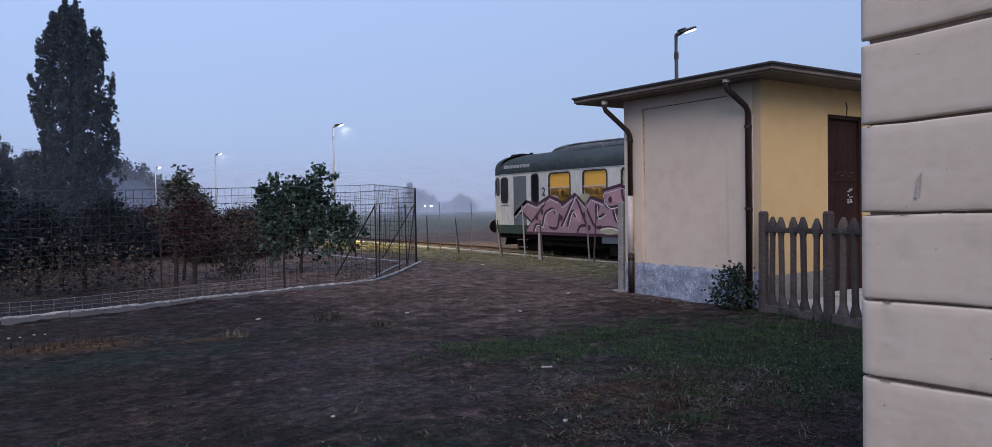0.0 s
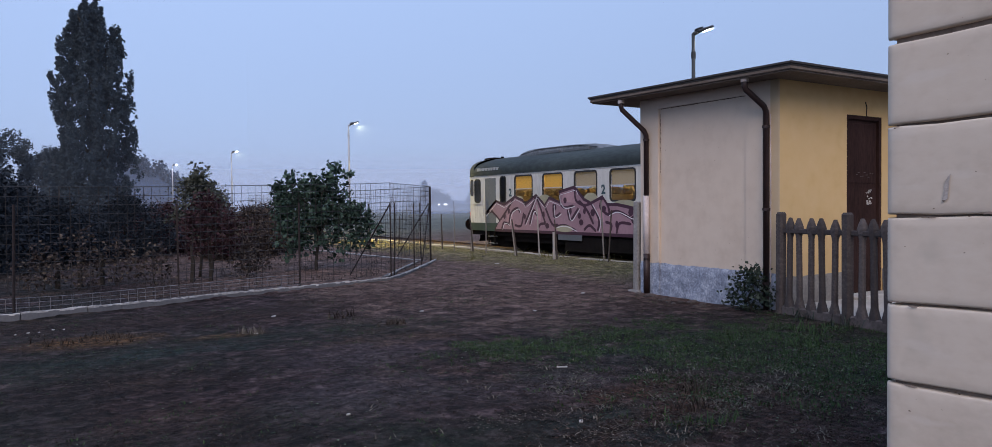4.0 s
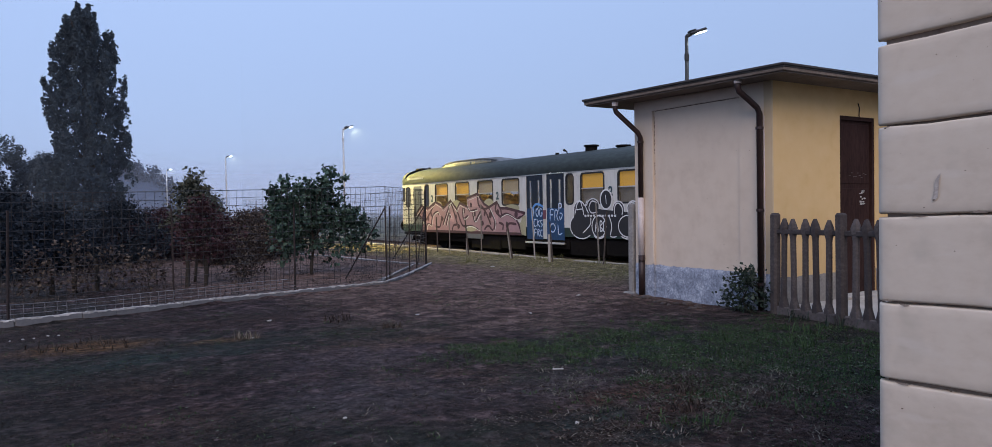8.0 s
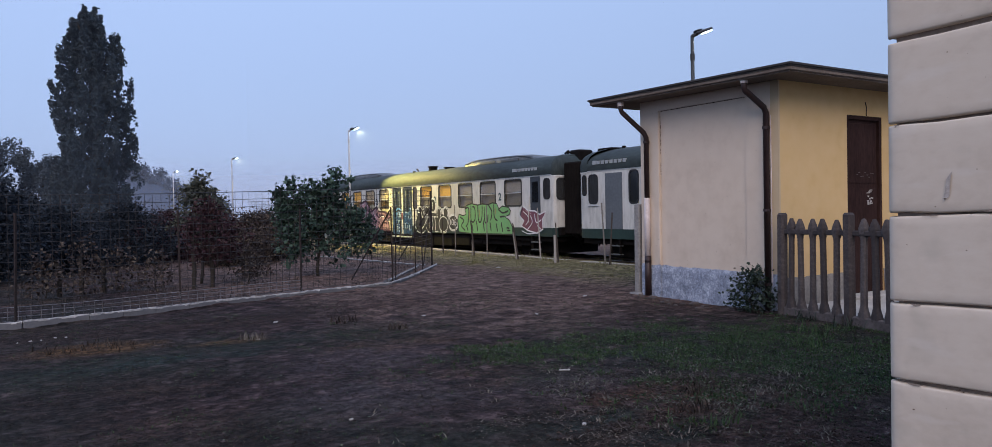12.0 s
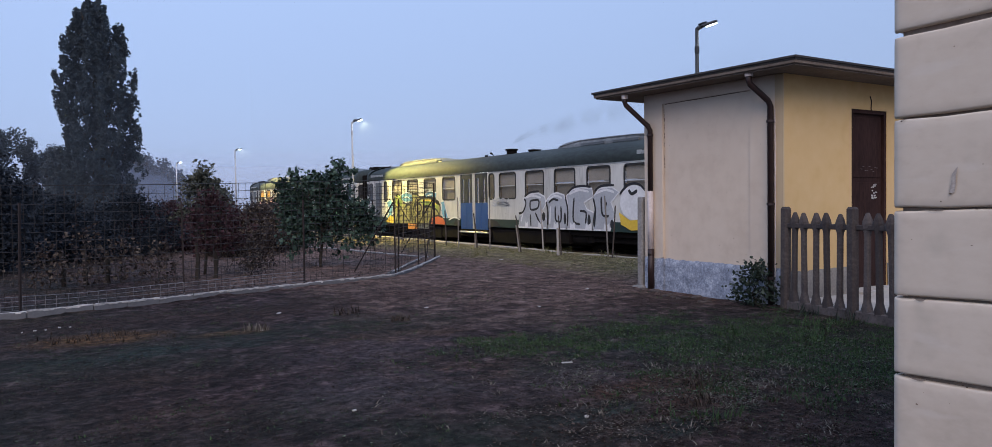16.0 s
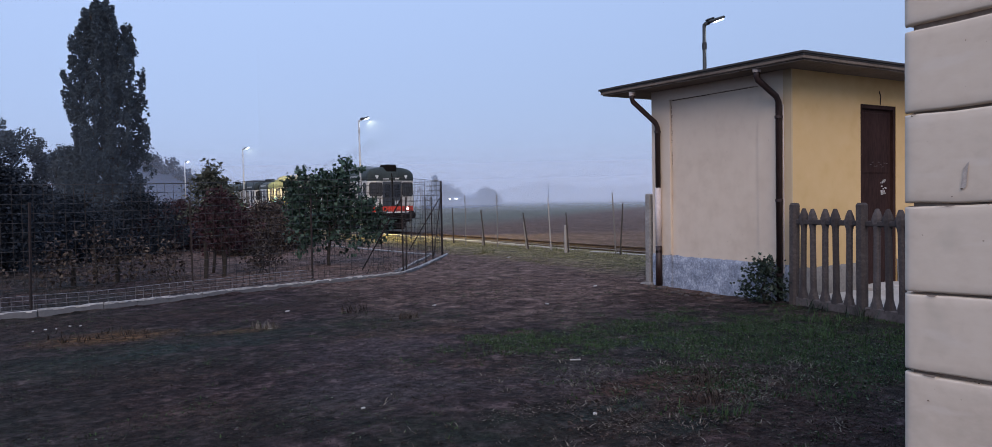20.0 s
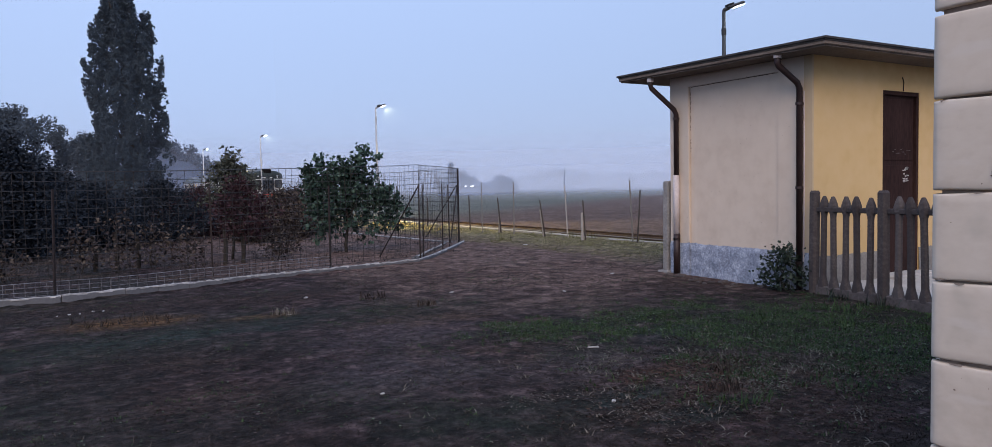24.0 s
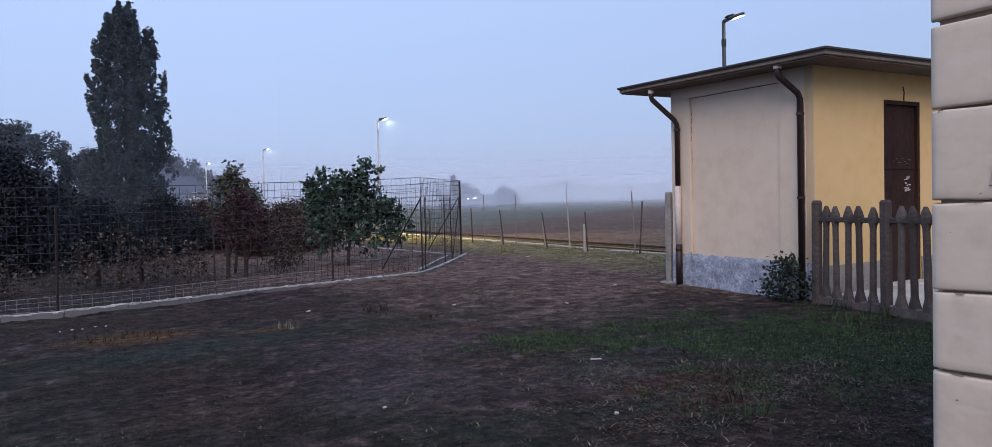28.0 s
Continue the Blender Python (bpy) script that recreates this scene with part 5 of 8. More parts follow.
        part("headstock", fbox(-1.22, 1.22, -0.30, 0.035, 0.76, 1.04, 0.02), M_UNDER, cab, "black buffer beam")
        if not coupled:
            part("red_band", across(1.13, 1.41, 0.035), M_RED, cab, "red band across the cab front")
            part("white_line", across(1.06, 1.125, 0.030), M_TRIM, cab)
            plough = [[(x, fy + out * (0.10 + 0.16 * math.cos(1.3 * x) - k * 0.10), z) for x in (-0.7, -0.45, -0.15, 0.15, 0.45, 0.7)] for k, z in ((0, 0.24), (1, 0.36), (1.2, 0.50))]
            part("rail_guard", G().grid(plough), M_UNDER, cab, "black curved rail guard", smooth=True)
        for lx in (-0.88, 0.88):
            fl = -s(mid_e) + out * 0.035
            lit = end and which == 2
            part("marker_lamp", G().tube([(lx, fl - out * 0.03, 1.285), (lx, fl + out * 0.035, 1.285)], 0.085, 14), M_HEAD if lit else M_GLASSD, cab, "lit tail lamp" if lit else "unlit round lamp")
            part("lamp_ring", G().tube([(lx, fl - out * 0.03, 1.285), (lx, fl + out * 0.018, 1.285)], 0.115, 14), M_RED if not coupled else M_IVORY, cab)
            ft = -s(mid_e) + out * 0.0
            t_lamp = G().box(lx * 0.95 - 0.10, lx * 0.95 + 0.10, *sorted((ft - out * 0.10, ft + out * 0.028)), 3.02, 3.085, 0.01).box(lx * 0.95 - 0.045, lx * 0.95 + 0.045, *sorted((ft - out * 0.10, ft + out * 0.026)), 2.90, 3.02, 0.01)
            part("top_lamp", t_lamp, M_TRIM, cab, "pale upper marker lamp")
        for n0, n1 in ((-0.50, -0.16), (0.18, 0.44)):
            for k in range(4):
                w_ = (n1 - n0) / 4
                part("number_bar", fbox(n0 + w_ * k, n0 + w_ * (k + 0.72), -0.02, 0.018, 2.875, 2.945), M_TRIM, cab)
        # side windows of the cab and the cab door
        for sx in (-1, 1):
            flip = pose(0, 0, 0) if sx < 0 else pose(0, 0, 0, 0, 0, 180)
            uc, w_, h_, z_ = (0.57, 0.40, 0.86, 2.25) if end == 0 else (22.48, 0.33, 0.66, 2.35)
            mm = pose(sx * (HALF + 0.004), -uc, z_) @ flip
            drop = part("drop_light", pane(w_, h_, 0.12), M_GLASSD, cab, "dark cab side window", m=mm)
            part("window_frame", ring(w_ + 0.07, h_ + 0.07, 0.15, 0.045, 0.012), M_RUBBER, drop)
            if end == 0:
                part("sill", G().box(-0.03, 0.0, -0.26, 0.26, -h_ / 2 - 0.10, -h_ / 2 - 0.06, 0.006), M_ALU, drop)
                mm2 = pose(sx * 1.350, -0.12, 2.38, 0, 0, -5.5 * -sx) @ flip
                slit = part("corner_window", pane(0.20, 0.60, 0.08), M_GLASSD, cab, "narrow window in the rounded corner", m=mm2)
                part("window_frame", ring(0.26, 0.66, 0.11, 0.04, 0.010), M_RUBBER, slit)
            ua, ub, zt = (1.13, 1.90, 2.72) if end == 0 else (21.50, 22.10, 2.79)
            xa, xb = sorted((sx * HALF, sx * (HALF + 0.008)))
            cd = part("cab_door", G().box(xa, xb, -ub, -ua, 1.02, zt, 0.004), M_SLATE if end else M_GREYDOOR, car, "dark slate cab door" if end else "grey cab door")
            part("handrail", G().tube([(sx * (HALF + 0.05), -(ua - 0.06), 1.2), (sx * (HALF + 0.05), -(ua - 0.06), 2.1)], 0.014, 6), M_ALU, cd)
            if end:
                part("door_window", G().box(*sorted((sx * (HALF + 0.008), sx * (HALF + 0.013))), -(ub - 0.12), -(ua + 0.12), 1.90, 2.62, 0.002), M_GLASSD, cd)
        # buffers, coupling and hoses
        reach = 0.49 if coupled else 0.60
        for bx in (-0.87, 0.87):
            part("buffer", G().tube([(bx, fy - out * 0.15, 0.93), (bx, fy + out * (reach - 0.06), 0.93)], 0.10, 10).tube([(bx, fy + out * (reach - 0.06), 0.93), (bx, fy + out * reach, 0.93)], [0.24, 0.23], 14), M_UNDER, cab, "black buffer")
        part("coupling", G().tube([(0, fy, 0.92), (0, fy + out * 0.30, 0.85), (0, fy + out * 0.36, 0.6)], 0.05, 6), M_UNDER, cab, "hanging coupling")
        for hx in (-0.55, -0.4, 0.4, 0.55):
            part("brake_hose", G().tube([(hx, fy, 0.85), (hx, fy + out * 0.15, 0.55), (hx + 0.08, fy + out * 0.18, 0.4), (hx + 0.15, fy + out * 0.05, 0.62)], 0.025, 5), M_UNDER, cab, "hanging brake hose")
        ladder = part("step_ladder", G().box(-1.34, -1.28, *sorted((-s(1.30), -s(1.34))), 0.2, 0.75), M_UNDER, cab, "black cab step")
        part("ladder_rail", G().box(-1.34, -1.28, *sorted((-s(1.70), -s(1.74))), 0.2, 0.75), M_UNDER, ladder)
        for z_ in (0.24, 0.50):
            part("rung", G().box(-1.36, -1.2, *sorted((-s(1.3), -s(1.74))), z_, z_ + 0.03), M_POD, ladder)
    # roof
    half_arch = [(1.362, 2.83), (1.380, 2.93), (1.375, 3.04), (1.33, 3.15), (1.20, 3.28), (0.97, 3.40), (0.63, 3.50), (0.3, 3.55)]
    arch = [(-x, z) for x, z in half_arch] + [(0, 3.565)] + half_arch[::-1]
    rows = []
    for u in (0.30, 0.5, 0.9, 1.6, 4, 8, 12, 16, 20, 21.6, 22.2, 22.55, 22.74):
        e = min(u - 0.30, 22.74 - u)
        kx, kz = (1.0, 1.0) if e > 0.5 else (0.997, 0.955 + 0.09 * e)
        rows.append([(x * kx, -u, 2.83 + (z - 2.83) * kz) for x, z in arch])
    g = G().grid(rows)
    g.add(rows[0], [tuple(range(len(arch)))])
    g.add(rows[-1], [tuple(range(len(arch) - 1, -1, -1))])
    top = part("roof", g, M_ROOF, car, "sooty dark green roof", smooth=True)
    part("gutter", G().box(-1.392, -1.36, -22.6, -0.4, 2.832, 2.852, 0.004).box(1.36, 1.392, -22.6, -0.4, 2.832, 2.852, 0.004), M_ROOF, top)

    def pod(u0, u1, w, z):
        """A long low hood: it rises soon behind its blunt end and falls slowly to the other."""
        rws = []
        for t, k in ((0, 0.03), (0.02, 0.5), (0.07, 0.8), (0.15, 0.95), (0.3, 1.0), (0.55, 1.0), (0.8, 0.9), (0.93, 0.65), (1.0, 0.1)):
            ww = w * (0.80 + 0.20 * k)
            rws.append([(ww * x, -(u0 + (u1 - u0) * t), z + 0.31 * k * h) for x, h in ((-1, -0.4), (-1, 0.30), (-0.94, 0.62), (-0.72, 0.88), (0, 1.0), (0.72, 0.88), (0.94, 0.62), (1, 0.30), (1, -0.4))])
        return G().grid(rws)

    for u0, u1 in ((2.2, 7.0), (15.4, 20.7)):
        p = part("roof_fairing", pod(u0, u1, 0.62, 3.47), M_POD, top, "grey streaked roof fairing", smooth=True)
        part("fairing_edge", G().tube([(-0.60, -(u0 + 0.3), 3.58), (-0.57, -(u0 + 1.4), 3.70), (-0.57, -(u1 - 1.2), 3.69), (-0.58, -(u1 - 0.15), 3.58)], 0.022, 5), M_POD, p, "edge of the fairing")
        for uu in (u0 + 1.5, u0 + 3.1):
            part("fairing_grille", G().box(-0.645, -0.60, -(uu + 1.2), -uu, 3.50, 3.60, 0.01), M_GREYDOOR, p, "grey side grille")
    for u, w, h in ((12.25, 0.20, 0.17), (13.8, 0.20, 0.05)):
        part("exhaust_stack", G().tube([(-0.35, -u, 3.5), (-0.35, -u, 3.55 + h)], w, 12).tube([(-0.35, -u, 3.55 + h - 0.05), (-0.35, -u, 3.55 + h)], w + 0.05, 12), M_UNDER, top, "black exhaust stack")
    part("roof_horn", G().tube([(-0.6, -11.3, 3.5), (-0.6, -11.25, 3.58), (-0.6, -11.1, 3.63)], [0.02, 0.02, 0.045], 7), M_UNDER, top)
    part("roof_vent", G().tube([(-0.5, -10.6, 3.5), (-0.5, -10.6, 3.58)], 0.07, 8), M_UNDER, top)
    part("roof_box", G().box(-0.70, -0.2, -0.72, 0.02, 3.30, 3.575, 0.04), M_UNDER, top, "low black box on the roof")
    part("roof_vent", G().tube([(-0.5, -1.05, 3.45), (-0.5, -1.05, 3.59)], 0.06, 8), M_UNDER, top)
    part("roof_box", G().box(-0.33, 0.33, -22.95, -22.40, 3.20, 3.68, 0.06), M_UNDER, top, "black ventilator box above the cab")
    part("roof_horn", G().tube([(-0.3, -22.15, 3.45), (-0.3, -22.15, 3.60), (-0.3, -22.35, 3.63)], [0.03, 0.03, 0.07], 7), M_UNDER, top)
    # windows
    frame_mesh = mesh_of(ring(1.16, 1.0, 0.14, 0.055, 0.010), "window_frame", M_RUBBER)
    pane_mesh = mesh_of(pane(1.08, 0.93, 0.08, 0.012), "window_pane", M_GLASS)
    bar_mesh = mesh_of(G().box(-0.008, 0.02, -0.54, 0.54, -0.016, 0.016), "window_bar", M_ALU)
    blind_mesh = mesh_of(G().box(0.06, 0.066, -0.53, 0.53, 0.0, 0.47), "blind", M_CURTAIN)
    blind2_mesh = mesh_of(G().box(0.06, 0.066, -0.53, 0.53, 0.04, 0.47), "blind", M_CURTAIN2)
    blind3_mesh = mesh_of(G().box(0.06, 0.066, -0.53, 0.53, 0.0, 0.47), "blind", M_CURTAIN3)
    lower_mesh = mesh_of(G().box(0.075, 0.08, -0.53, 0.53, -0.46, 0.02), "lower_fill", M_LOWER)
    small_frame = mesh_of(ring(0.44, 1.02, 0.16, 0.05, 0.010), "window_frame", M_RUBBER)
    small_pane = mesh_of(pane(0.38, 0.93, 0.12, 0.012), "window_pane", M_GLASSD)
    zc = (WZ0 + WZ1) / 2
    bright = {1: (0, 1, 4, 5), 2: ()}[which]
    for sx in (-1, 1):
        turn = 0 if sx < 0 else 180
        for k, (a, b) in enumerate(WINDOWS):
            w = part("window", frame_mesh, M_RUBBER, car, "black-rimmed saloon window", m=pose(sx * HALF, -(a + b) / 2, zc, 0, 0, turn))
            part("pane", pane_mesh, M_GLASS, w)
            part("bar", bar_mesh, M_ALU, w, m=pose(0, 0, 0.0))
            if sx < 0:
                if which == 2 or k > 3:
                    part("lower_fill", lower_mesh, M_LOWER, w)
                part("blind", blind_mesh if k in bright else blind3_mesh if which == 1 and k < 4 else blind2_mesh, M_CURTAIN, w, "orange blind, glowing in place of light through it" if k in bright else "")
        for a, b in SMALL:
            w = part("window", small_frame, M_RUBBER, car, "narrow dark window", m=pose(sx * HALF, -(a + b) / 2, zc, 0, 0, turn))
            part("pane", small_pane, M_GLASSD, w)
        # folding doors
        xa, xb = sorted((sx * (HALF - 0.05), sx * (HALF - 0.01)))
        for a, b, side in ((9.91, 10.86, 0), (11.08, 12.03, 1)):
            leaf_mat = M_BLUEDOOR if which == 2 else M_BLUEDARK
            for j in (0, 1):
                ua = a + (b - a) / 2 * j
                ub = ua + (b - a) / 2 - 0.012
                lf = part("door_leaf", G().box(xa, xb, -ub, -ua, 0.60, 1.66, 0.008), leaf_mat, car, "blue folding door leaf")
                part("leaf_frame", G().box(xa, xb, -ub, -ua, 2.62, 2.82, 0.008).box(xa, xb, -(ua + 0.17), -ua, 1.66, 2.62).box(xa, xb, -ub, -(ub - 0.17), 1.66, 2.62), M_NAVY, lf, "dark slate upper door")
                part("leaf_window", G().box(xa + 0.015, xb - 0.015, -(ub - 0.17), -(ua + 0.17), 1.66, 2.62), M_GLASSM, lf)
        part("door_pillar", G().box(*sorted((sx * HALF, sx * (HALF - 0.05))), -11.07, -10.87, 0.62, 2.82, 0.01), M_IVORY if which == 1 else M_ALU, car, "pale pillar between the doors")
        part("door_step", G().box(*sorted((sx * (HALF + 0.06), sx * (HALF - 0.25))), -12.05, -9.89, 0.46, 0.52, 0.01), M_ALU, car, "worn metal step")
        part("step_well", G().box(*sorted((sx * (HALF - 0.02), sx * (HALF - 0.06))), -12.05, -9.89, 0.40, 0.60), M_UNDER, car)
        # class figures
        if sx < 0:
            for u in (2.88, 8.05, 14.32, 19.52) if which == 1 else ():
                fc = bpy.data.curves.new("figure", "FONT")
                fc.body, fc.size, fc.extrude, fc.align_x, fc.offset = "2", 0.38, 0.002, "CENTER", 0.014
                fc.materials.append(M_DIGIT)
                tmp = bpy.data.objects.new("figure", fc)
                me = bpy.data.meshes.new_from_object(tmp)
                bpy.data.objects.remove(tmp)
                part("class_figure", me, M_DIGIT, car, "dark class figure 2", m=Matrix(((0, 0, -1, -HALF - 0.006), (-1, 0, 0, -u), (0, 1, 0, 2.02), (0, 0, 0, 1))))
            # operator's lettering on the roof edge, as bars
            for u0 in (0.58, 20.42):
                q = rnd(int(u0 * 10))
                for k in range(8):
                    w_, top_ = (0.13, 3.115) if k else (0.17, 3.13)
                    bar = G().box(-1.392, -1.35, -(u0 + 0.198 * k + w_), -(u0 + 0.198 * k), 3.012, top_)
                    part("roof_marking", bar, M_MARK, car, "pale marking on the roof edge" if k == 0 else "")
    # saloon
    part("saloon_floor", G().box(-1.34, 1.34, -22.2, -1.0, 1.10, 1.16), M_INSIDE, car)
    part("saloon_ceiling", G().box(-1.34, 1.34, -22.2, -1.0, 2.90, 2.94), M_INSIDE, car)
    for a, b in ((2.8, 9.6), (12.7, 21.1)):
        bright_end = which == 1 and a < 3
        part("saloon_light", G().box(-0.08, 0.08, -b, -a, 2.86, 2.895), M_TUBEB if bright_end else M_TUBE, car, "bright warm strip light" if bright_end else "dim strip light")
    part("added_door_glow", G().box(-0.5, 0.5, -12.2, -10.0, 2.87, 2.895), M_VEST, car, "unseen glow panel added behind the door windows")
    for u in (1.05, 2.72, 9.75, 12.6, 21.2):
        part("partition", G().box(-1.33, 1.33, -u - 0.03, -u, 1.16, 2.9), M_INSIDE, car)
    seat_mesh = mesh_of(G().box(-0.46, 0.46, -0.06, 0.06, 1.45, 2.02, 0.05).box(-0.42, -0.05, -0.07, 0.07, 1.98, 2.22, 0.06).box(0.05, 0.42, -0.07, 0.07, 1.98, 2.22, 0.06), "seat_back", M_SEAT)
    for a, b in WINDOWS:
        for sx in (-1, 1):
            for uu in (a - 0.1, b - 0.05):
                part("seat_back", seat_mesh, M_SEAT, car, m=pose(sx * 0.82, -uu, 0))
    # underframe and bogies
    under = part("underframe", G().box(-1.25, 1.25, -22.8, 0.05, 0.55, 0.80), M_UNDER, car, "sooty black underframe")
    q = rnd(60)
    for a, b, z in ((6.0, 8.1, 0.14), (8.15, 9.7, 0.20), (9.75, 12.2, 0.3), (12.25, 13.95, 0.12), (14.0, 15.7, 0.18), (15.75, 17.1, 0.24)):
        part("equipment_box", G().box(-1.30, -0.25, -b, -a, z, 0.64, 0.03), M_UNDER, under)
        part("equipment_box", G().box(0.25, 1.30, -b, -a, z, 0.64, 0.03), M_UNDER, under)
    # added black boxes that hide the bright ground beyond the underframe
    part("under_fill", G().box(-0.9, 0.9, -17.2, -6.0, 0.10, 0.56, 0.04), M_UNDER, under)
    part("end_fill", G().box(-0.95, 0.95, -2.3, -0.8, 0.12, 0.56, 0.04), M_UNDER, under)
    part("end_fill", G().box(-0.95, 0.95, -22.4, -21.0, 0.12, 0.56, 0.04), M_UNDER, under)
    part("air_tank", G().tube([(-1.0, -17.9, 0.42), (-1.0, -16.8, 0.42)], 0.2, 12), M_UNDER, under)
    wheels = []
    for bc in (4.05, 19.2):
        bog = part("bogie", G().box(-1.14, -1.0, -bc - 1.95, -bc + 1.95, 0.34, 0.66, 0.03).box(-0.55, 0.55, -bc - 1.9, -bc + 1.9, 0.12, 0.6, 0.03).box(1.0, 1.12, -bc - 1.75, -bc + 1.75, 0.42, 0.62, 0.03).box(-1.0, 1.0, -bc - 0.3, -bc + 0.3, 0.4, 0.65, 0.03), M_UNDER, car, "black bogie")
        for du in (-1.22, 1.22):
            for bx in (-1.06, 1.06):
                part("axle_box", G().box(bx - 0.11, bx + 0.11, -bc + du - 0.16, -bc + du + 0.16, 0.30, 0.62, 0.04), M_UNDER, bog)
            ws = G().tube([(-1.0, 0, 0), (1.0, 0, 0)], 0.08, 8)
            for bx in (-0.75, 0.75):
                s1 = 1 if bx > 0 else -1
                ws.tube([(bx - s1 * 0.09, 0, 0), (bx - s1 * 0.06, 0, 0), (bx - s1 * 0.055, 0, 0), (bx + s1 * 0.06, 0, 0)], [0.50, 0.50, 0.46, 0.455], 20)
            wheels.append(part("wheelset", ws, M_UNDER, bog, "dark steel wheelset", m=pose(0, -bc + du, 0.46)))
    # fuel filler flap and dirty panel under the fourth window
    part("flap", G().box(-HALF - 0.012, -HALF + 0.01, -7.0, -5.75, 0.52, 0.78, 0.006), M_GREYDOOR, car)
    return car, wheels


car_1, wheels_1 = railcar(1)
car_2, wheels_2 = railcar(2)


def tag(car, u, z, w, h, seed, colour, name="spray_tag"):
    """A quick sprayed scribble."""
    q, g = rnd(seed), G()
    for row in range(3):
        pts = []
        for k in range(7):
            pts.append((u + w * (k / 6) + q.uniform(-0.05, 0.05), z + h * (1 - row / 3) - q.uniform(0, h / 3.4) * (k % 2)))
        ribbon(g, curve(pts, 5), 0.045, PAINT_X - 0.004)
    for k in range(2):
        c = (u + w * q.uniform(0.3, 0.7), z + h * q.uniform(0.3, 0.7))
        ribbon(g, curve([(c[0] + 0.3 * w * math.cos(a), c[1] + 0.2 * h * math.sin(a)) for a in [i * 0.7 for i in range(10)]], 4), 0.04, PAINT_X - 0.004)
    return part(name, g, SPRAY[colour], car, "sprayed scribble")


# dark bellows between the two cars
for k in range(8):
    y0 = -CAR_L + 0.13 - 0.135 * k
    part("gangway_bellows", G().box(-1.12, 1.12, y0 - 0.115, y0, 0.80, 3.20, 0.05), M_UNDER, car_1, "black rubber gangway bellows")

# first car: a broad pink piece, blue scribbles, black and white shapes, green letters
PINK = [(1.15, 1.37), (1.91, 1.85), (2.49, 1.71), (3.19, 1.99), (3.7, 1.85), (3.83, 1.70), (4.52, 2.03), (5.01, 1.68), (5.26, 1.92), (5.86, 1.77), (5.83, 2.11), (6.66, 2.26), (6.82, 2.10), (7.13, 1.85), (7.47, 1.73), (8.02, 1.92), (8.24, 1.68), (8.68, 1.68), (9.84, 1.50), (9.47, 1.34), (9.28, 1.28), (9.46, 1.07), (9.60, 0.76), (1.81, 0.76), (2.19, 1.13), (1.64, 1.46)]
PINK_LINES = [[(2.19, 1.13), (2.73, 1.56), (3.19, 1.99)], [(2.79, 0.98), (2.94, 1.41), (3.35, 1.58), (3.52, 1.42)], [(3.17, 0.97), (3.58, 0.96), (3.75, 1.42)], [(3.81, 1.0), (4.18, 1.52), (4.52, 2.01)], [(4.52, 2.01), (4.76, 1.6), (5.06, 1.05)],
              [(4.11, 1.0), (4.35, 1.5), (4.55, 1.31)], [(5.01, 1.68), (5.43, 1.05), (5.77, 1.03)], [(5.86, 1.77), (6.09, 1.6), (6.6, 1.66)], [(6.66, 2.26), (6.72, 1.83), (7.13, 1.67), (7.5, 1.73)], [(6.26, 1.53), (6.42, 1.19), (6.71, 1.44), (6.85, 1.58)]]
PINK_LINES += [[(6.86, 1.82), (7.26, 1.52), (7.59, 1.07)], [(7.47, 1.73), (7.85, 1.22), (7.78, 0.86)], [(8.02, 1.92), (7.92, 1.59), (8.33, 1.37), (8.26, 1.68)], [(8.24, 1.37), (8.68, 1.48), (9.28, 1.28)], [(8.15, 1.15), (8.42, 1.08), (8.39, 0.88)],
               [(5.62, 0.96), (6.13, 1.01), (6.7, 0.86)], [(7.11, 0.87), (7.39, 1.03), (7.71, 0.85)], [(2.3, 0.8), (2.45, 1.05), (2.8, 0.98)], [(4.6, 0.8), (4.75, 1.02), (5.06, 1.05)], [(5.5, 1.72), (5.55, 1.30), (5.9, 1.42)], [(8.65, 0.80), (8.8, 1.12), (9.3, 1.1)]]
g, e, hl = G(), G(), G()
patch(g, PINK, layer(1))
pink = part("spray_lettering", g, SPRAY["pink"], car_1, "broad dusty pink graffiti with dark outlines")
ribbon(e, PINK + PINK[:2], 0.10, layer(2), False)
for k, st in enumerate(PINK_LINES):
    ribbon(e, curve(st, 5), 0.09, layer(2.3 + 0.02 * k))
    if k % 2:
        ribbon(hl, curve([(u + 0.07, z - 0.03) for u, z in st], 5), 0.026, layer(3.2))
for k, (u, z) in enumerate(((2.80, 1.47), (5.59, 1.61), (5.15, 0.98), (6.43, 1.48), (6.89, 1.33), (7.55, 1.43), (7.15, 1.48), (7.89, 1.13), (8.08, 1.55), (8.67, 1.08), (6.15, 1.83), (9.28, 1.45), (3.82, 1.28), (2.5, 1.3), (6.98, 1.12), (4.95, 1.35))):
    patch(e, oval(u, z, 0.07 + 0.02 * (k % 3), 0.10 + 0.02 * (k % 2), 10), layer(2.9))
for k in range(12):
    (u0, z0), (u1, z1) = PINK[k], PINK[k + 1]
    ribbon(hl, [(u0 + 0.06, z0 - 0.10), (u1 + 0.02, z1 - 0.11)], 0.03, layer(3.2))
for k, (u, z, w, h) in enumerate(((5.95, 1.80, 0.75, 0.30), (2.6, 1.1, 0.5, 0.3), (7.6, 1.2, 0.5, 0.4), (4.4, 1.2, 0.4, 0.4))):
    ro = G()
    patch(ro, [(u, z), (u + w, z - 0.06), (u + w * 0.9, z + h), (u + 0.1, z + h * 0.8)], layer(1.3 + 0.1 * k))
    part("shade", ro, SPRAY["rose"], pink)
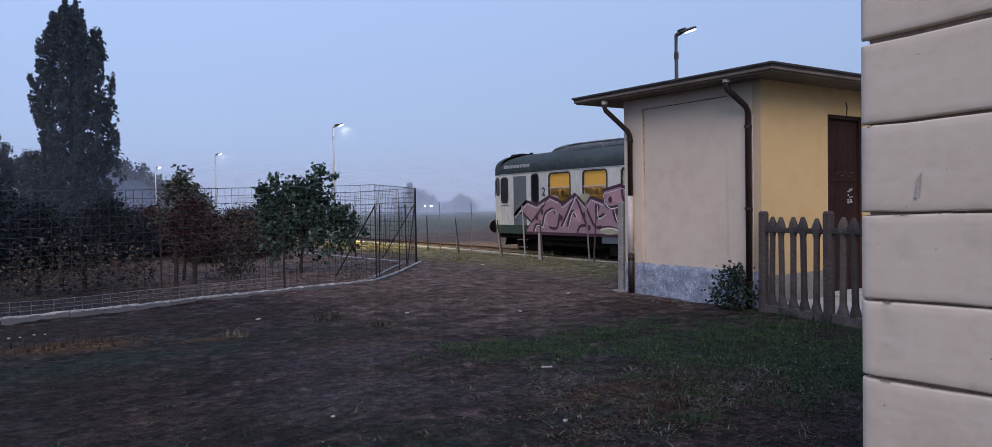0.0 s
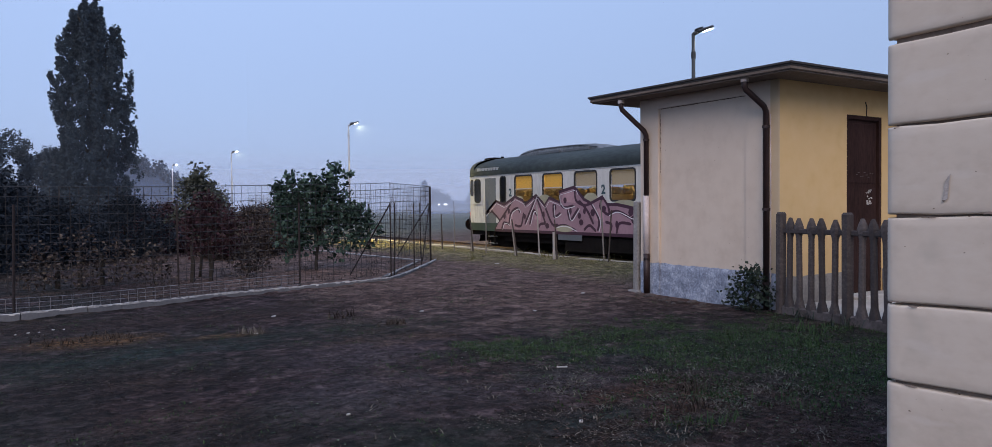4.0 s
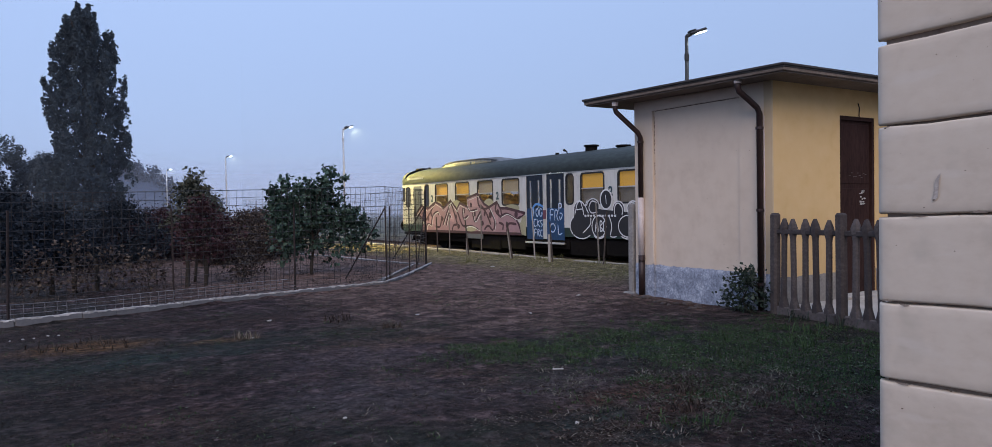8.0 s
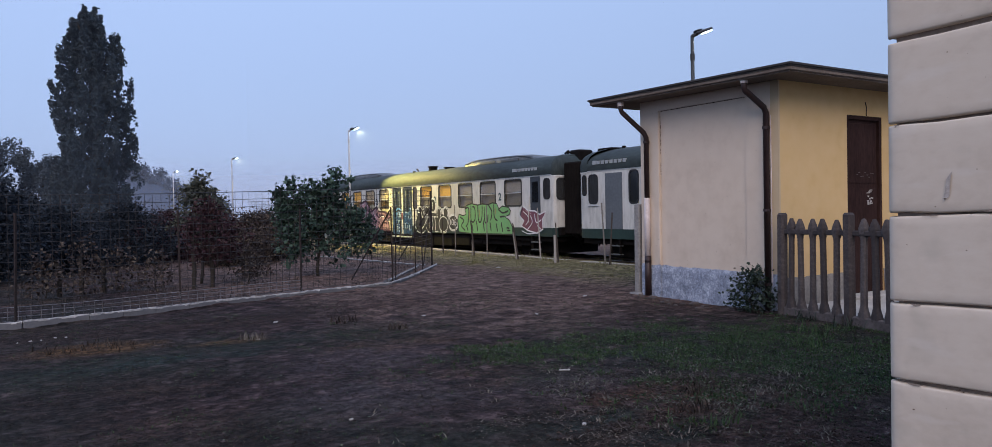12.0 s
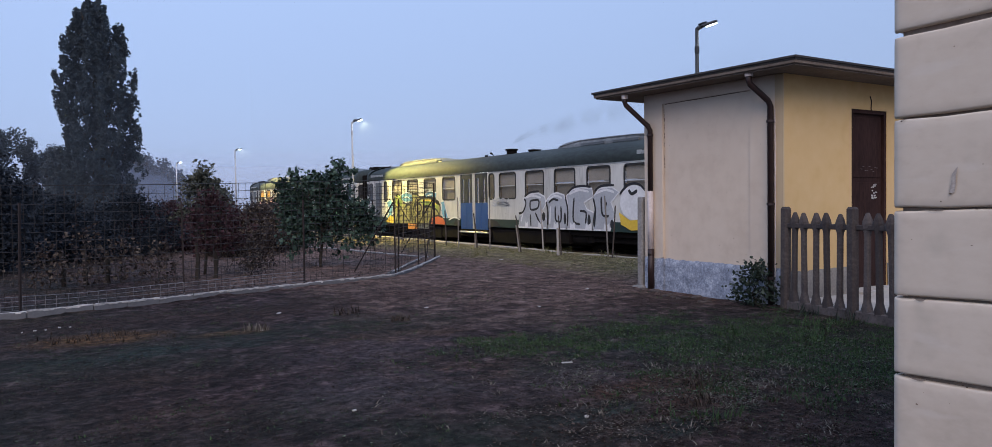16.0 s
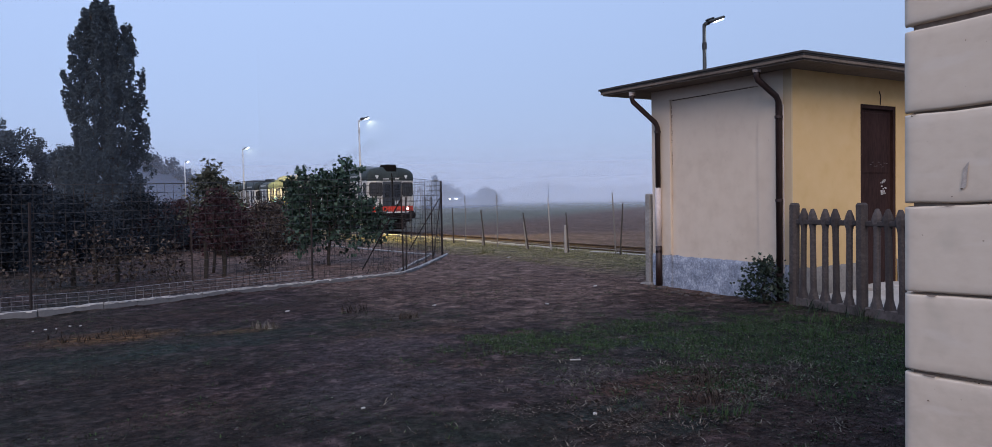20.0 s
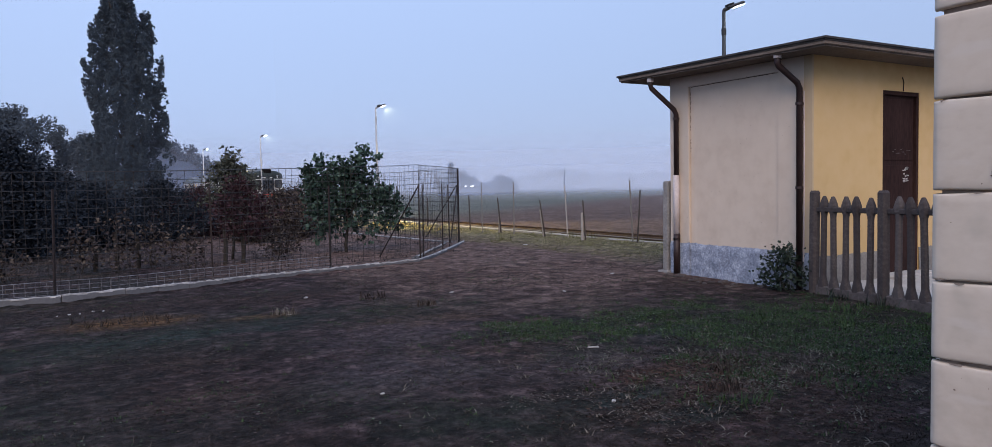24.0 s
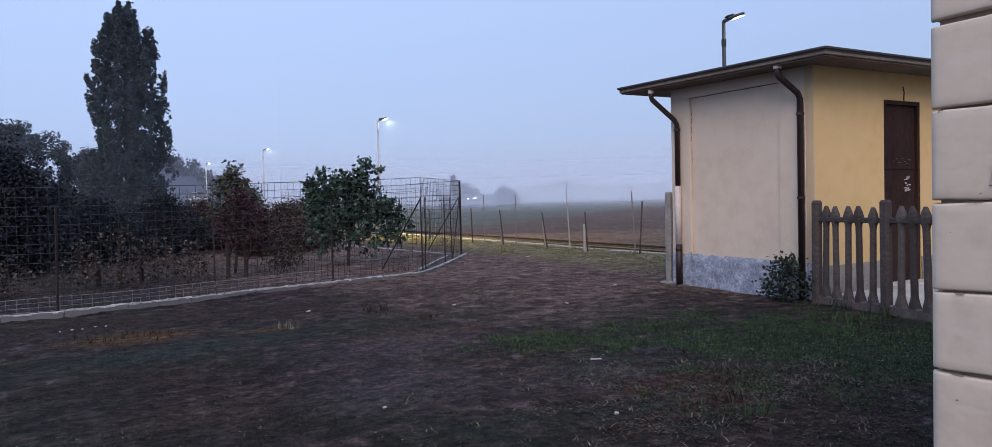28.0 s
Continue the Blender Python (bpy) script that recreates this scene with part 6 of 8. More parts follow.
for k, (c, w, h) in enumerate((((3.45, 1.86), 0.30, 0.16), ((5.0, 1.86), 0.36, 0.18), ((7.45, 1.86), 0.34, 0.20), ((9.0, 1.68), 0.5, 0.14), ((9.50, 0.95), 0.26, 0.22), ((6.1, 0.90), 0.45, 0.11))):
    ghost = G()
    patch(ghost, oval(c[0], c[1], w, h), layer(0.1 + 0.04 * k) if c[1] > 0.93 else layer(3.0))
    part("old_paint", ghost, SPRAY["ghost"], pink, "older olive spray paint")
part("outline", e, SPRAY["plum"], pink)
part("highlight", hl, SPRAY["white"], pink)
ROWS_A = [[(10.36, 1.66), (10.36, 1.38)], [(10.47, 1.52), (10.56, 1.66), (10.65, 1.52), (10.56, 1.38), (10.47, 1.52)], [(10.84, 1.62), (10.73, 1.64), (10.70, 1.46), (10.78, 1.38), (10.85, 1.50), (10.78, 1.50)],
          [(10.52, 1.27), (10.40, 1.28), (10.36, 1.14), (10.42, 1.04), (10.52, 1.08)], [(10.58, 1.28), (10.58, 1.04)], [(10.70, 1.26), (10.59, 1.15), (10.71, 1.03)], [(10.86, 1.25), (10.76, 1.24), (10.78, 1.15), (10.86, 1.10), (10.76, 1.02)],
          [(10.52, 0.94), (10.40, 0.94), (10.40, 0.70)], [(10.40, 0.83), (10.50, 0.83)], [(10.58, 0.70), (10.58, 0.93), (10.68, 0.90), (10.60, 0.82), (10.70, 0.70)], [(10.85, 0.92), (10.76, 0.90), (10.75, 0.74), (10.85, 0.70)]]
ROWS_B = [[(11.78, 1.55), (11.78, 1.80), (11.92, 1.78), (11.90, 1.68), (11.80, 1.66)], [(11.30, 1.25), (11.32, 1.60), (11.50, 1.60)], [(11.32, 1.44), (11.46, 1.44)], [(11.55, 1.25), (11.57, 1.58), (11.72, 1.55), (11.66, 1.40), (11.74, 1.24)], [(11.82, 1.50), (11.96, 1.45), (11.86, 1.28), (11.80, 1.40)],
          [(11.36, 1.15), (11.30, 0.95), (11.45, 0.86), (11.58, 1.0), (11.48, 1.14), (11.36, 1.12)], [(11.72, 1.10), (11.76, 0.80), (11.95, 0.84)]]
for rows_, k in ((ROWS_A, 0), (ROWS_B, 1)):
    back, fore = G(), G()
    for st in rows_:
        ribbon(back, curve(st, 4), 0.05, layer(0.2))
        ribbon(fore, curve(st, 4), 0.022, layer(1.0))
    if not k:
        ribbon(back, curve([(10.28, 1.2), (10.24, 1.55), (10.48, 1.80), (10.84, 1.74), (10.86, 1.68)], 5), 0.08, layer(0.3))
    door_tag = part("spray_tag", back, SPRAY["blue"], car_1, "white scrawl with a blue edge on the door")
    part("white_strokes", fore, SPRAY["white"], door_tag)
smear = G()
patch(smear, [(9.45, 0.78), (9.88, 0.70), (9.88, 1.42), (9.66, 1.36), (9.52, 1.10)], layer(0.05))
part("old_paint", smear, SPRAY["ghost"], car_1, "older olive spray paint beside the door")
part("red_panel", G().box(-HALF - 0.012, -HALF + 0.0, -11.06, -10.88, 1.3, 1.6, 0.004), SPRAY["maroon"], car_1)
BLOBS = [(12.94, 1.08, 0.56, 0.38), (12.84, 1.60, 0.26, 0.26), (13.50, 1.68, 0.28, 0.24), (13.78, 1.08, 0.34, 0.36), (14.42, 1.12, 0.30, 0.34), (14.67, 1.58, 0.24, 0.24), (15.06, 1.10, 0.44, 0.36), (15.28, 1.62, 0.22, 0.20), (15.91, 1.17, 0.41, 0.33)]
g_white, g_black, g_lines = G(), G(), G()
for k, (u, z, ru, rz) in enumerate(BLOBS):
    patch(g_white, oval(u, z, ru + 0.04, rz + 0.036), layer(0.5 + 0.03 * k))
    patch(g_black, oval(u, z, ru, rz), layer(1.4 + 0.05 * k))
for u, z, ru, rz in ((13.78, 1.08, 0.33, 0.34), (15.06, 1.10, 0.40, 0.32), (15.91, 1.17, 0.38, 0.30)):
    ring_ = oval(u, z, ru, rz)
    ribbon(g_lines, ring_ + ring_[:2], 0.035, layer(3), False)
patch(g_black, [(12.5, 0.80), (15.6, 0.80), (15.5, 1.45), (15.0, 1.52), (14.4, 1.56), (13.9, 1.60), (13.2, 1.72), (12.6, 1.66)], layer(1.38))
for st in ([(12.62, 1.45), (12.74, 1.78), (12.90, 1.86), (13.02, 1.60), (13.06, 1.42)], [(12.70, 1.60), (12.98, 1.62)], [(13.70, 1.80), (13.46, 1.86), (13.32, 1.66), (13.44, 1.50), (13.72, 1.52)], [(13.30, 1.48), (13.16, 1.70), (13.24, 1.90)],
           [(13.60, 0.90), (13.68, 1.26), (13.76, 0.92)], [(13.62, 1.04), (13.74, 1.04)], [(13.84, 0.92), (13.84, 1.24), (13.94, 1.18), (13.84, 1.08), (13.96, 0.98), (13.84, 0.92)], [(14.06, 1.24), (14.00, 1.20), (14.00, 0.94), (14.08, 0.94)],
           [(14.30, 0.82), (14.36, 1.12), (14.26, 1.38)], [(14.50, 1.44), (14.52, 1.70), (14.68, 1.78), (14.84, 1.62), (14.82, 1.42)], [(15.08, 1.46), (15.14, 1.74), (15.32, 1.78), (15.48, 1.60), (15.42, 1.42)],
           [(15.68, 1.06), (15.70, 1.30)], [(15.80, 1.12), (15.82, 1.28), (15.93, 1.28), (15.93, 1.10), (15.80, 1.10)], [(16.14, 1.28), (16.03, 1.28), (16.03, 1.08), (16.15, 1.08), (16.15, 1.18), (16.09, 1.18)], [(13.0, 0.86), (13.36, 1.12), (13.40, 1.36)]):
    ribbon(g_lines, curve(st, 5), 0.036, layer(3.2))
for k in range(11):
    ribbon(g_lines, [(13.10 + 0.137 * k, 1.40 + 0.015 * (k % 2)), (13.19 + 0.137 * k, 1.41)], 0.06, layer(3.4), False)
black_word = part("spray_lettering", g_black, SPRAY["black"], car_1, "swollen black graffiti with white outlines")
part("outline", g_white, SPRAY["white"], black_word)
part("highlight", g_lines, SPRAY["white"], black_word)
top_dot = G()
patch(top_dot, [(14.13 + 0.24 * math.cos(a), 1.90 + 0.27 * math.sin(a)) for a in [i * 0.45 for i in range(14)]], PAINT_X - 0.010)
dot = part("spray_dot", top_dot, SPRAY["black"], car_1, "black sprayed oval with a white mark")
mark = G()
ribbon(mark, [(14.11, 2.04), (14.14, 1.76)], 0.06, PAINT_X - 0.012)
ribbon(mark, [(14.13 + 0.26 * math.cos(a), 1.90 + 0.30 * math.sin(a)) for a in [i * 0.35 for i in range(19)]], 0.05, PAINT_X - 0.012)
part("white_mark", mark, SPRAY["white"], dot)
DRIPS = [[(u, z), (u + 0.08, 0.84)] for u, z in ((17.05, 1.0), (17.45, 1.1), (17.8, 1.25), (18.3, 1.3), (18.8, 1.2), (19.25, 1.15), (19.6, 1.2))]
piece(car_1, [[(16.35, 0.79), (16.31, 1.31), (16.41, 1.52), (16.75, 1.45), (16.98, 1.50), (16.90, 1.74), (17.05, 1.86), (17.43, 1.93), (17.91, 1.86), (18.25, 1.90), (18.68, 1.87), (19.0, 1.93), (19.3, 1.90), (19.46, 1.70), (19.69, 1.80), (20.1, 1.75), (20.24, 1.62), (20.16, 1.48), (19.85, 1.40), (20.16, 1.27), (20.35, 1.02), (20.32, 0.76), (17.39, 0.74)]],
      "green", "black", 0.05,
      [[(16.5, 1.4), (16.8, 1.25), (16.6, 1.05), (16.9, 0.85)], [(16.9, 1.72), (17.2, 1.75), (17.15, 1.2), (16.95, 1.0)], [(17.4, 1.9), (17.38, 1.3), (17.55, 1.2), (17.7, 1.35), (17.68, 1.75), (17.5, 1.8)], [(17.92, 1.85), (17.95, 1.3), (18.1, 1.2), (18.22, 1.4), (18.25, 1.85)],
       [(18.4, 1.8), (18.42, 1.25), (18.6, 1.2), (18.68, 1.5)], [(18.7, 1.85), (18.95, 1.6), (18.85, 1.25)], [(19.1, 1.9), (19.12, 1.4), (19.35, 1.25)], [(19.4, 1.7), (19.7, 1.55), (20.1, 1.62)], [(19.5, 1.4), (19.85, 1.42)], [(19.95, 1.0), (20.15, 0.98)], [(19.98, 0.9), (20.2, 0.9)]] + DRIPS,
      [[(17.28, 1.7), (17.26, 1.3)], [(18.02, 1.7), (18.06, 1.4)], [(19.2, 1.75), (19.22, 1.5)]], "lime", "solid green graffiti with thin black outlines", 0.06, 0.065)
piece(car_1, [[(20.83, 1.44), (21.03, 1.78), (21.35, 1.62), (21.77, 1.60), (22.05, 1.48), (22.42, 1.58), (22.22, 1.32), (22.23, 0.97), (21.87, 0.83), (21.32, 0.92), (20.94, 1.07), (21.1, 1.25)]],
      "maroon", "white", 0.05, [[(21.05, 1.6), (21.4, 1.35), (21.2, 1.1)], [(21.3, 0.95), (21.6, 1.2), (21.5, 1.45)], [(21.75, 1.5), (21.85, 1.2), (22.15, 1.3)], [(20.95, 0.9), (21.4, 0.8), (22.0, 0.86)], [(21.9, 1.1), (22.15, 0.95)]],
      [[(21.2, 1.62), (21.55, 1.5)]], "rose", "small jagged maroon graffiti with white edges", 0.04, 0.035)
# second car: olive piece with orange and blue, pale scribbles, silver letters, a yellow and white patch
OLIVE = [(2.43, 0.69), (2.8, 1.0), (3.33, 1.14), (3.29, 1.54), (3.48, 1.92), (3.82, 2.12), (4.26, 2.01), (4.41, 1.72), (4.83, 1.64), (5.35, 1.74), (5.42, 2.09), (5.82, 2.08), (6.26, 1.95), (6.88, 1.99), (7.48, 1.91), (8.0, 1.73), (8.17, 1.45), (8.07, 1.12), (8.4, 0.77)]
FOLDS = [[(5.41, 0.77), (5.49, 1.33), (5.86, 1.71), (6.5, 1.9), (7.34, 1.88), (8.13, 1.61)], [(3.59, 0.76), (3.78, 1.14), (4.17, 1.38), (4.54, 1.15), (5.11, 0.79)], [(4.55, 1.41), (4.83, 1.59), (5.19, 1.56), (5.28, 1.25), (5.16, 0.89)], [(6.41, 0.81), (6.47, 1.28), (6.82, 1.5), (6.94, 1.16), (6.88, 0.82)], [(6.48, 1.53), (7.1, 1.52), (7.77, 1.38), (8.03, 1.16)], [(7.07, 0.77), (7.4, 1.02), (7.89, 1.12), (8.37, 1.05)], [(3.33, 1.14), (3.51, 1.46), (3.96, 1.57), (4.28, 1.38)], [(5.72, 0.8), (5.83, 1.1), (6.23, 1.2)], [(2.57, 1.13), (2.91, 0.86), (3.49, 1.0)], [(5.3, 1.71), (5.27, 0.89)], [(7.38, 1.83), (7.83, 1.66), (8.17, 1.59)], [(5.92, 1.96), (5.71, 1.71), (5.54, 1.4)], [(2.84, 1.9), (3.18, 1.62), (3.33, 1.25)]]
EYE = [[(6.36, 1.45), (6.31, 1.35), (6.17, 1.28), (5.99, 1.27), (5.83, 1.31), (5.73, 1.4), (5.74, 1.51), (5.84, 1.6), (6.0, 1.64), (6.18, 1.62), (6.31, 1.56), (6.36, 1.46)]]
olive = piece(car_2, [OLIVE], "lime", "black", 0.06, FOLDS + EYE, [[(3.59, 2.0), (3.86, 1.81), (3.74, 1.54)], [(6.45, 1.77), (7.11, 1.79), (7.82, 1.61)], [(5.87, 0.9), (5.98, 1.15)]], "yellow", "olive graffiti with thin black outlines", 0.06, 0.08)
for pts in [[(3.48, 2.0), (3.88, 2.12), (4.26, 1.98), (4.24, 1.56), (3.62, 1.49)], [(6.2, 1.8), (7.02, 1.84), (7.87, 1.69), (8.03, 1.33), (7.32, 1.47), (6.53, 1.55)]]:
    og = G()
    patch(og, pts, layer(1.5))
    part("light_shade", og, SPRAY["leaf"], olive)
for pts in [[(4.2, 2.06), (4.75, 2.16), (5.37, 2.07), (5.41, 1.79), (4.73, 1.74), (4.25, 1.85)], [(6.74, 2.09), (7.21, 2.18), (7.84, 2.09), (7.75, 1.9), (7.21, 1.98), (6.83, 1.94)], [(2.6, 1.74), (3.07, 1.84), (3.23, 1.52), (3.03, 1.03), (2.56, 0.97), (2.76, 1.35)], [(8.22, 1.68), (8.52, 1.73), (8.64, 1.4), (8.83, 1.03), (8.41, 1.07), (8.25, 1.35)]]:
    og = G()
    patch(og, pts, layer(4.0))
    part("blue_shade", og, SPRAY["cyan"], olive)
for pts, colour in (([(7.16, 0.75), (7.4, 1.02), (7.94, 1.09), (8.41, 1.0), (8.66, 0.75)], "rust"), ([(2.43, 0.8), (2.92, 1.11), (3.37, 0.95), (3.25, 0.71)], "yellow"), ([(4.95, 0.73), (5.87, 0.72), (5.86, 0.5), (4.94, 0.48)], "orange")):
    og = G()
    patch(og, pts, layer(4.2))
    part("colour_patch", og, SPRAY[colour], olive)
for st in [[(4.15, 2.04), (4.75, 2.18), (5.42, 2.09)], [(4.41, 1.9), (4.84, 1.97), (5.2, 1.87)], [(6.7, 2.07), (7.21, 2.2), (7.89, 2.09)], [(2.53, 1.68), (2.81, 1.3), (2.5, 0.97)], [(8.52, 1.73), (8.68, 1.4), (8.88, 1.03)], [(8.91, 0.94), (9.41, 1.06), (9.88, 0.97)], [(8.26, 1.63), (8.3, 1.35)], [(6.93, 1.99), (7.39, 2.05)]]:
    og = G()
    ribbon(og, curve(st, 5), 0.05, layer(4.8))
    part("pale_edge", og, SPRAY["white"], olive)
smear = G()
patch(smear, [(9.3, 0.77), (9.88, 0.70), (9.88, 1.02), (9.5, 0.96)], layer(0.05))
patch(smear, [(12.07, 0.70), (13.0, 0.77), (12.7, 0.95), (12.07, 1.05)], layer(0.05))
part("old_paint", smear, SPRAY["black"], car_2, "dark smear beside the doors")
tag(car_2, 12.4, 1.45, 1.2, 0.35, 37, "silver")
SILVER = [[(14.20, 0.76), (14.28, 1.18), (14.45, 1.22), (14.62, 1.55), (14.55, 1.80), (14.90, 1.93), (15.45, 1.96), (15.82, 1.84), (15.90, 1.58), (15.62, 1.32), (15.95, 1.02), (16.02, 0.76)],
          [(15.92, 0.76), (15.98, 1.40), (15.92, 1.70), (16.20, 1.90), (16.52, 1.96), (16.90, 1.88), (17.08, 1.55), (17.05, 0.76)],
          [(17.02, 0.76), (17.12, 1.45), (17.05, 1.85), (17.35, 2.04), (17.80, 2.10), (18.35, 2.06), (18.42, 1.80), (17.95, 1.62), (18.10, 1.40), (18.45, 1.30), (18.40, 0.76)],
          [(18.35, 0.76), (18.48, 1.35), (18.40, 1.78), (18.72, 2.06), (19.30, 2.08), (19.62, 1.92), (19.25, 1.62), (19.45, 1.25), (19.20, 0.76)]]
silver = piece(car_2, SILVER, "silver", "white", 0.055, [], [[(14.62, 1.80), (15.1, 1.88), (15.6, 1.80)], [(16.05, 1.72), (16.4, 1.86), (16.8, 1.78)], [(17.2, 1.90), (17.7, 2.02), (18.2, 1.96)], [(18.55, 1.90), (19.0, 2.0), (19.4, 1.92)], [(14.35, 0.95), (14.5, 1.3)], [(16.1, 0.9), (16.15, 1.5)]], "white", "pale silver graffiti letters with white tops and dark lines", 0.07)
sh = G()
for k, st in enumerate(([(14.22, 1.25), (14.50, 1.32), (14.68, 1.62), (14.58, 1.78)], [(14.95, 1.70), (15.45, 1.72), (15.40, 1.45), (14.98, 1.40), (14.95, 1.70)], [(14.95, 1.22), (14.98, 0.80)], [(15.25, 1.28), (15.60, 0.82)], [(16.05, 1.62), (16.30, 1.74), (16.60, 1.70)], [(16.42, 1.50), (16.45, 1.05), (16.72, 1.02), (16.74, 1.50)],
                        [(16.98, 1.80), (17.1, 1.40), (17.08, 0.85)], [(17.45, 1.78), (17.40, 1.05), (17.75, 0.92)], [(17.75, 1.35), (18.05, 1.30), (18.02, 0.95)], [(18.42, 1.75), (18.52, 1.35), (18.45, 0.85)], [(18.80, 1.80), (18.85, 1.25), (19.15, 1.20)], [(19.05, 1.62), (18.98, 1.45)], [(15.92, 1.66), (16.0, 1.30), (15.98, 0.85)], [(17.1, 1.92), (17.4, 2.10), (17.9, 2.15), (18.3, 2.10)], [(18.5, 1.98), (18.8, 2.12), (19.4, 2.14)], [(14.6, 1.86), (15.0, 2.0), (15.5, 2.02)])):
    ribbon(sh, curve(st, 5), 0.075, layer(3.6 + 0.03 * k))
for k, (u, z, a, b) in enumerate(((15.75, 1.15, 0.10, 0.16), (16.95, 1.10, 0.07, 0.2), (18.20, 1.05, 0.08, 0.2), (19.3, 0.95, 0.09, 0.14))):
    patch(sh, oval(u, z, a, b, 10), layer(4.1))
part("dark_line", sh, SPRAY["black"], silver)
smear = G()
for u, w in ((14.6, 0.2), (15.4, 0.35), (16.3, 0.3), (17.2, 0.3), (18.0, 0.35), (18.9, 0.3)):
    patch(smear, [(u, 0.74), (u + w, 0.74), (u + w * 0.9, 0.98), (u + w * 0.4, 0.90), (u + 0.05, 1.0)], layer(4.2))
part("pale_smears", smear, SPRAY["white"], silver)
yg, wg, bg = G(), G(), G()
patch(wg, oval(20.28, 1.60, 0.62, 0.52), PAINT_X - 0.010)
patch(yg, [(19.62, 1.32), (19.70, 0.95), (20.15, 0.78), (20.75, 0.83), (20.98, 1.25), (20.62, 1.12), (20.1, 1.08)], PAINT_X - 0.012)
ribbon(bg, curve([(19.66, 1.85), (20.0, 2.12), (20.5, 2.13), (20.92, 1.80)], 5), 0.07, PAINT_X - 0.014)
ribbon(bg, curve([(20.05, 1.98), (20.2, 1.86), (20.42, 1.96)], 5), 0.10, PAINT_X - 0.014)
blob = part("spray_patch", wg, SPRAY["white"], car_2, "white and yellow sprayed shapes")
part("yellow_shape", yg, SPRAY["yellow"], blob)
part("dark_marks", bg, SPRAY["black"], blob)
for k in range(3):
    st = G()
    ribbon(st, curve([(20.65, 1.75 - 0.27 * k), (20.95, 1.82 - 0.27 * k), (21.15, 1.66 - 0.27 * k), (20.75, 1.60 - 0.27 * k)], 5), 0.07, layer(4))
    part("feather_stroke", st, SPRAY["white"], blob)
tag(car_2, 21.5, 1.3, 0.55, 0.5, 44, "silver")


# thin exhaust smoke that trails back from the rear car's stack: one ragged sheet, u along it and v across it
def smoke_sheet():
    rows = []
    for k in range(40):
        t = k / 39
        w = 0.10 + 0.95 * t ** 0.8
        zc = 3.72 + 1.55 * t ** 0.6 + 0.10 * math.sin(9 * t + 1)
        rows.append([(-0.35 + 0.25 * math.sin(5 * t), -(12.2 + 15.5 * t ** 1.15), zc + w * (2 * v / 8 - 1)) for v in range(9)])
    me = mesh_of(G().grid(rows), "smoke_sheet", M_SMOKE, True)
    uv = me.uv_layers.new(name="UVMap")
    for loop in me.loops:
        i = loop.vertex_index
        uv.data[loop.index].uv = ((i // 9) / 39, (i % 9) / 8)
    return me


smoke = new("exhaust_smoke", smoke_sheet())
smoke.matrix_basis = pose(TX, 0, RAIL_Z)
smoke.visible_shadow = False
tagged(smoke, "thin grey exhaust smoke trailing over the train", "smoke", kind="stuff")


# ---- plants ----
def leaf(g, p, d, size, q, fold=0.25):
    """One folded leaf of four triangles at p, pointing along d."""
    d = Vector(d).normalized()
    a = d.cross(Vector((q.uniform(-1, 1), q.uniform(-1, 1), q.uniform(-1, 1)))).normalized()
    c = d.cross(a)
    p = Vector(p)
    w = size * 0.42
    o = len(g.v)
    mid = p + d * size * 0.5
    g.v += [tuple(p), tuple(mid + a * w + c * fold * w), tuple(p + d * size - c * 0.1 * size), tuple(mid - a * w + c * fold * w)]
    g.f += [(o, o + 1, o + 2), (o, o + 2, o + 3)]


def crown(shape, n, size, seed, droop=0.2, clump=26, spread=0.28, tall=0.9):
    """Leaves gathered in clumps; shape(q) gives a clump's middle, and its outward direction."""
    g, q = G(), rnd(seed)
    k = 0
    while k < n:
        c, outw = shape(q)
        s = spread * q.uniform(0.6, 1.35)
        for _ in range(clump):
            p = [c[i] + max(-1.6, min(1.6, q.gauss(0, 1))) * s * (tall if i == 2 else 1) for i in range(3)]
            d = Vector(outw) * 0.6 + Vector((q.uniform(-1, 1), q.uniform(-1, 1), q.uniform(-1, 0.7) - droop))
            leaf(g, p, d, size * q.uniform(0.65, 1.3), q)
            k += 1
    return g


def limbs(base, h, r, n, reach, seed, z0=0.35, rise=0.8):
    """A tapered trunk and its limbs."""
    g, q = G(), rnd(seed)
    pts = [(base[0] + 0.03 * math.sin(i * 1.3 + seed), base[1] + 0.03 * math.cos(i * 1.7 + seed), h * i / 6 - 0.1) for i in range(7)]
    g.tube(pts, [r * (1 - 0.13 * i) for i in range(7)], 8)
    for k in range(n):
        t = z0 + (0.92 - z0) * k / max(1, n - 1)
        w = k * 2.4 + q.uniform(-0.4, 0.4)
        s = Vector((base[0], base[1], h * t))
        l = reach * q.uniform(0.6, 1.0) * (1.15 - 0.5 * t)
        m = s + Vector((math.cos(w) * l * 0.5, math.sin(w) * l * 0.5, l * rise * 0.35))
        e = s + Vector((math.cos(w) * l, math.sin(w) * l, l * rise))
        g.tube([s, m, e], [r * 0.45, r * 0.3, r * 0.1], 5)
    return g


def tree(name, x, y, h, r, n, reach, leaf_mat, shape, count, size, seed, label, category, z0=0.35, rise=0.8, **kw):
    t = thing(name, pose(x, y, 0), label, category)
    part("trunk", limbs((0, 0), h, r, n, reach, seed, z0, rise), M_BARK, t, smooth=True)
    part("crown", crown(shape, count, size, seed + 1, **kw), leaf_mat, t)
    return t


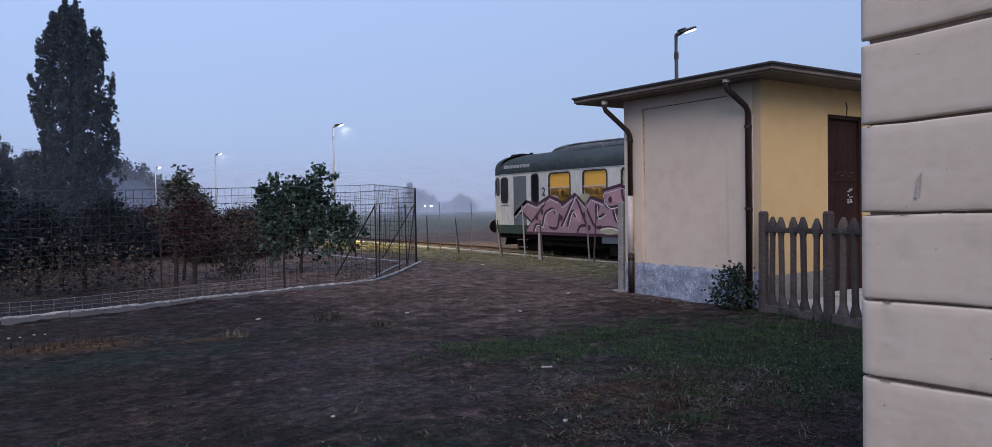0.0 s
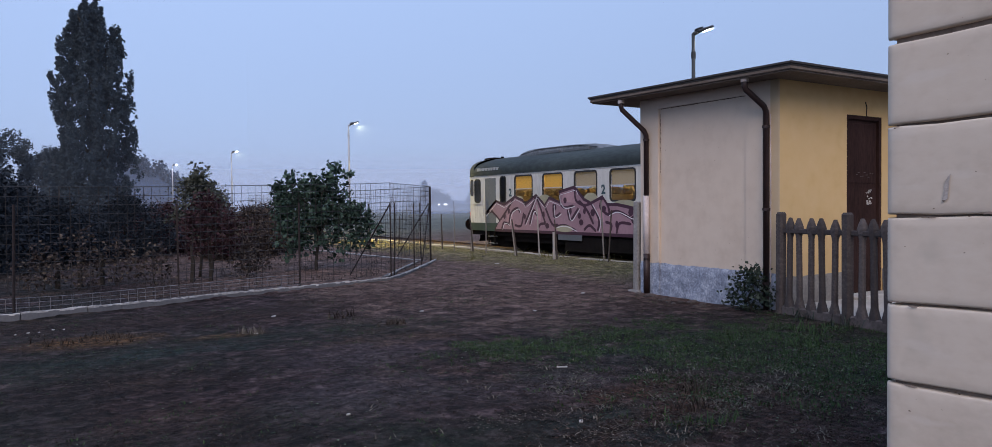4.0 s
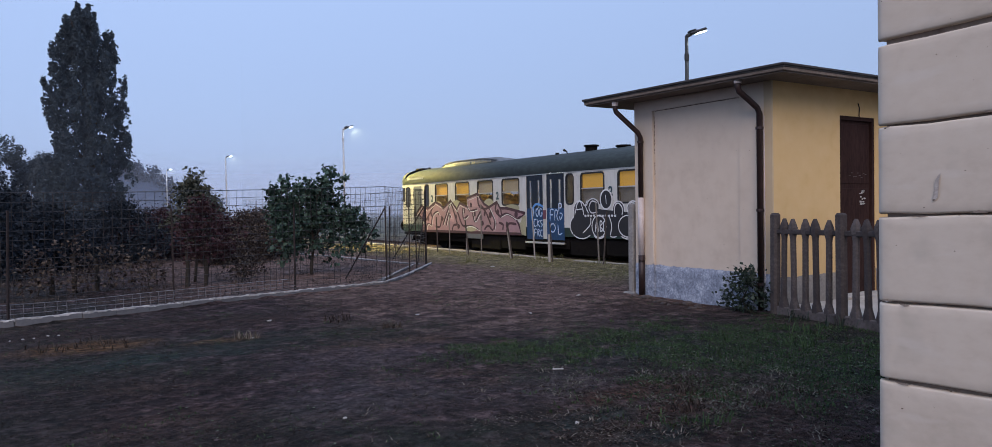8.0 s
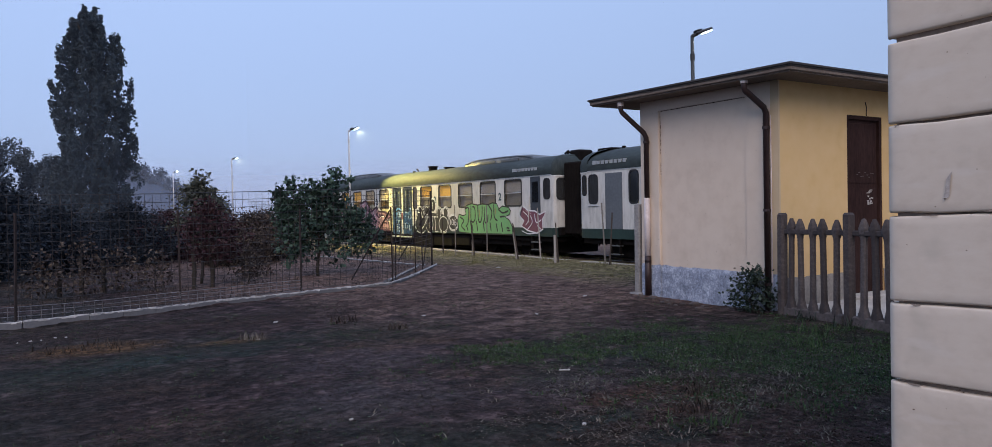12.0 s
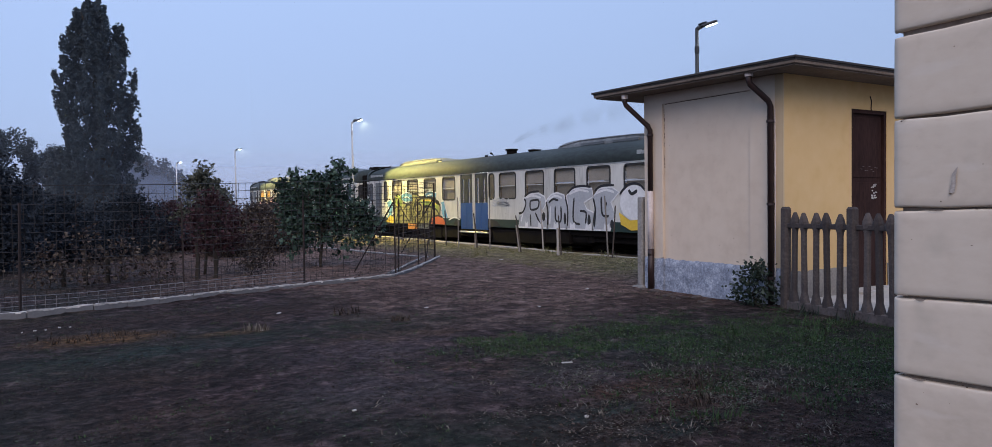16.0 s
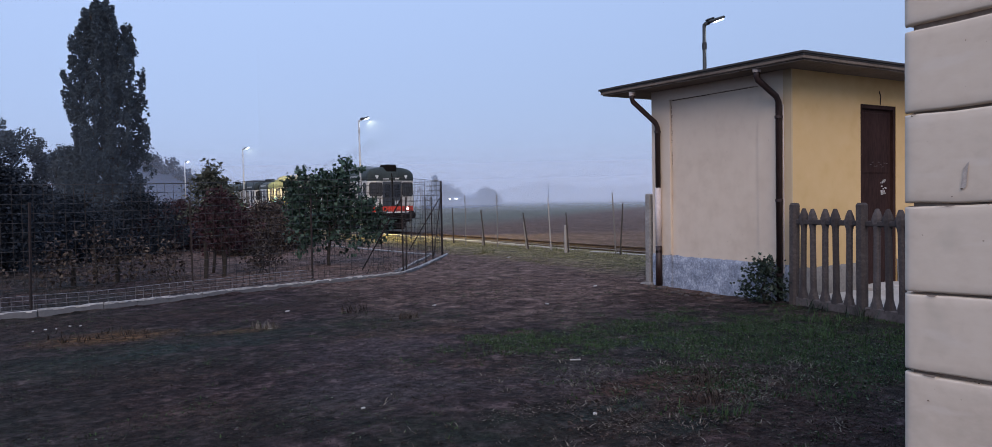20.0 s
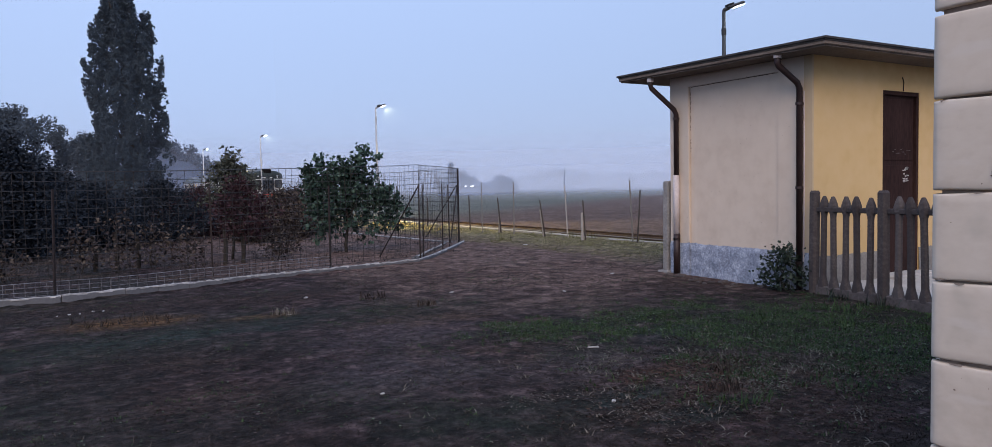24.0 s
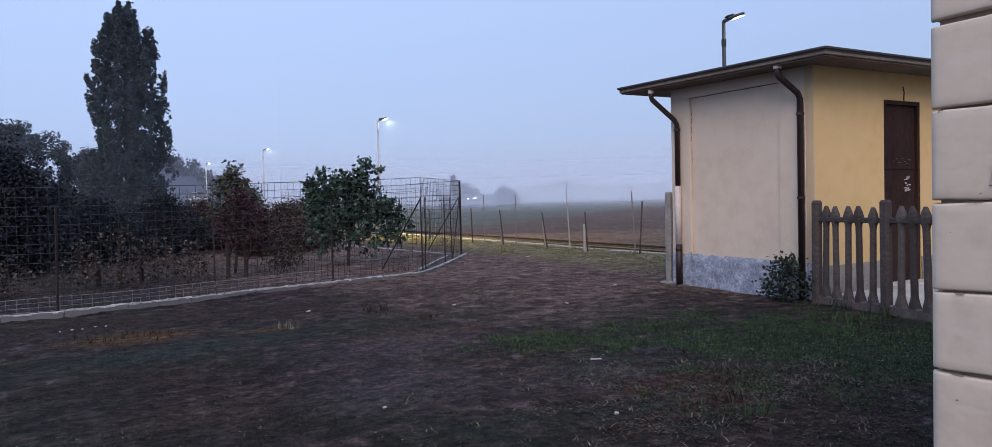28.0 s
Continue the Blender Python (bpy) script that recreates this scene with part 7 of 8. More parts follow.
def poplar_width(z):
    """The columnar crown's half width at a height."""
    return float(np.interp(z, (0.3, 3.6, 4.7, 6.4, 8.0, 9.0, 10.2, 10.9), (1.85, 1.95, 1.94, 1.82, 1.62, 1.46, 0.98, 0.25)))


def plumes(seed):
    """Upright brushes round a columnar tree: foot, tip and width of each."""
    q, out = rnd(seed), []
    for k in range(146):
        w = k * 2.399 + q.uniform(-0.3, 0.3)
        tip = 1.6 + 9.3 * ((k + 0.5) / 146) ** 0.85
        rad = poplar_width(tip) * math.sqrt(q.uniform(0.06, 1.0)) * q.uniform(0.96, 1.01)
        length = q.uniform(1.2, 2.1)
        out.append((rad * math.cos(w), rad * math.sin(w), tip - length, tip, q.uniform(0.20, 0.33) * (0.65 if tip > 9.6 else 1.0)))
    return out


PLUMES = plumes(12)


def poplar_shape(q):
    x, y, z0, z1, w = PLUMES[int(q.random() * len(PLUMES))]
    t = q.random()
    k = w * math.sin(math.pi * (0.10 + 0.84 * t)) ** 0.8 * math.sqrt(q.random())
    a = q.uniform(0, 2 * math.pi)
    lean = 0.84 + 0.16 * t
    return (x * lean + k * math.cos(a), y * lean + k * math.sin(a), z0 + (z1 - z0) * t), (0.4 * math.cos(a), 0.4 * math.sin(a), 1.0)


def dome(rx, ry, z0, z1, seed, wobble=0.25, top=0.8, billow=False):
    def shape(q):
        w = q.uniform(0, 2 * math.pi)
        t = q.random()
        prof = math.sin(math.pi * min(1, (t * 0.86 + 0.14))) ** top
        lobe = 1 + wobble * noise.noise((math.cos(w) * 1.6, math.sin(w) * 1.6 + seed, t * 3.2))
        k = (1.0 if q.random() < 0.6 else q.random() ** 0.4) if billow else q.random() ** 0.4
        if billow:
            lobe *= 0.93 + 0.16 * math.sin(w * 5 + seed) * math.sin(t * 11 + seed + w * 2)
        return (rx * prof * lobe * k * math.cos(w), ry * prof * lobe * k * math.sin(w), z0 + (z1 - z0) * t * (1 + 0.5 * wobble * noise.noise((math.cos(w) * 2, math.sin(w) * 2, seed)))), (math.cos(w), math.sin(w), 0.5)
    return shape


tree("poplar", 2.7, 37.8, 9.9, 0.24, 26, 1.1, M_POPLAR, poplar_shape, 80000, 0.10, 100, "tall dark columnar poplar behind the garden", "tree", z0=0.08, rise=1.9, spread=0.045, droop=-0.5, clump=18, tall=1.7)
tree("broadleaf_tree", -1.9, 41.0, 3.6, 0.2, 12, 2.2, M_MISTLEAF, dome(4.0, 3.0, 0.8, 5.2, 3, 0.5, 0.65, True), 64000, 0.10, 110, "leafy tree behind the garden, mist grey in its leaf colour", "tree", spread=0.19, clump=220)
tree("broadleaf_tree", 1.2, 45.0, 3.7, 0.2, 12, 1.8, M_MISTLEAF, dome(2.2, 2.6, 0.6, 4.4, 5, 0.5, 0.8, True), 26000, 0.10, 113, "leafy tree behind the garden, mist grey in its leaf colour", "tree", spread=0.19, clump=160)
tree("dark_bush", -1.55, 22.5, 2.6, 0.10, 9, 1.2, M_DARKLEAF, dome(1.75, 1.5, 0.15, 2.95, 7, 0.35), 26000, 0.085, 120, "dense dark evergreen bush", "bush", z0=0.1)
for k, (bx, by, rx, h) in enumerate(((0.9, 25.5, 1.6, 2.3), (2.8, 27.0, 1.7, 2.5), (4.4, 29.0, 1.6, 2.1), (6.0, 30.5, 1.6, 1.9), (-3.6, 20.0, 1.6, 2.6), (7.2, 33.5, 1.5, 1.7), (-0.3, 29.5, 1.8, 3.0), (6.4, 25.4, 1.0, 1.9), (7.4, 27.2, 1.1, 2.0), (5.4, 24.5, 0.8, 1.5), (5.2, 37, 2.2, 2.0), (4.2, 45, 2.6, 1.9), (7.0, 47, 2.6, 1.8), (9.5, 50, 2.6, 1.8))):
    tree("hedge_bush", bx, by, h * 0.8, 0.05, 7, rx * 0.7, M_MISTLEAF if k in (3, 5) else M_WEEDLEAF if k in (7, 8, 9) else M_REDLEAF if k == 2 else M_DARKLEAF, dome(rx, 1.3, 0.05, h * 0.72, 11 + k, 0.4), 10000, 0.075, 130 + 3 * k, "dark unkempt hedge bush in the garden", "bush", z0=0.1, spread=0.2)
tree("red_shrub", 3.45, 17.3, 1.5, 0.035, 10, 0.7, M_REDLEAF, dome(0.64, 0.6, 0.62, 1.8, 21, 0.5), 2300, 0.07, 170, "wine-red leafy shrub with thin stems", "shrub", z0=0.25, spread=0.11)
tree("olive_shrub", 3.45, 18.3, 2.1, 0.04, 12, 0.45, M_OLIVELEAF, dome(0.55, 0.5, 1.0, 2.40, 25, 0.4, 1.0), 3200, 0.075, 175, "olive-brown upright shrub in the garden plot", "shrub", z0=0.3, spread=0.10, rise=1.4)


def fruit_shape(q):
    lobes = ((-0.75, 0.0, 1.75, 0.5), (-0.35, 0.1, 2.1, 0.45), (0.1, -0.1, 2.0, 0.5), (0.42, 0.0, 2.38, 0.30), (0.55, 0.1, 1.8, 0.45), (0.0, 0.0, 1.4, 0.75), (-0.6, 0.0, 1.2, 0.5), (0.75, 0.0, 1.25, 0.5), (0.2, 0.2, 1.0, 0.6), (-0.85, 0.05, 2.05, 0.2), (-0.22, 0.0, 2.42, 0.18), (1.05, 0, 0.98, 0.28), (0.9, 0, 1.75, 0.2), (1.3, 0, 1.15, 0.3), (1.15, 0, 1.45, 0.3), (-0.5, 0, 0.95, 0.45), (0.5, 0, 0.9, 0.5), (0.1, 0.0, 1.25, 0.6), (-0.3, 0.1, 1.1, 0.5), (0.15, -0.1, 1.55, 0.6), (-0.2, 0.0, 0.95, 0.5))
    shoots = ((-1.0, 2.25), (-0.62, 2.38), (-0.25, 2.48), (0.02, 2.3), (0.42, 2.62), (0.76, 2.42), (1.08, 1.6), (-0.82, 2.1), (0.22, 2.4))
    if q.random() < 0.5:
        sx, top = q.choice(shoots)
        t = q.random()
        a, v = sx * (0.75 + 0.25 * t) + q.gauss(0, 0.05), q.gauss(0, 0.14)
        return (a * 0.87 + 0.5 * v, -a * 0.5 + 0.87 * v, 1.1 + (top - 1.1) * t), (0, 0, 1)
    c = lobes[min(len(lobes) - 1, int(q.random() ** 1.1 * len(lobes)))]
    w, e = q.uniform(0, 2 * math.pi), q.uniform(-1, 1)
    k = c[3] * q.random() ** 0.5
    s = math.sqrt(1 - e * e)
    u, v = k * s * math.cos(w), k * s * math.sin(w)
    a = c[0] + u
    return (a * 0.87 + 0.5 * (c[1] + v), -a * 0.5 + 0.87 * (c[1] + v), c[2] * 0.88 - 0.05 + k * e), (math.cos(w) * s, math.sin(w) * s, e)


tree("fruit_tree", 6.2, 18.2, 1.9, 0.05, 12, 0.9, M_FRUIT, fruit_shape, 5400, 0.115, 180, "small fruit tree with glossy dark green leaves", "tree", z0=0.32, spread=0.085, clump=10)
for k, (bx, by, h) in enumerate(((0.9, 16.9, 1.2), (1.6, 17.4, 0.9), (0.3, 17.2, 0.8), (2.3, 17.0, 0.7), (4.3, 17.5, 0.8), (-1.0, 16.4, 0.7), (5.0, 19.5, 0.5))):
    tree("weed_clump", bx, by, h * 0.8, 0.014, 7, 0.4, M_WEEDLEAF, dome(0.45, 0.4, 0.1, h, 41 + k, 0.6), 320, 0.075, 200 + 3 * k, "thin withered weed with pale leaves", "weed", z0=0.15, spread=0.13, clump=8)
for k, (bx, by, h) in enumerate(((0.55, 17.5, 0.75), (0.95, 17.6, 0.8), (1.35, 17.5, 0.7), (3.05, 17.15, 0.8), (3.45, 17.25, 0.8))):
    single("thin_trunk", G().tube([(0, 0, -0.1), (0.02, 0, h * 0.5), (0, 0.02, h)], [0.05, 0.045, 0.04], 7), M_BARK, "short dark stem in the garden", "stem", "garden stems", m=pose(bx, by, 0, 0, k - 2, 0))
tree("ivy_bush", 9.12, 7.35, 0.55, 0.02, 9, 0.32, M_IVY, dome(0.26, 0.38, 0.02, 0.58, 61, 0.5), 900, 0.055, 240, "small leafy bush at the foot of the hut", "bush", z0=0.1, spread=0.09, clump=10)


# ---- grass and litter ----
def blades(name, n, spot, height, width, material, label, seed, lean=0.6):
    """Loose blades, one mesh; spot(q) gives a place or None."""
    g, q = G(), rnd(seed)
    while n > 0:
        s = spot(q)
        n -= 1
        if s is None:
            continue
        x, y = s
        z = ground_z(x, y) - 0.008
        for _ in range(3):
            bx, by = x + q.gauss(0, 0.025), y + q.gauss(0, 0.025)
            h, w, a = height * q.uniform(0.4, 1.25), width * q.uniform(0.6, 1.2), q.uniform(0, 2 * math.pi)
            lx, ly = math.cos(a) * h * lean * q.uniform(0.2, 1.4), math.sin(a) * h * lean * q.uniform(0.2, 1.4)
            px, py = -math.sin(a) * w, math.cos(a) * w
            o = len(g.v)
            g.v += [(bx - px, by - py, z), (bx + px, by + py, z), (bx + lx * 0.4 + px * 0.7, by + ly * 0.4 + py * 0.7, z + h * 0.65), (bx + lx * 0.4 - px * 0.7, by + ly * 0.4 - py * 0.7, z + h * 0.65), (bx + lx, by + ly, z + h)]
            g.f += [(o, o + 1, o + 2, o + 3), (o + 3, o + 2, o + 4)]
    return single(name, g, material, label, "grass", kind="stuff")


def lawn_spot(q):
    x, y = q.uniform(3.0, 9.1), q.uniform(2.2, 8.2)
    k = 0.55 * noise.noise((x * 0.9, y * 0.9, 20)) + 1.15 * noise.noise((x * 2.2, y * 2.2, 24)) + 0.55 * noise.noise((x * 7, y * 7, 27))
    near = min(math.hypot((x - cx) / rx, (y - cy) / ry) for cx, cy, rx, ry in ((4.95, 6.75, 1.15, 0.62), (7.0, 5.0, 2.1, 2.0), (6.3, 6.8, 1.0, 0.5)))
    return (x, y) if near + k < 0.85 + q.uniform(-0.5, 0.4) else None


def thin_spot(q):
    x, y = q.uniform(-5, 13.2), 2.4 + 15.5 * q.random() ** 1.2
    if (x > 9.1 and y < 10.5) or (y > 12.6 + max(0, x - 1) * 0.35 and x < 7.5) or y > 19:
        return None
    k = noise.noise((x * 0.8, y * 0.8, 30)) + 0.5 * noise.noise((x * 2.5, y * 2.5, 33))
    return (x, y) if k > 0.12 + q.uniform(-0.3, 0.2) else None


def turf_spot(q):
    x, y = q.uniform(-3.5, 10.5), 2.6 + 10.5 * q.random() ** 1.35
    if (x > 9.0 and y < 10.5) or (y > 12.5 + max(0, x - 1) * 0.35 and x < 7.5):
        return None
    k = 0.7 * noise.noise((x * 1.1, y * 1.1, 150)) + 0.8 * noise.noise((x * 4.5, y * 4.5, 153))
    return (x, y) if k > -0.18 + q.uniform(-0.3, 0.3) else None


def dry_spot(q):
    x, y = q.uniform(-5, 13.0), 2.4 + 16.0 * q.random() ** 1.15
    if (x > 9.1 and y < 10.5) or (y > 12.6 + max(0, x - 1) * 0.35 and x < 7.5):
        return None
    k = noise.noise((x * 0.7, y * 0.7, 50)) + 0.5 * noise.noise((x * 2.2, y * 2.2, 53))
    return (x, y) if k > -0.05 + q.uniform(-0.3, 0.3) else None


def verge_spot(q):
    x, y = q.uniform(10.2, 13.75), q.uniform(10.6, 34)
    k = noise.noise((x * 0.8, y * 0.5, 60))
    return (x, y) if k + (x - 12) * 0.35 > -0.25 + q.uniform(-0.4, 0.2) and not (x < 9.9 and y > 19) else None


def garden_spot(q):
    x, y = q.uniform(-4, 9.2), q.uniform(13.2, 30)
    return (x, y) if y > 13.4 + max(0, x - 1) * 0.38 and noise.noise((x, y, 70)) > 0.0 else None


blades("lawn_grass", 30000, lawn_spot, 0.032, 0.0055, M_GRASS, "short green lawn grass in patches", 300)
blades("thin_grass", 14000, thin_spot, 0.020, 0.004, M_GRASS, "sparse thin grass on the bare yard", 301, 1.4)
blades("turf", 75000, turf_spot, 0.017, 0.0042, M_TURF, "short dying turf, brown and dull green", 305, 1.5)
blades("dry_grass", 24000, dry_spot, 0.020, 0.0045, M_DRY, "dry fallen stalks over the soil", 302, 2.6)
blades("verge_grass", 10000, verge_spot, 0.034, 0.006, M_LITGRASS, "grass verge by the track, lamp yellow in its colour", 303)
blades("garden_grass", 5000, garden_spot, 0.09, 0.006, M_WEEDLEAF, "withered grass in the garden plot", 304, 1.0)
tuft = lambda cx, cy, s: (lambda q: (q.gauss(cx, s), q.gauss(cy, s)))
for k, (cx, cy, s, h, mt) in enumerate(((4.35, 4.05, 0.07, 0.10, M_DRY), (4.1, 3.7, 0.10, 0.09, M_GRASS), (4.75, 4.45, 0.07, 0.07, M_DRY), (8.2, 5.7, 0.12, 0.12, M_GRASS), (7.4, 5.2, 0.10, 0.11, M_GRASS), (3.95, 4.3, 0.20, 0.06, M_GRASS), (5.0, 3.7, 0.16, 0.07, M_GRASS), (6.2, 5.3, 0.25, 0.07, M_GRASS), (7.8, 4.6, 0.25, 0.09, M_GRASS), (6.9, 6.0, 0.2, 0.08, M_GRASS), (0.75, 10.5, 0.30, 0.09, M_DRY), (0.35, 10.3, 0.22, 0.08, M_DRY), (1.1, 10.1, 0.22, 0.08, M_DRY), (2.41, 9.77, 0.08, 0.13, M_CURL), (4.21, 9.3, 0.10, 0.10, M_DRY), (11.2, 19.0, 0.12, 0.18, M_LITGRASS), (3.9, 10.4, 0.12, 0.13, M_DRY), (9.02, 6.3, 0.12, 0.15, M_IVY), (8.85, 5.6, 0.14, 0.16, M_IVY), (13.5, 18.2, 0.3, 0.2, M_LITGRASS), (13.5, 15.9, 0.3, 0.2, M_LITGRASS), (13.5, 20.5, 0.3, 0.18, M_LITGRASS))):
    blades("grass_tuft", 20, tuft(cx, cy, s), h, 0.006, mt, "longer grass tuft", 320 + k, 0.8)


def bits(name, n, spot, size, material, label, category, seed, tilt=0.5):
    """Small loose leaves lying over the ground, one mesh."""
    g, q = G(), rnd(seed)
    while n > 0:
        n -= 1
        s = spot(q)
        if s is None:
            continue
        x, y = s[0] + q.gauss(0, 0.05), s[1] + q.gauss(0, 0.05)
        l, a = size * q.uniform(0.5, 1.5), q.uniform(0, 6.283)
        c, sn = math.cos(a) * l, math.sin(a) * l
        z = ground_z(x, y) + 0.004 + 0.012 * q.random()
        t1, t2 = l * tilt * q.uniform(-0.6, 1), l * tilt * q.uniform(-0.6, 1)
        o = len(g.v)
        g.v += [(x - c, y - sn, z), (x - sn * 0.55, y + c * 0.55, z + max(0, t1)), (x + c, y + sn, z + t2 * 0.5), (x + sn * 0.55, y - c * 0.55, z + max(0, t2))]
        g.f += [(o, o + 1, o + 2), (o, o + 2, o + 3)]
    return single(name, g, material, label, category, kind="stuff")


def corner_spot(q):
    x, y = q.gauss(4.7, 0.9), q.gauss(4.1, 0.8)
    k = 0.6 * noise.noise((x * 1.6, y * 1.6, 80)) + 0.9 * noise.noise((x * 5, y * 5, 83))
    return (x, y) if k > 0.18 + q.uniform(-0.3, 0.3) else None


def curl_spot(q):
    x, y = q.gauss(4.7, 1.0), q.gauss(4.3, 0.9)
    k = noise.noise((x * 2.4, y * 2.4, 91)) + 0.6 * noise.noise((x * 6, y * 6, 93))
    return (x, y) if k > 0.12 else None


def tuft_spot(q):
    x, y = q.uniform(-1, 9), 3.0 + 10 * q.random() ** 1.2
    if y > 12.4 or (x > 9.0 and y < 10):
        return None
    k = noise.noise((x * 3.1, y * 3.1, 95)) + 0.5 * noise.noise((x * 0.7, y * 0.7, 97))
    return (x, y) if k > 0.48 else None


def pale_spot(q):
    cx, cy = q.choice(((5.0, 4.25), (5.3, 4.35), (4.7, 3.9), (3.55, 3.95), (4.2, 5.6), (3.0, 4.6)))
    return q.gauss(cx, 0.22), q.gauss(cy, 0.10)


bits("pale_leaves", 1500, pale_spot, 0.008, M_CURL, "small pale withered leaves in loose clusters", "dead leaves", 344)
blades("dry_curls", 2600, curl_spot, 0.030, 0.006, M_CURL, "pale dry curled stalks in thin patches", 306, 2.2)
blades("low_tufts", 16000, tuft_spot, 0.028, 0.005, M_GRASS, "low dark tufts scattered over the yard", 307, 1.0)
bits("clover", 40000, lawn_spot, 0.011, M_CLOVER, "low clover and small leaves in the lawn", "clover", 340)
bits("yard_weeds", 20000, thin_spot, 0.010, M_CLOVER, "tiny weeds scattered over the yard", "weeds", 341)
bits("dead_leaves", 45000, dry_spot, 0.010, M_DEADLEAF, "small brown dead leaves over the soil", "dead leaves", 342)
bits("corner_leaves", 20000, corner_spot, 0.012, M_DEADLEAF, "reddish dead leaves in the thin grass", "dead leaves", 343)
# rubble at the foot of the hut
q = rnd(350)
for k in range(16):
    s = q.uniform(0.03, 0.085)
    x, y = q.uniform(8.75, 9.22), q.uniform(7.7, 9.7)
    single("rubble_stone", G().box(-s, s, -s * 0.7, s * 0.7, -s * 0.4, s * 0.45, s * 0.25), M_CONC, "broken stone at the foot of the hut", "stone", "rubble by the hut", m=pose(x, y, ground_z(x, y) + 0.004, q.uniform(-15, 15), q.uniform(-15, 15), q.uniform(0, 180)))
# pale scraps on the soil
for k, (x, y, l, w, yaw) in enumerate(((2.06, 5.38, 0.035, 0.022, 20), (4.45, 5.84, 0.11, 0.025, 155), (3.45, 4.3, 0.05, 0.03, 50), (6.5, 9.2, 0.08, 0.03, 80), (10.9, 17.2, 0.12, 0.07, 10), (5.1, 10.2, 0.07, 0.04, 30), (3.05, 10.9, 0.09, 0.05, 60), (8.4, 10.4, 0.10, 0.05, 35), (0.02, 11.35, 0.04, 0.02, 10), (0.14, 11.3, 0.03, 0.02, 60), (0.3, 11.42, 0.05, 0.02, 120), (0.42, 11.36, 0.03, 0.02, 30), (-0.12, 11.28, 0.03, 0.02, 80), (2.5, 9.75, 0.05, 0.015, 15))):
    g = G().box(-l / 2, l / 2, -w / 2, w / 2, 0, 0.014, 0.005)
    single("paper_scrap", g, M_PEBBLE, "small pale scrap lying on the soil", "litter", "scraps on the soil", m=pose(x, y, ground_z(x, y) + 0.0, 0, 0, yaw))
clods, q = G(), rnd(400)
for k in range(7000):
    x, y = q.uniform(-5, 12), 2.4 + 15 * q.random() ** 1.3
    if (x > 9.1 and y < 10.5) or (y > 12.5 + max(0, x - 1) * 0.35 and x < 7.5):
        continue
    s = 0.006 + 0.015 * q.random() ** 3
    c = Vector((x, y, ground_z(x, y) + s * 0.2))
    o = len(clods.v)
    clods.v += [tuple(c + Vector(d) * s * q.uniform(0.7, 1.3)) for d in ((1, 0, 0), (0, 1, 0), (-1, 0, 0), (0, -1, 0), (0, 0, 0.45))]
    clods.f += [(o, o + 1, o + 4), (o + 1, o + 2, o + 4), (o + 2, o + 3, o + 4), (o + 3, o, o + 4)]
single("soil_clods", clods, mat("clod_soil", [(0.007, 0.005, 0.005), (0.026, 0.017, 0.018), (0.062, 0.044, 0.044)], 0.95, 3, 30, island=0.6), "small clods and pebbles on the soil", "soil", kind="stuff", smooth=True)

# ---- distance: trees and hill in the mist, a lit farm, mist banks ----
for k, (deg, dist, w, h, conifer) in enumerate(((27.55, 175, 5.5, 5.0, True), (28.3, 180, 5, 3.6, False), (30.7, 190, 4.2, 3.9, False), (31.2, 195, 3.2, 3.1, False), (33.2, 290, 30, 5.2, False), (35.0, 300, 26, 7.0, False), (37.3, 310, 36, 5.5, False), (40, 320, 30, 5.0, False), (44, 320, 40, 6.2, False), (48, 330, 40, 5.5, False), (25.5, 340, 14, 5, False))):
    x, y = dist * math.sin(radians(deg)), dist * math.cos(radians(deg))
    sh = dome(w / 2, w / 2, 0.2, h, 80 + k, 0.9, 0.6)
    tree("far_tree", x, y, h * 0.7, 0.3, 8, w * 0.3, M_FAR if dist < 250 else M_HILL, sh, 1500 if dist < 250 else 2600, 0.55 if dist < 250 else 0.9, 500 + 3 * k, "far tree across the field, haze blue in its colour", "tree", spread=0.5)
    if conifer:
        tree("far_conifer", x - 1.9, y + 1, 6.5, 0.2, 8, 1.0, M_FAR, lambda q: ((lambda t, w2: ((1 - t) * 1.9 * math.cos(w2) * q.random(), (1 - t) * 1.9 * math.sin(w2) * q.random(), 1 + 6.0 * t))(q.random(), q.uniform(0, 6.28)), (0, 0, 1)), 900, 0.5, 560, "pointed far conifer, haze blue in its colour", "tree", spread=0.3)
HILL_D = 122


def hill_top(deg):
    """The wooded slope's height above the plain, by bearing from the yard."""
    rise = 3.75 - 0.54 * (deg - 6.28) if deg > 5 else max(1.0, 4.44 - 0.9 * (5 - deg))
    return max(0.0, 1.6 + HILL_D * math.tan(radians(max(-0.8, rise))) + 0.8 * noise.noise((deg * 1.7, 0, 5)))


hr = []
for i in range(39):
    deg = -6 + i * 0.5
    hgt = hill_top(deg) - 0.25
    hr.append([((HILL_D + k2 * 12) * math.sin(radians(deg)), (HILL_D + k2 * 12) * math.cos(radians(deg)), max(-0.3, hgt * f_)) for k2, f_ in ((-1.0, -0.05), (-0.6, 0.5), (-0.2, 0.85), (0, 0.95), (1, 0.0))])
hill = single("hill", G().grid(hr), M_HILL, "wooded hill, haze blue in its colour", "hill", kind="structure", smooth=True)


def wood_shape(q):
    deg = q.uniform(2.5, 12.3)
    h = hill_top(deg) * q.uniform(0.5, 1.0) + 0.5 * abs(noise.noise((deg * 4, 1, 5)))
    return (HILL_D * math.sin(radians(deg)), (HILL_D - 3) * math.cos(radians(deg)), h), (0, 0, 1)


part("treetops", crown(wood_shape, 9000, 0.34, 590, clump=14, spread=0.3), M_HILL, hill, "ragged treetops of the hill")
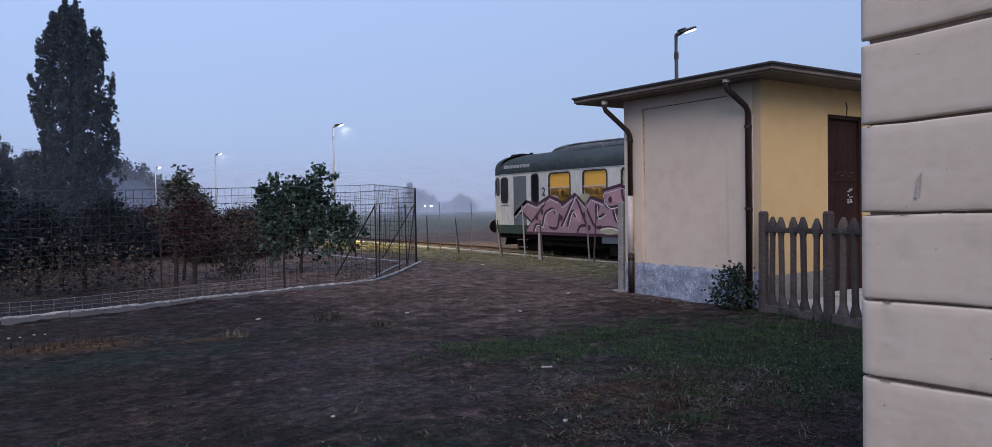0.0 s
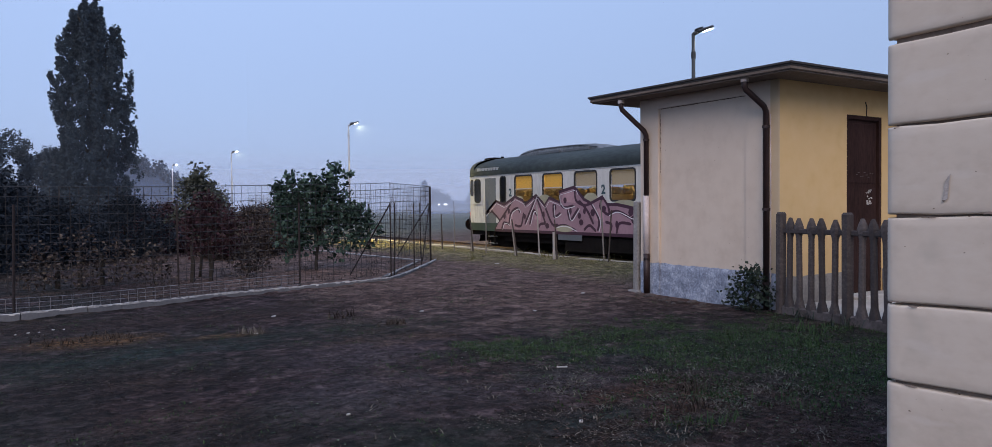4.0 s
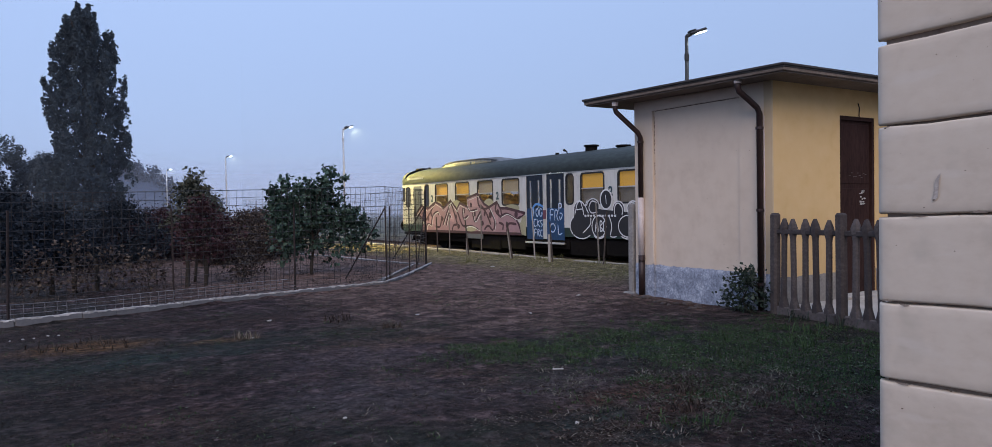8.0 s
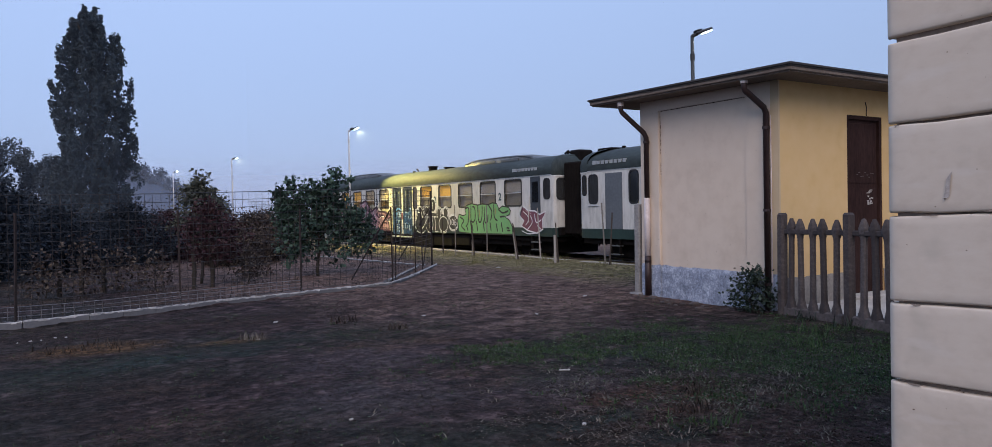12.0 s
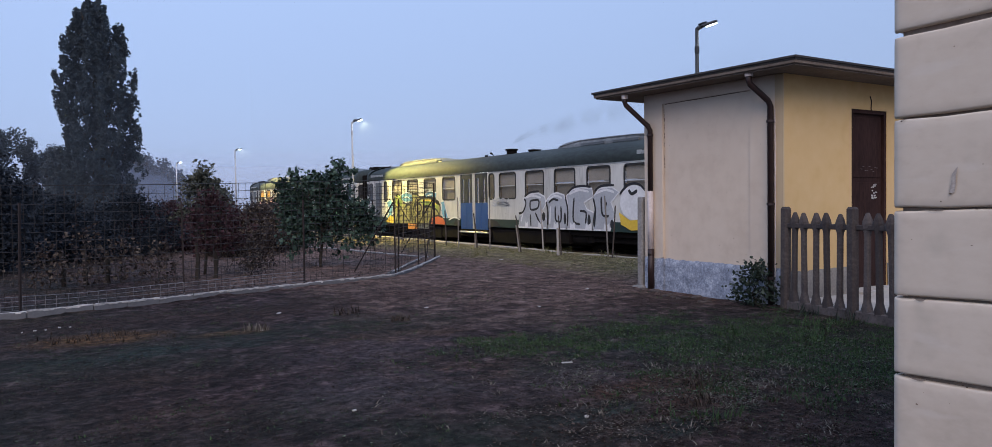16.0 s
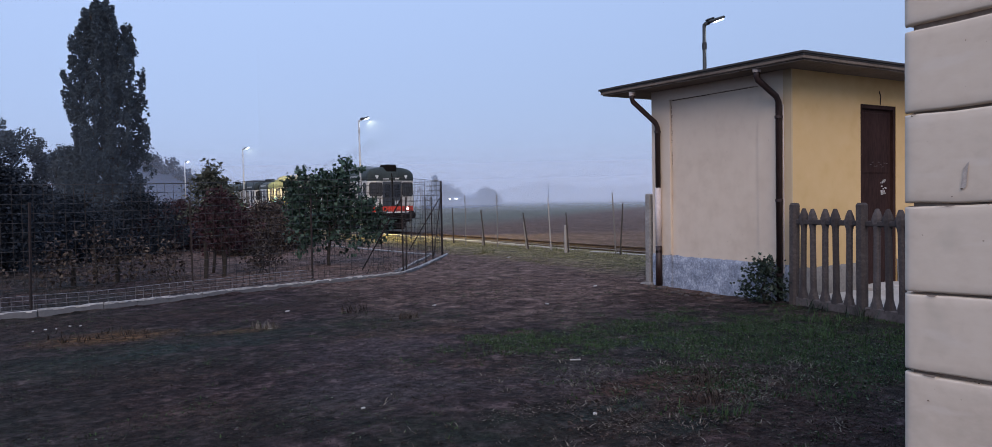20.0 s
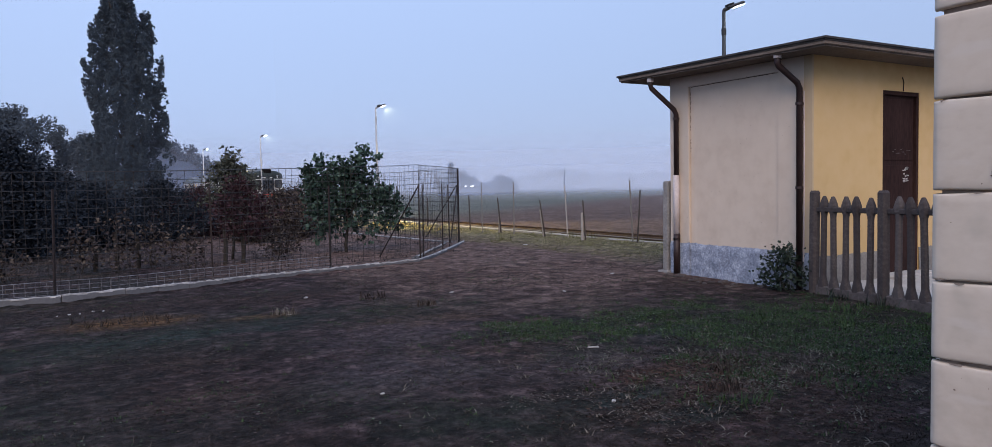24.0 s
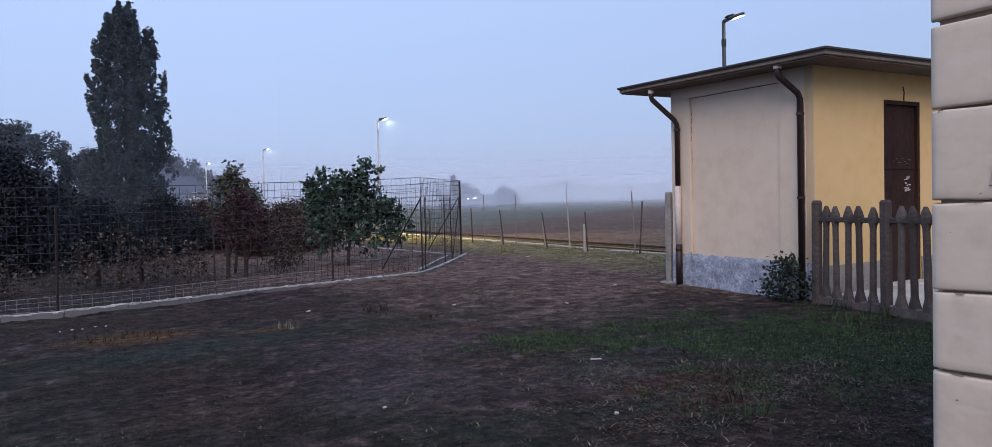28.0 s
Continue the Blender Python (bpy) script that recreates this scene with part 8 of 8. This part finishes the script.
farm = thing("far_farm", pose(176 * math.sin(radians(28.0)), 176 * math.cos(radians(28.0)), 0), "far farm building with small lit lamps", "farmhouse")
# wall and roof share the haze-tinted blue of the far trees
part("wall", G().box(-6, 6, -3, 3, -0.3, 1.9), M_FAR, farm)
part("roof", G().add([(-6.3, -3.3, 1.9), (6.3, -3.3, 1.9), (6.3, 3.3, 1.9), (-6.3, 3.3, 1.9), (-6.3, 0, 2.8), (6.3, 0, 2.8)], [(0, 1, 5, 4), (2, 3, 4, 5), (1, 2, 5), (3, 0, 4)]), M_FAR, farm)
for dx in (-1.82, -0.38, 0.08):
    part("wall_lamp", G().box(dx - 0.2, dx + 0.2, -3.25, -3.02, 1.65, 2.0, 0.05), M_FARLIGHT, farm, "bright lamp")
for k, (deg, dist, h) in enumerate(((29.5, 190, 5.5), (35.5, 150, 4.6))):
    x, y = dist * math.sin(radians(deg)), dist * math.cos(radians(deg))
    single("field_pole", G().tube([(0, 0, -0.5), (0, 0, h)], 0.07, 6), M_FAR, "thin pole far across the field", "pole", "far poles", m=pose(x, y, 0))
for dist, dense, top, lo, hi in [(31, 0.035, 15, -20, 20), (52, 0.045, 16, 14, 86), (95, 0.21, 15, -20, 86), (155, 0.44, 14, -20, 86), (250, 0.80, 24, -20, 86)]:
    arc = [(dist * math.sin(radians(a)), dist * math.cos(radians(a))) for a in range(lo, hi + 1, 2)]
    g = G().grid([[(x, y, z) for x, y in arc] for z in (-0.5, top * 0.33, top * 0.66, top)])
    veil = single("mist_bank", g, mist_veil(dense, top, 7.0 if hi < 80 else None), "thin mist lying over the fields", "mist", kind="stuff", smooth=True)
    veil.visible_shadow = False


# ---- what moves ----
# seconds, and how far along the track the leading end of the train stands
TRAIN = [(0, 22.70), (1, 23.42), (2, 24.12), (3, 24.82), (4, 25.6), (5, 26.55), (6, 27.80), (7, 29.42), (8, 31.30), (9, 33.62), (10, 36.30), (11, 39.42), (12, 42.98), (13, 46.98), (14, 51.25), (15, 55.85), (16, 60.98), (17, 66.53),
         (18, 72.08), (19, 78.18), (20, 84.83), (21, 92.03), (22, 99.5), (23, 107.5), (24, 116.5), (25, 125.9), (26, 135.7), (27, 145.9), (28, 156.5)]


def gone(t):
    return float(np.interp(t, [a for a, _ in TRAIN], [b for _, b in TRAIN]))


def motions():
    walk(car_1, [(t, pose(TX, s, RAIL_Z)) for t, s in TRAIN])
    for rear in (car_2, smoke):
        walk(rear, [(t, pose(TX, s - CAR_L - CAR_GAP, RAIL_Z)) for t, s in TRAIN])
    times = [k / 10 for k in range(0, 190)] + [19.0 + k / 15 for k in range(136)]
    for ws in wheels_1 + wheels_2:
        p = ws.matrix_basis.translation.copy()
        walk(ws, [(t, pose(p.x, p.y, p.z, -math.degrees((gone(t) - 22.7) / 0.46))) for t in times])


motions()
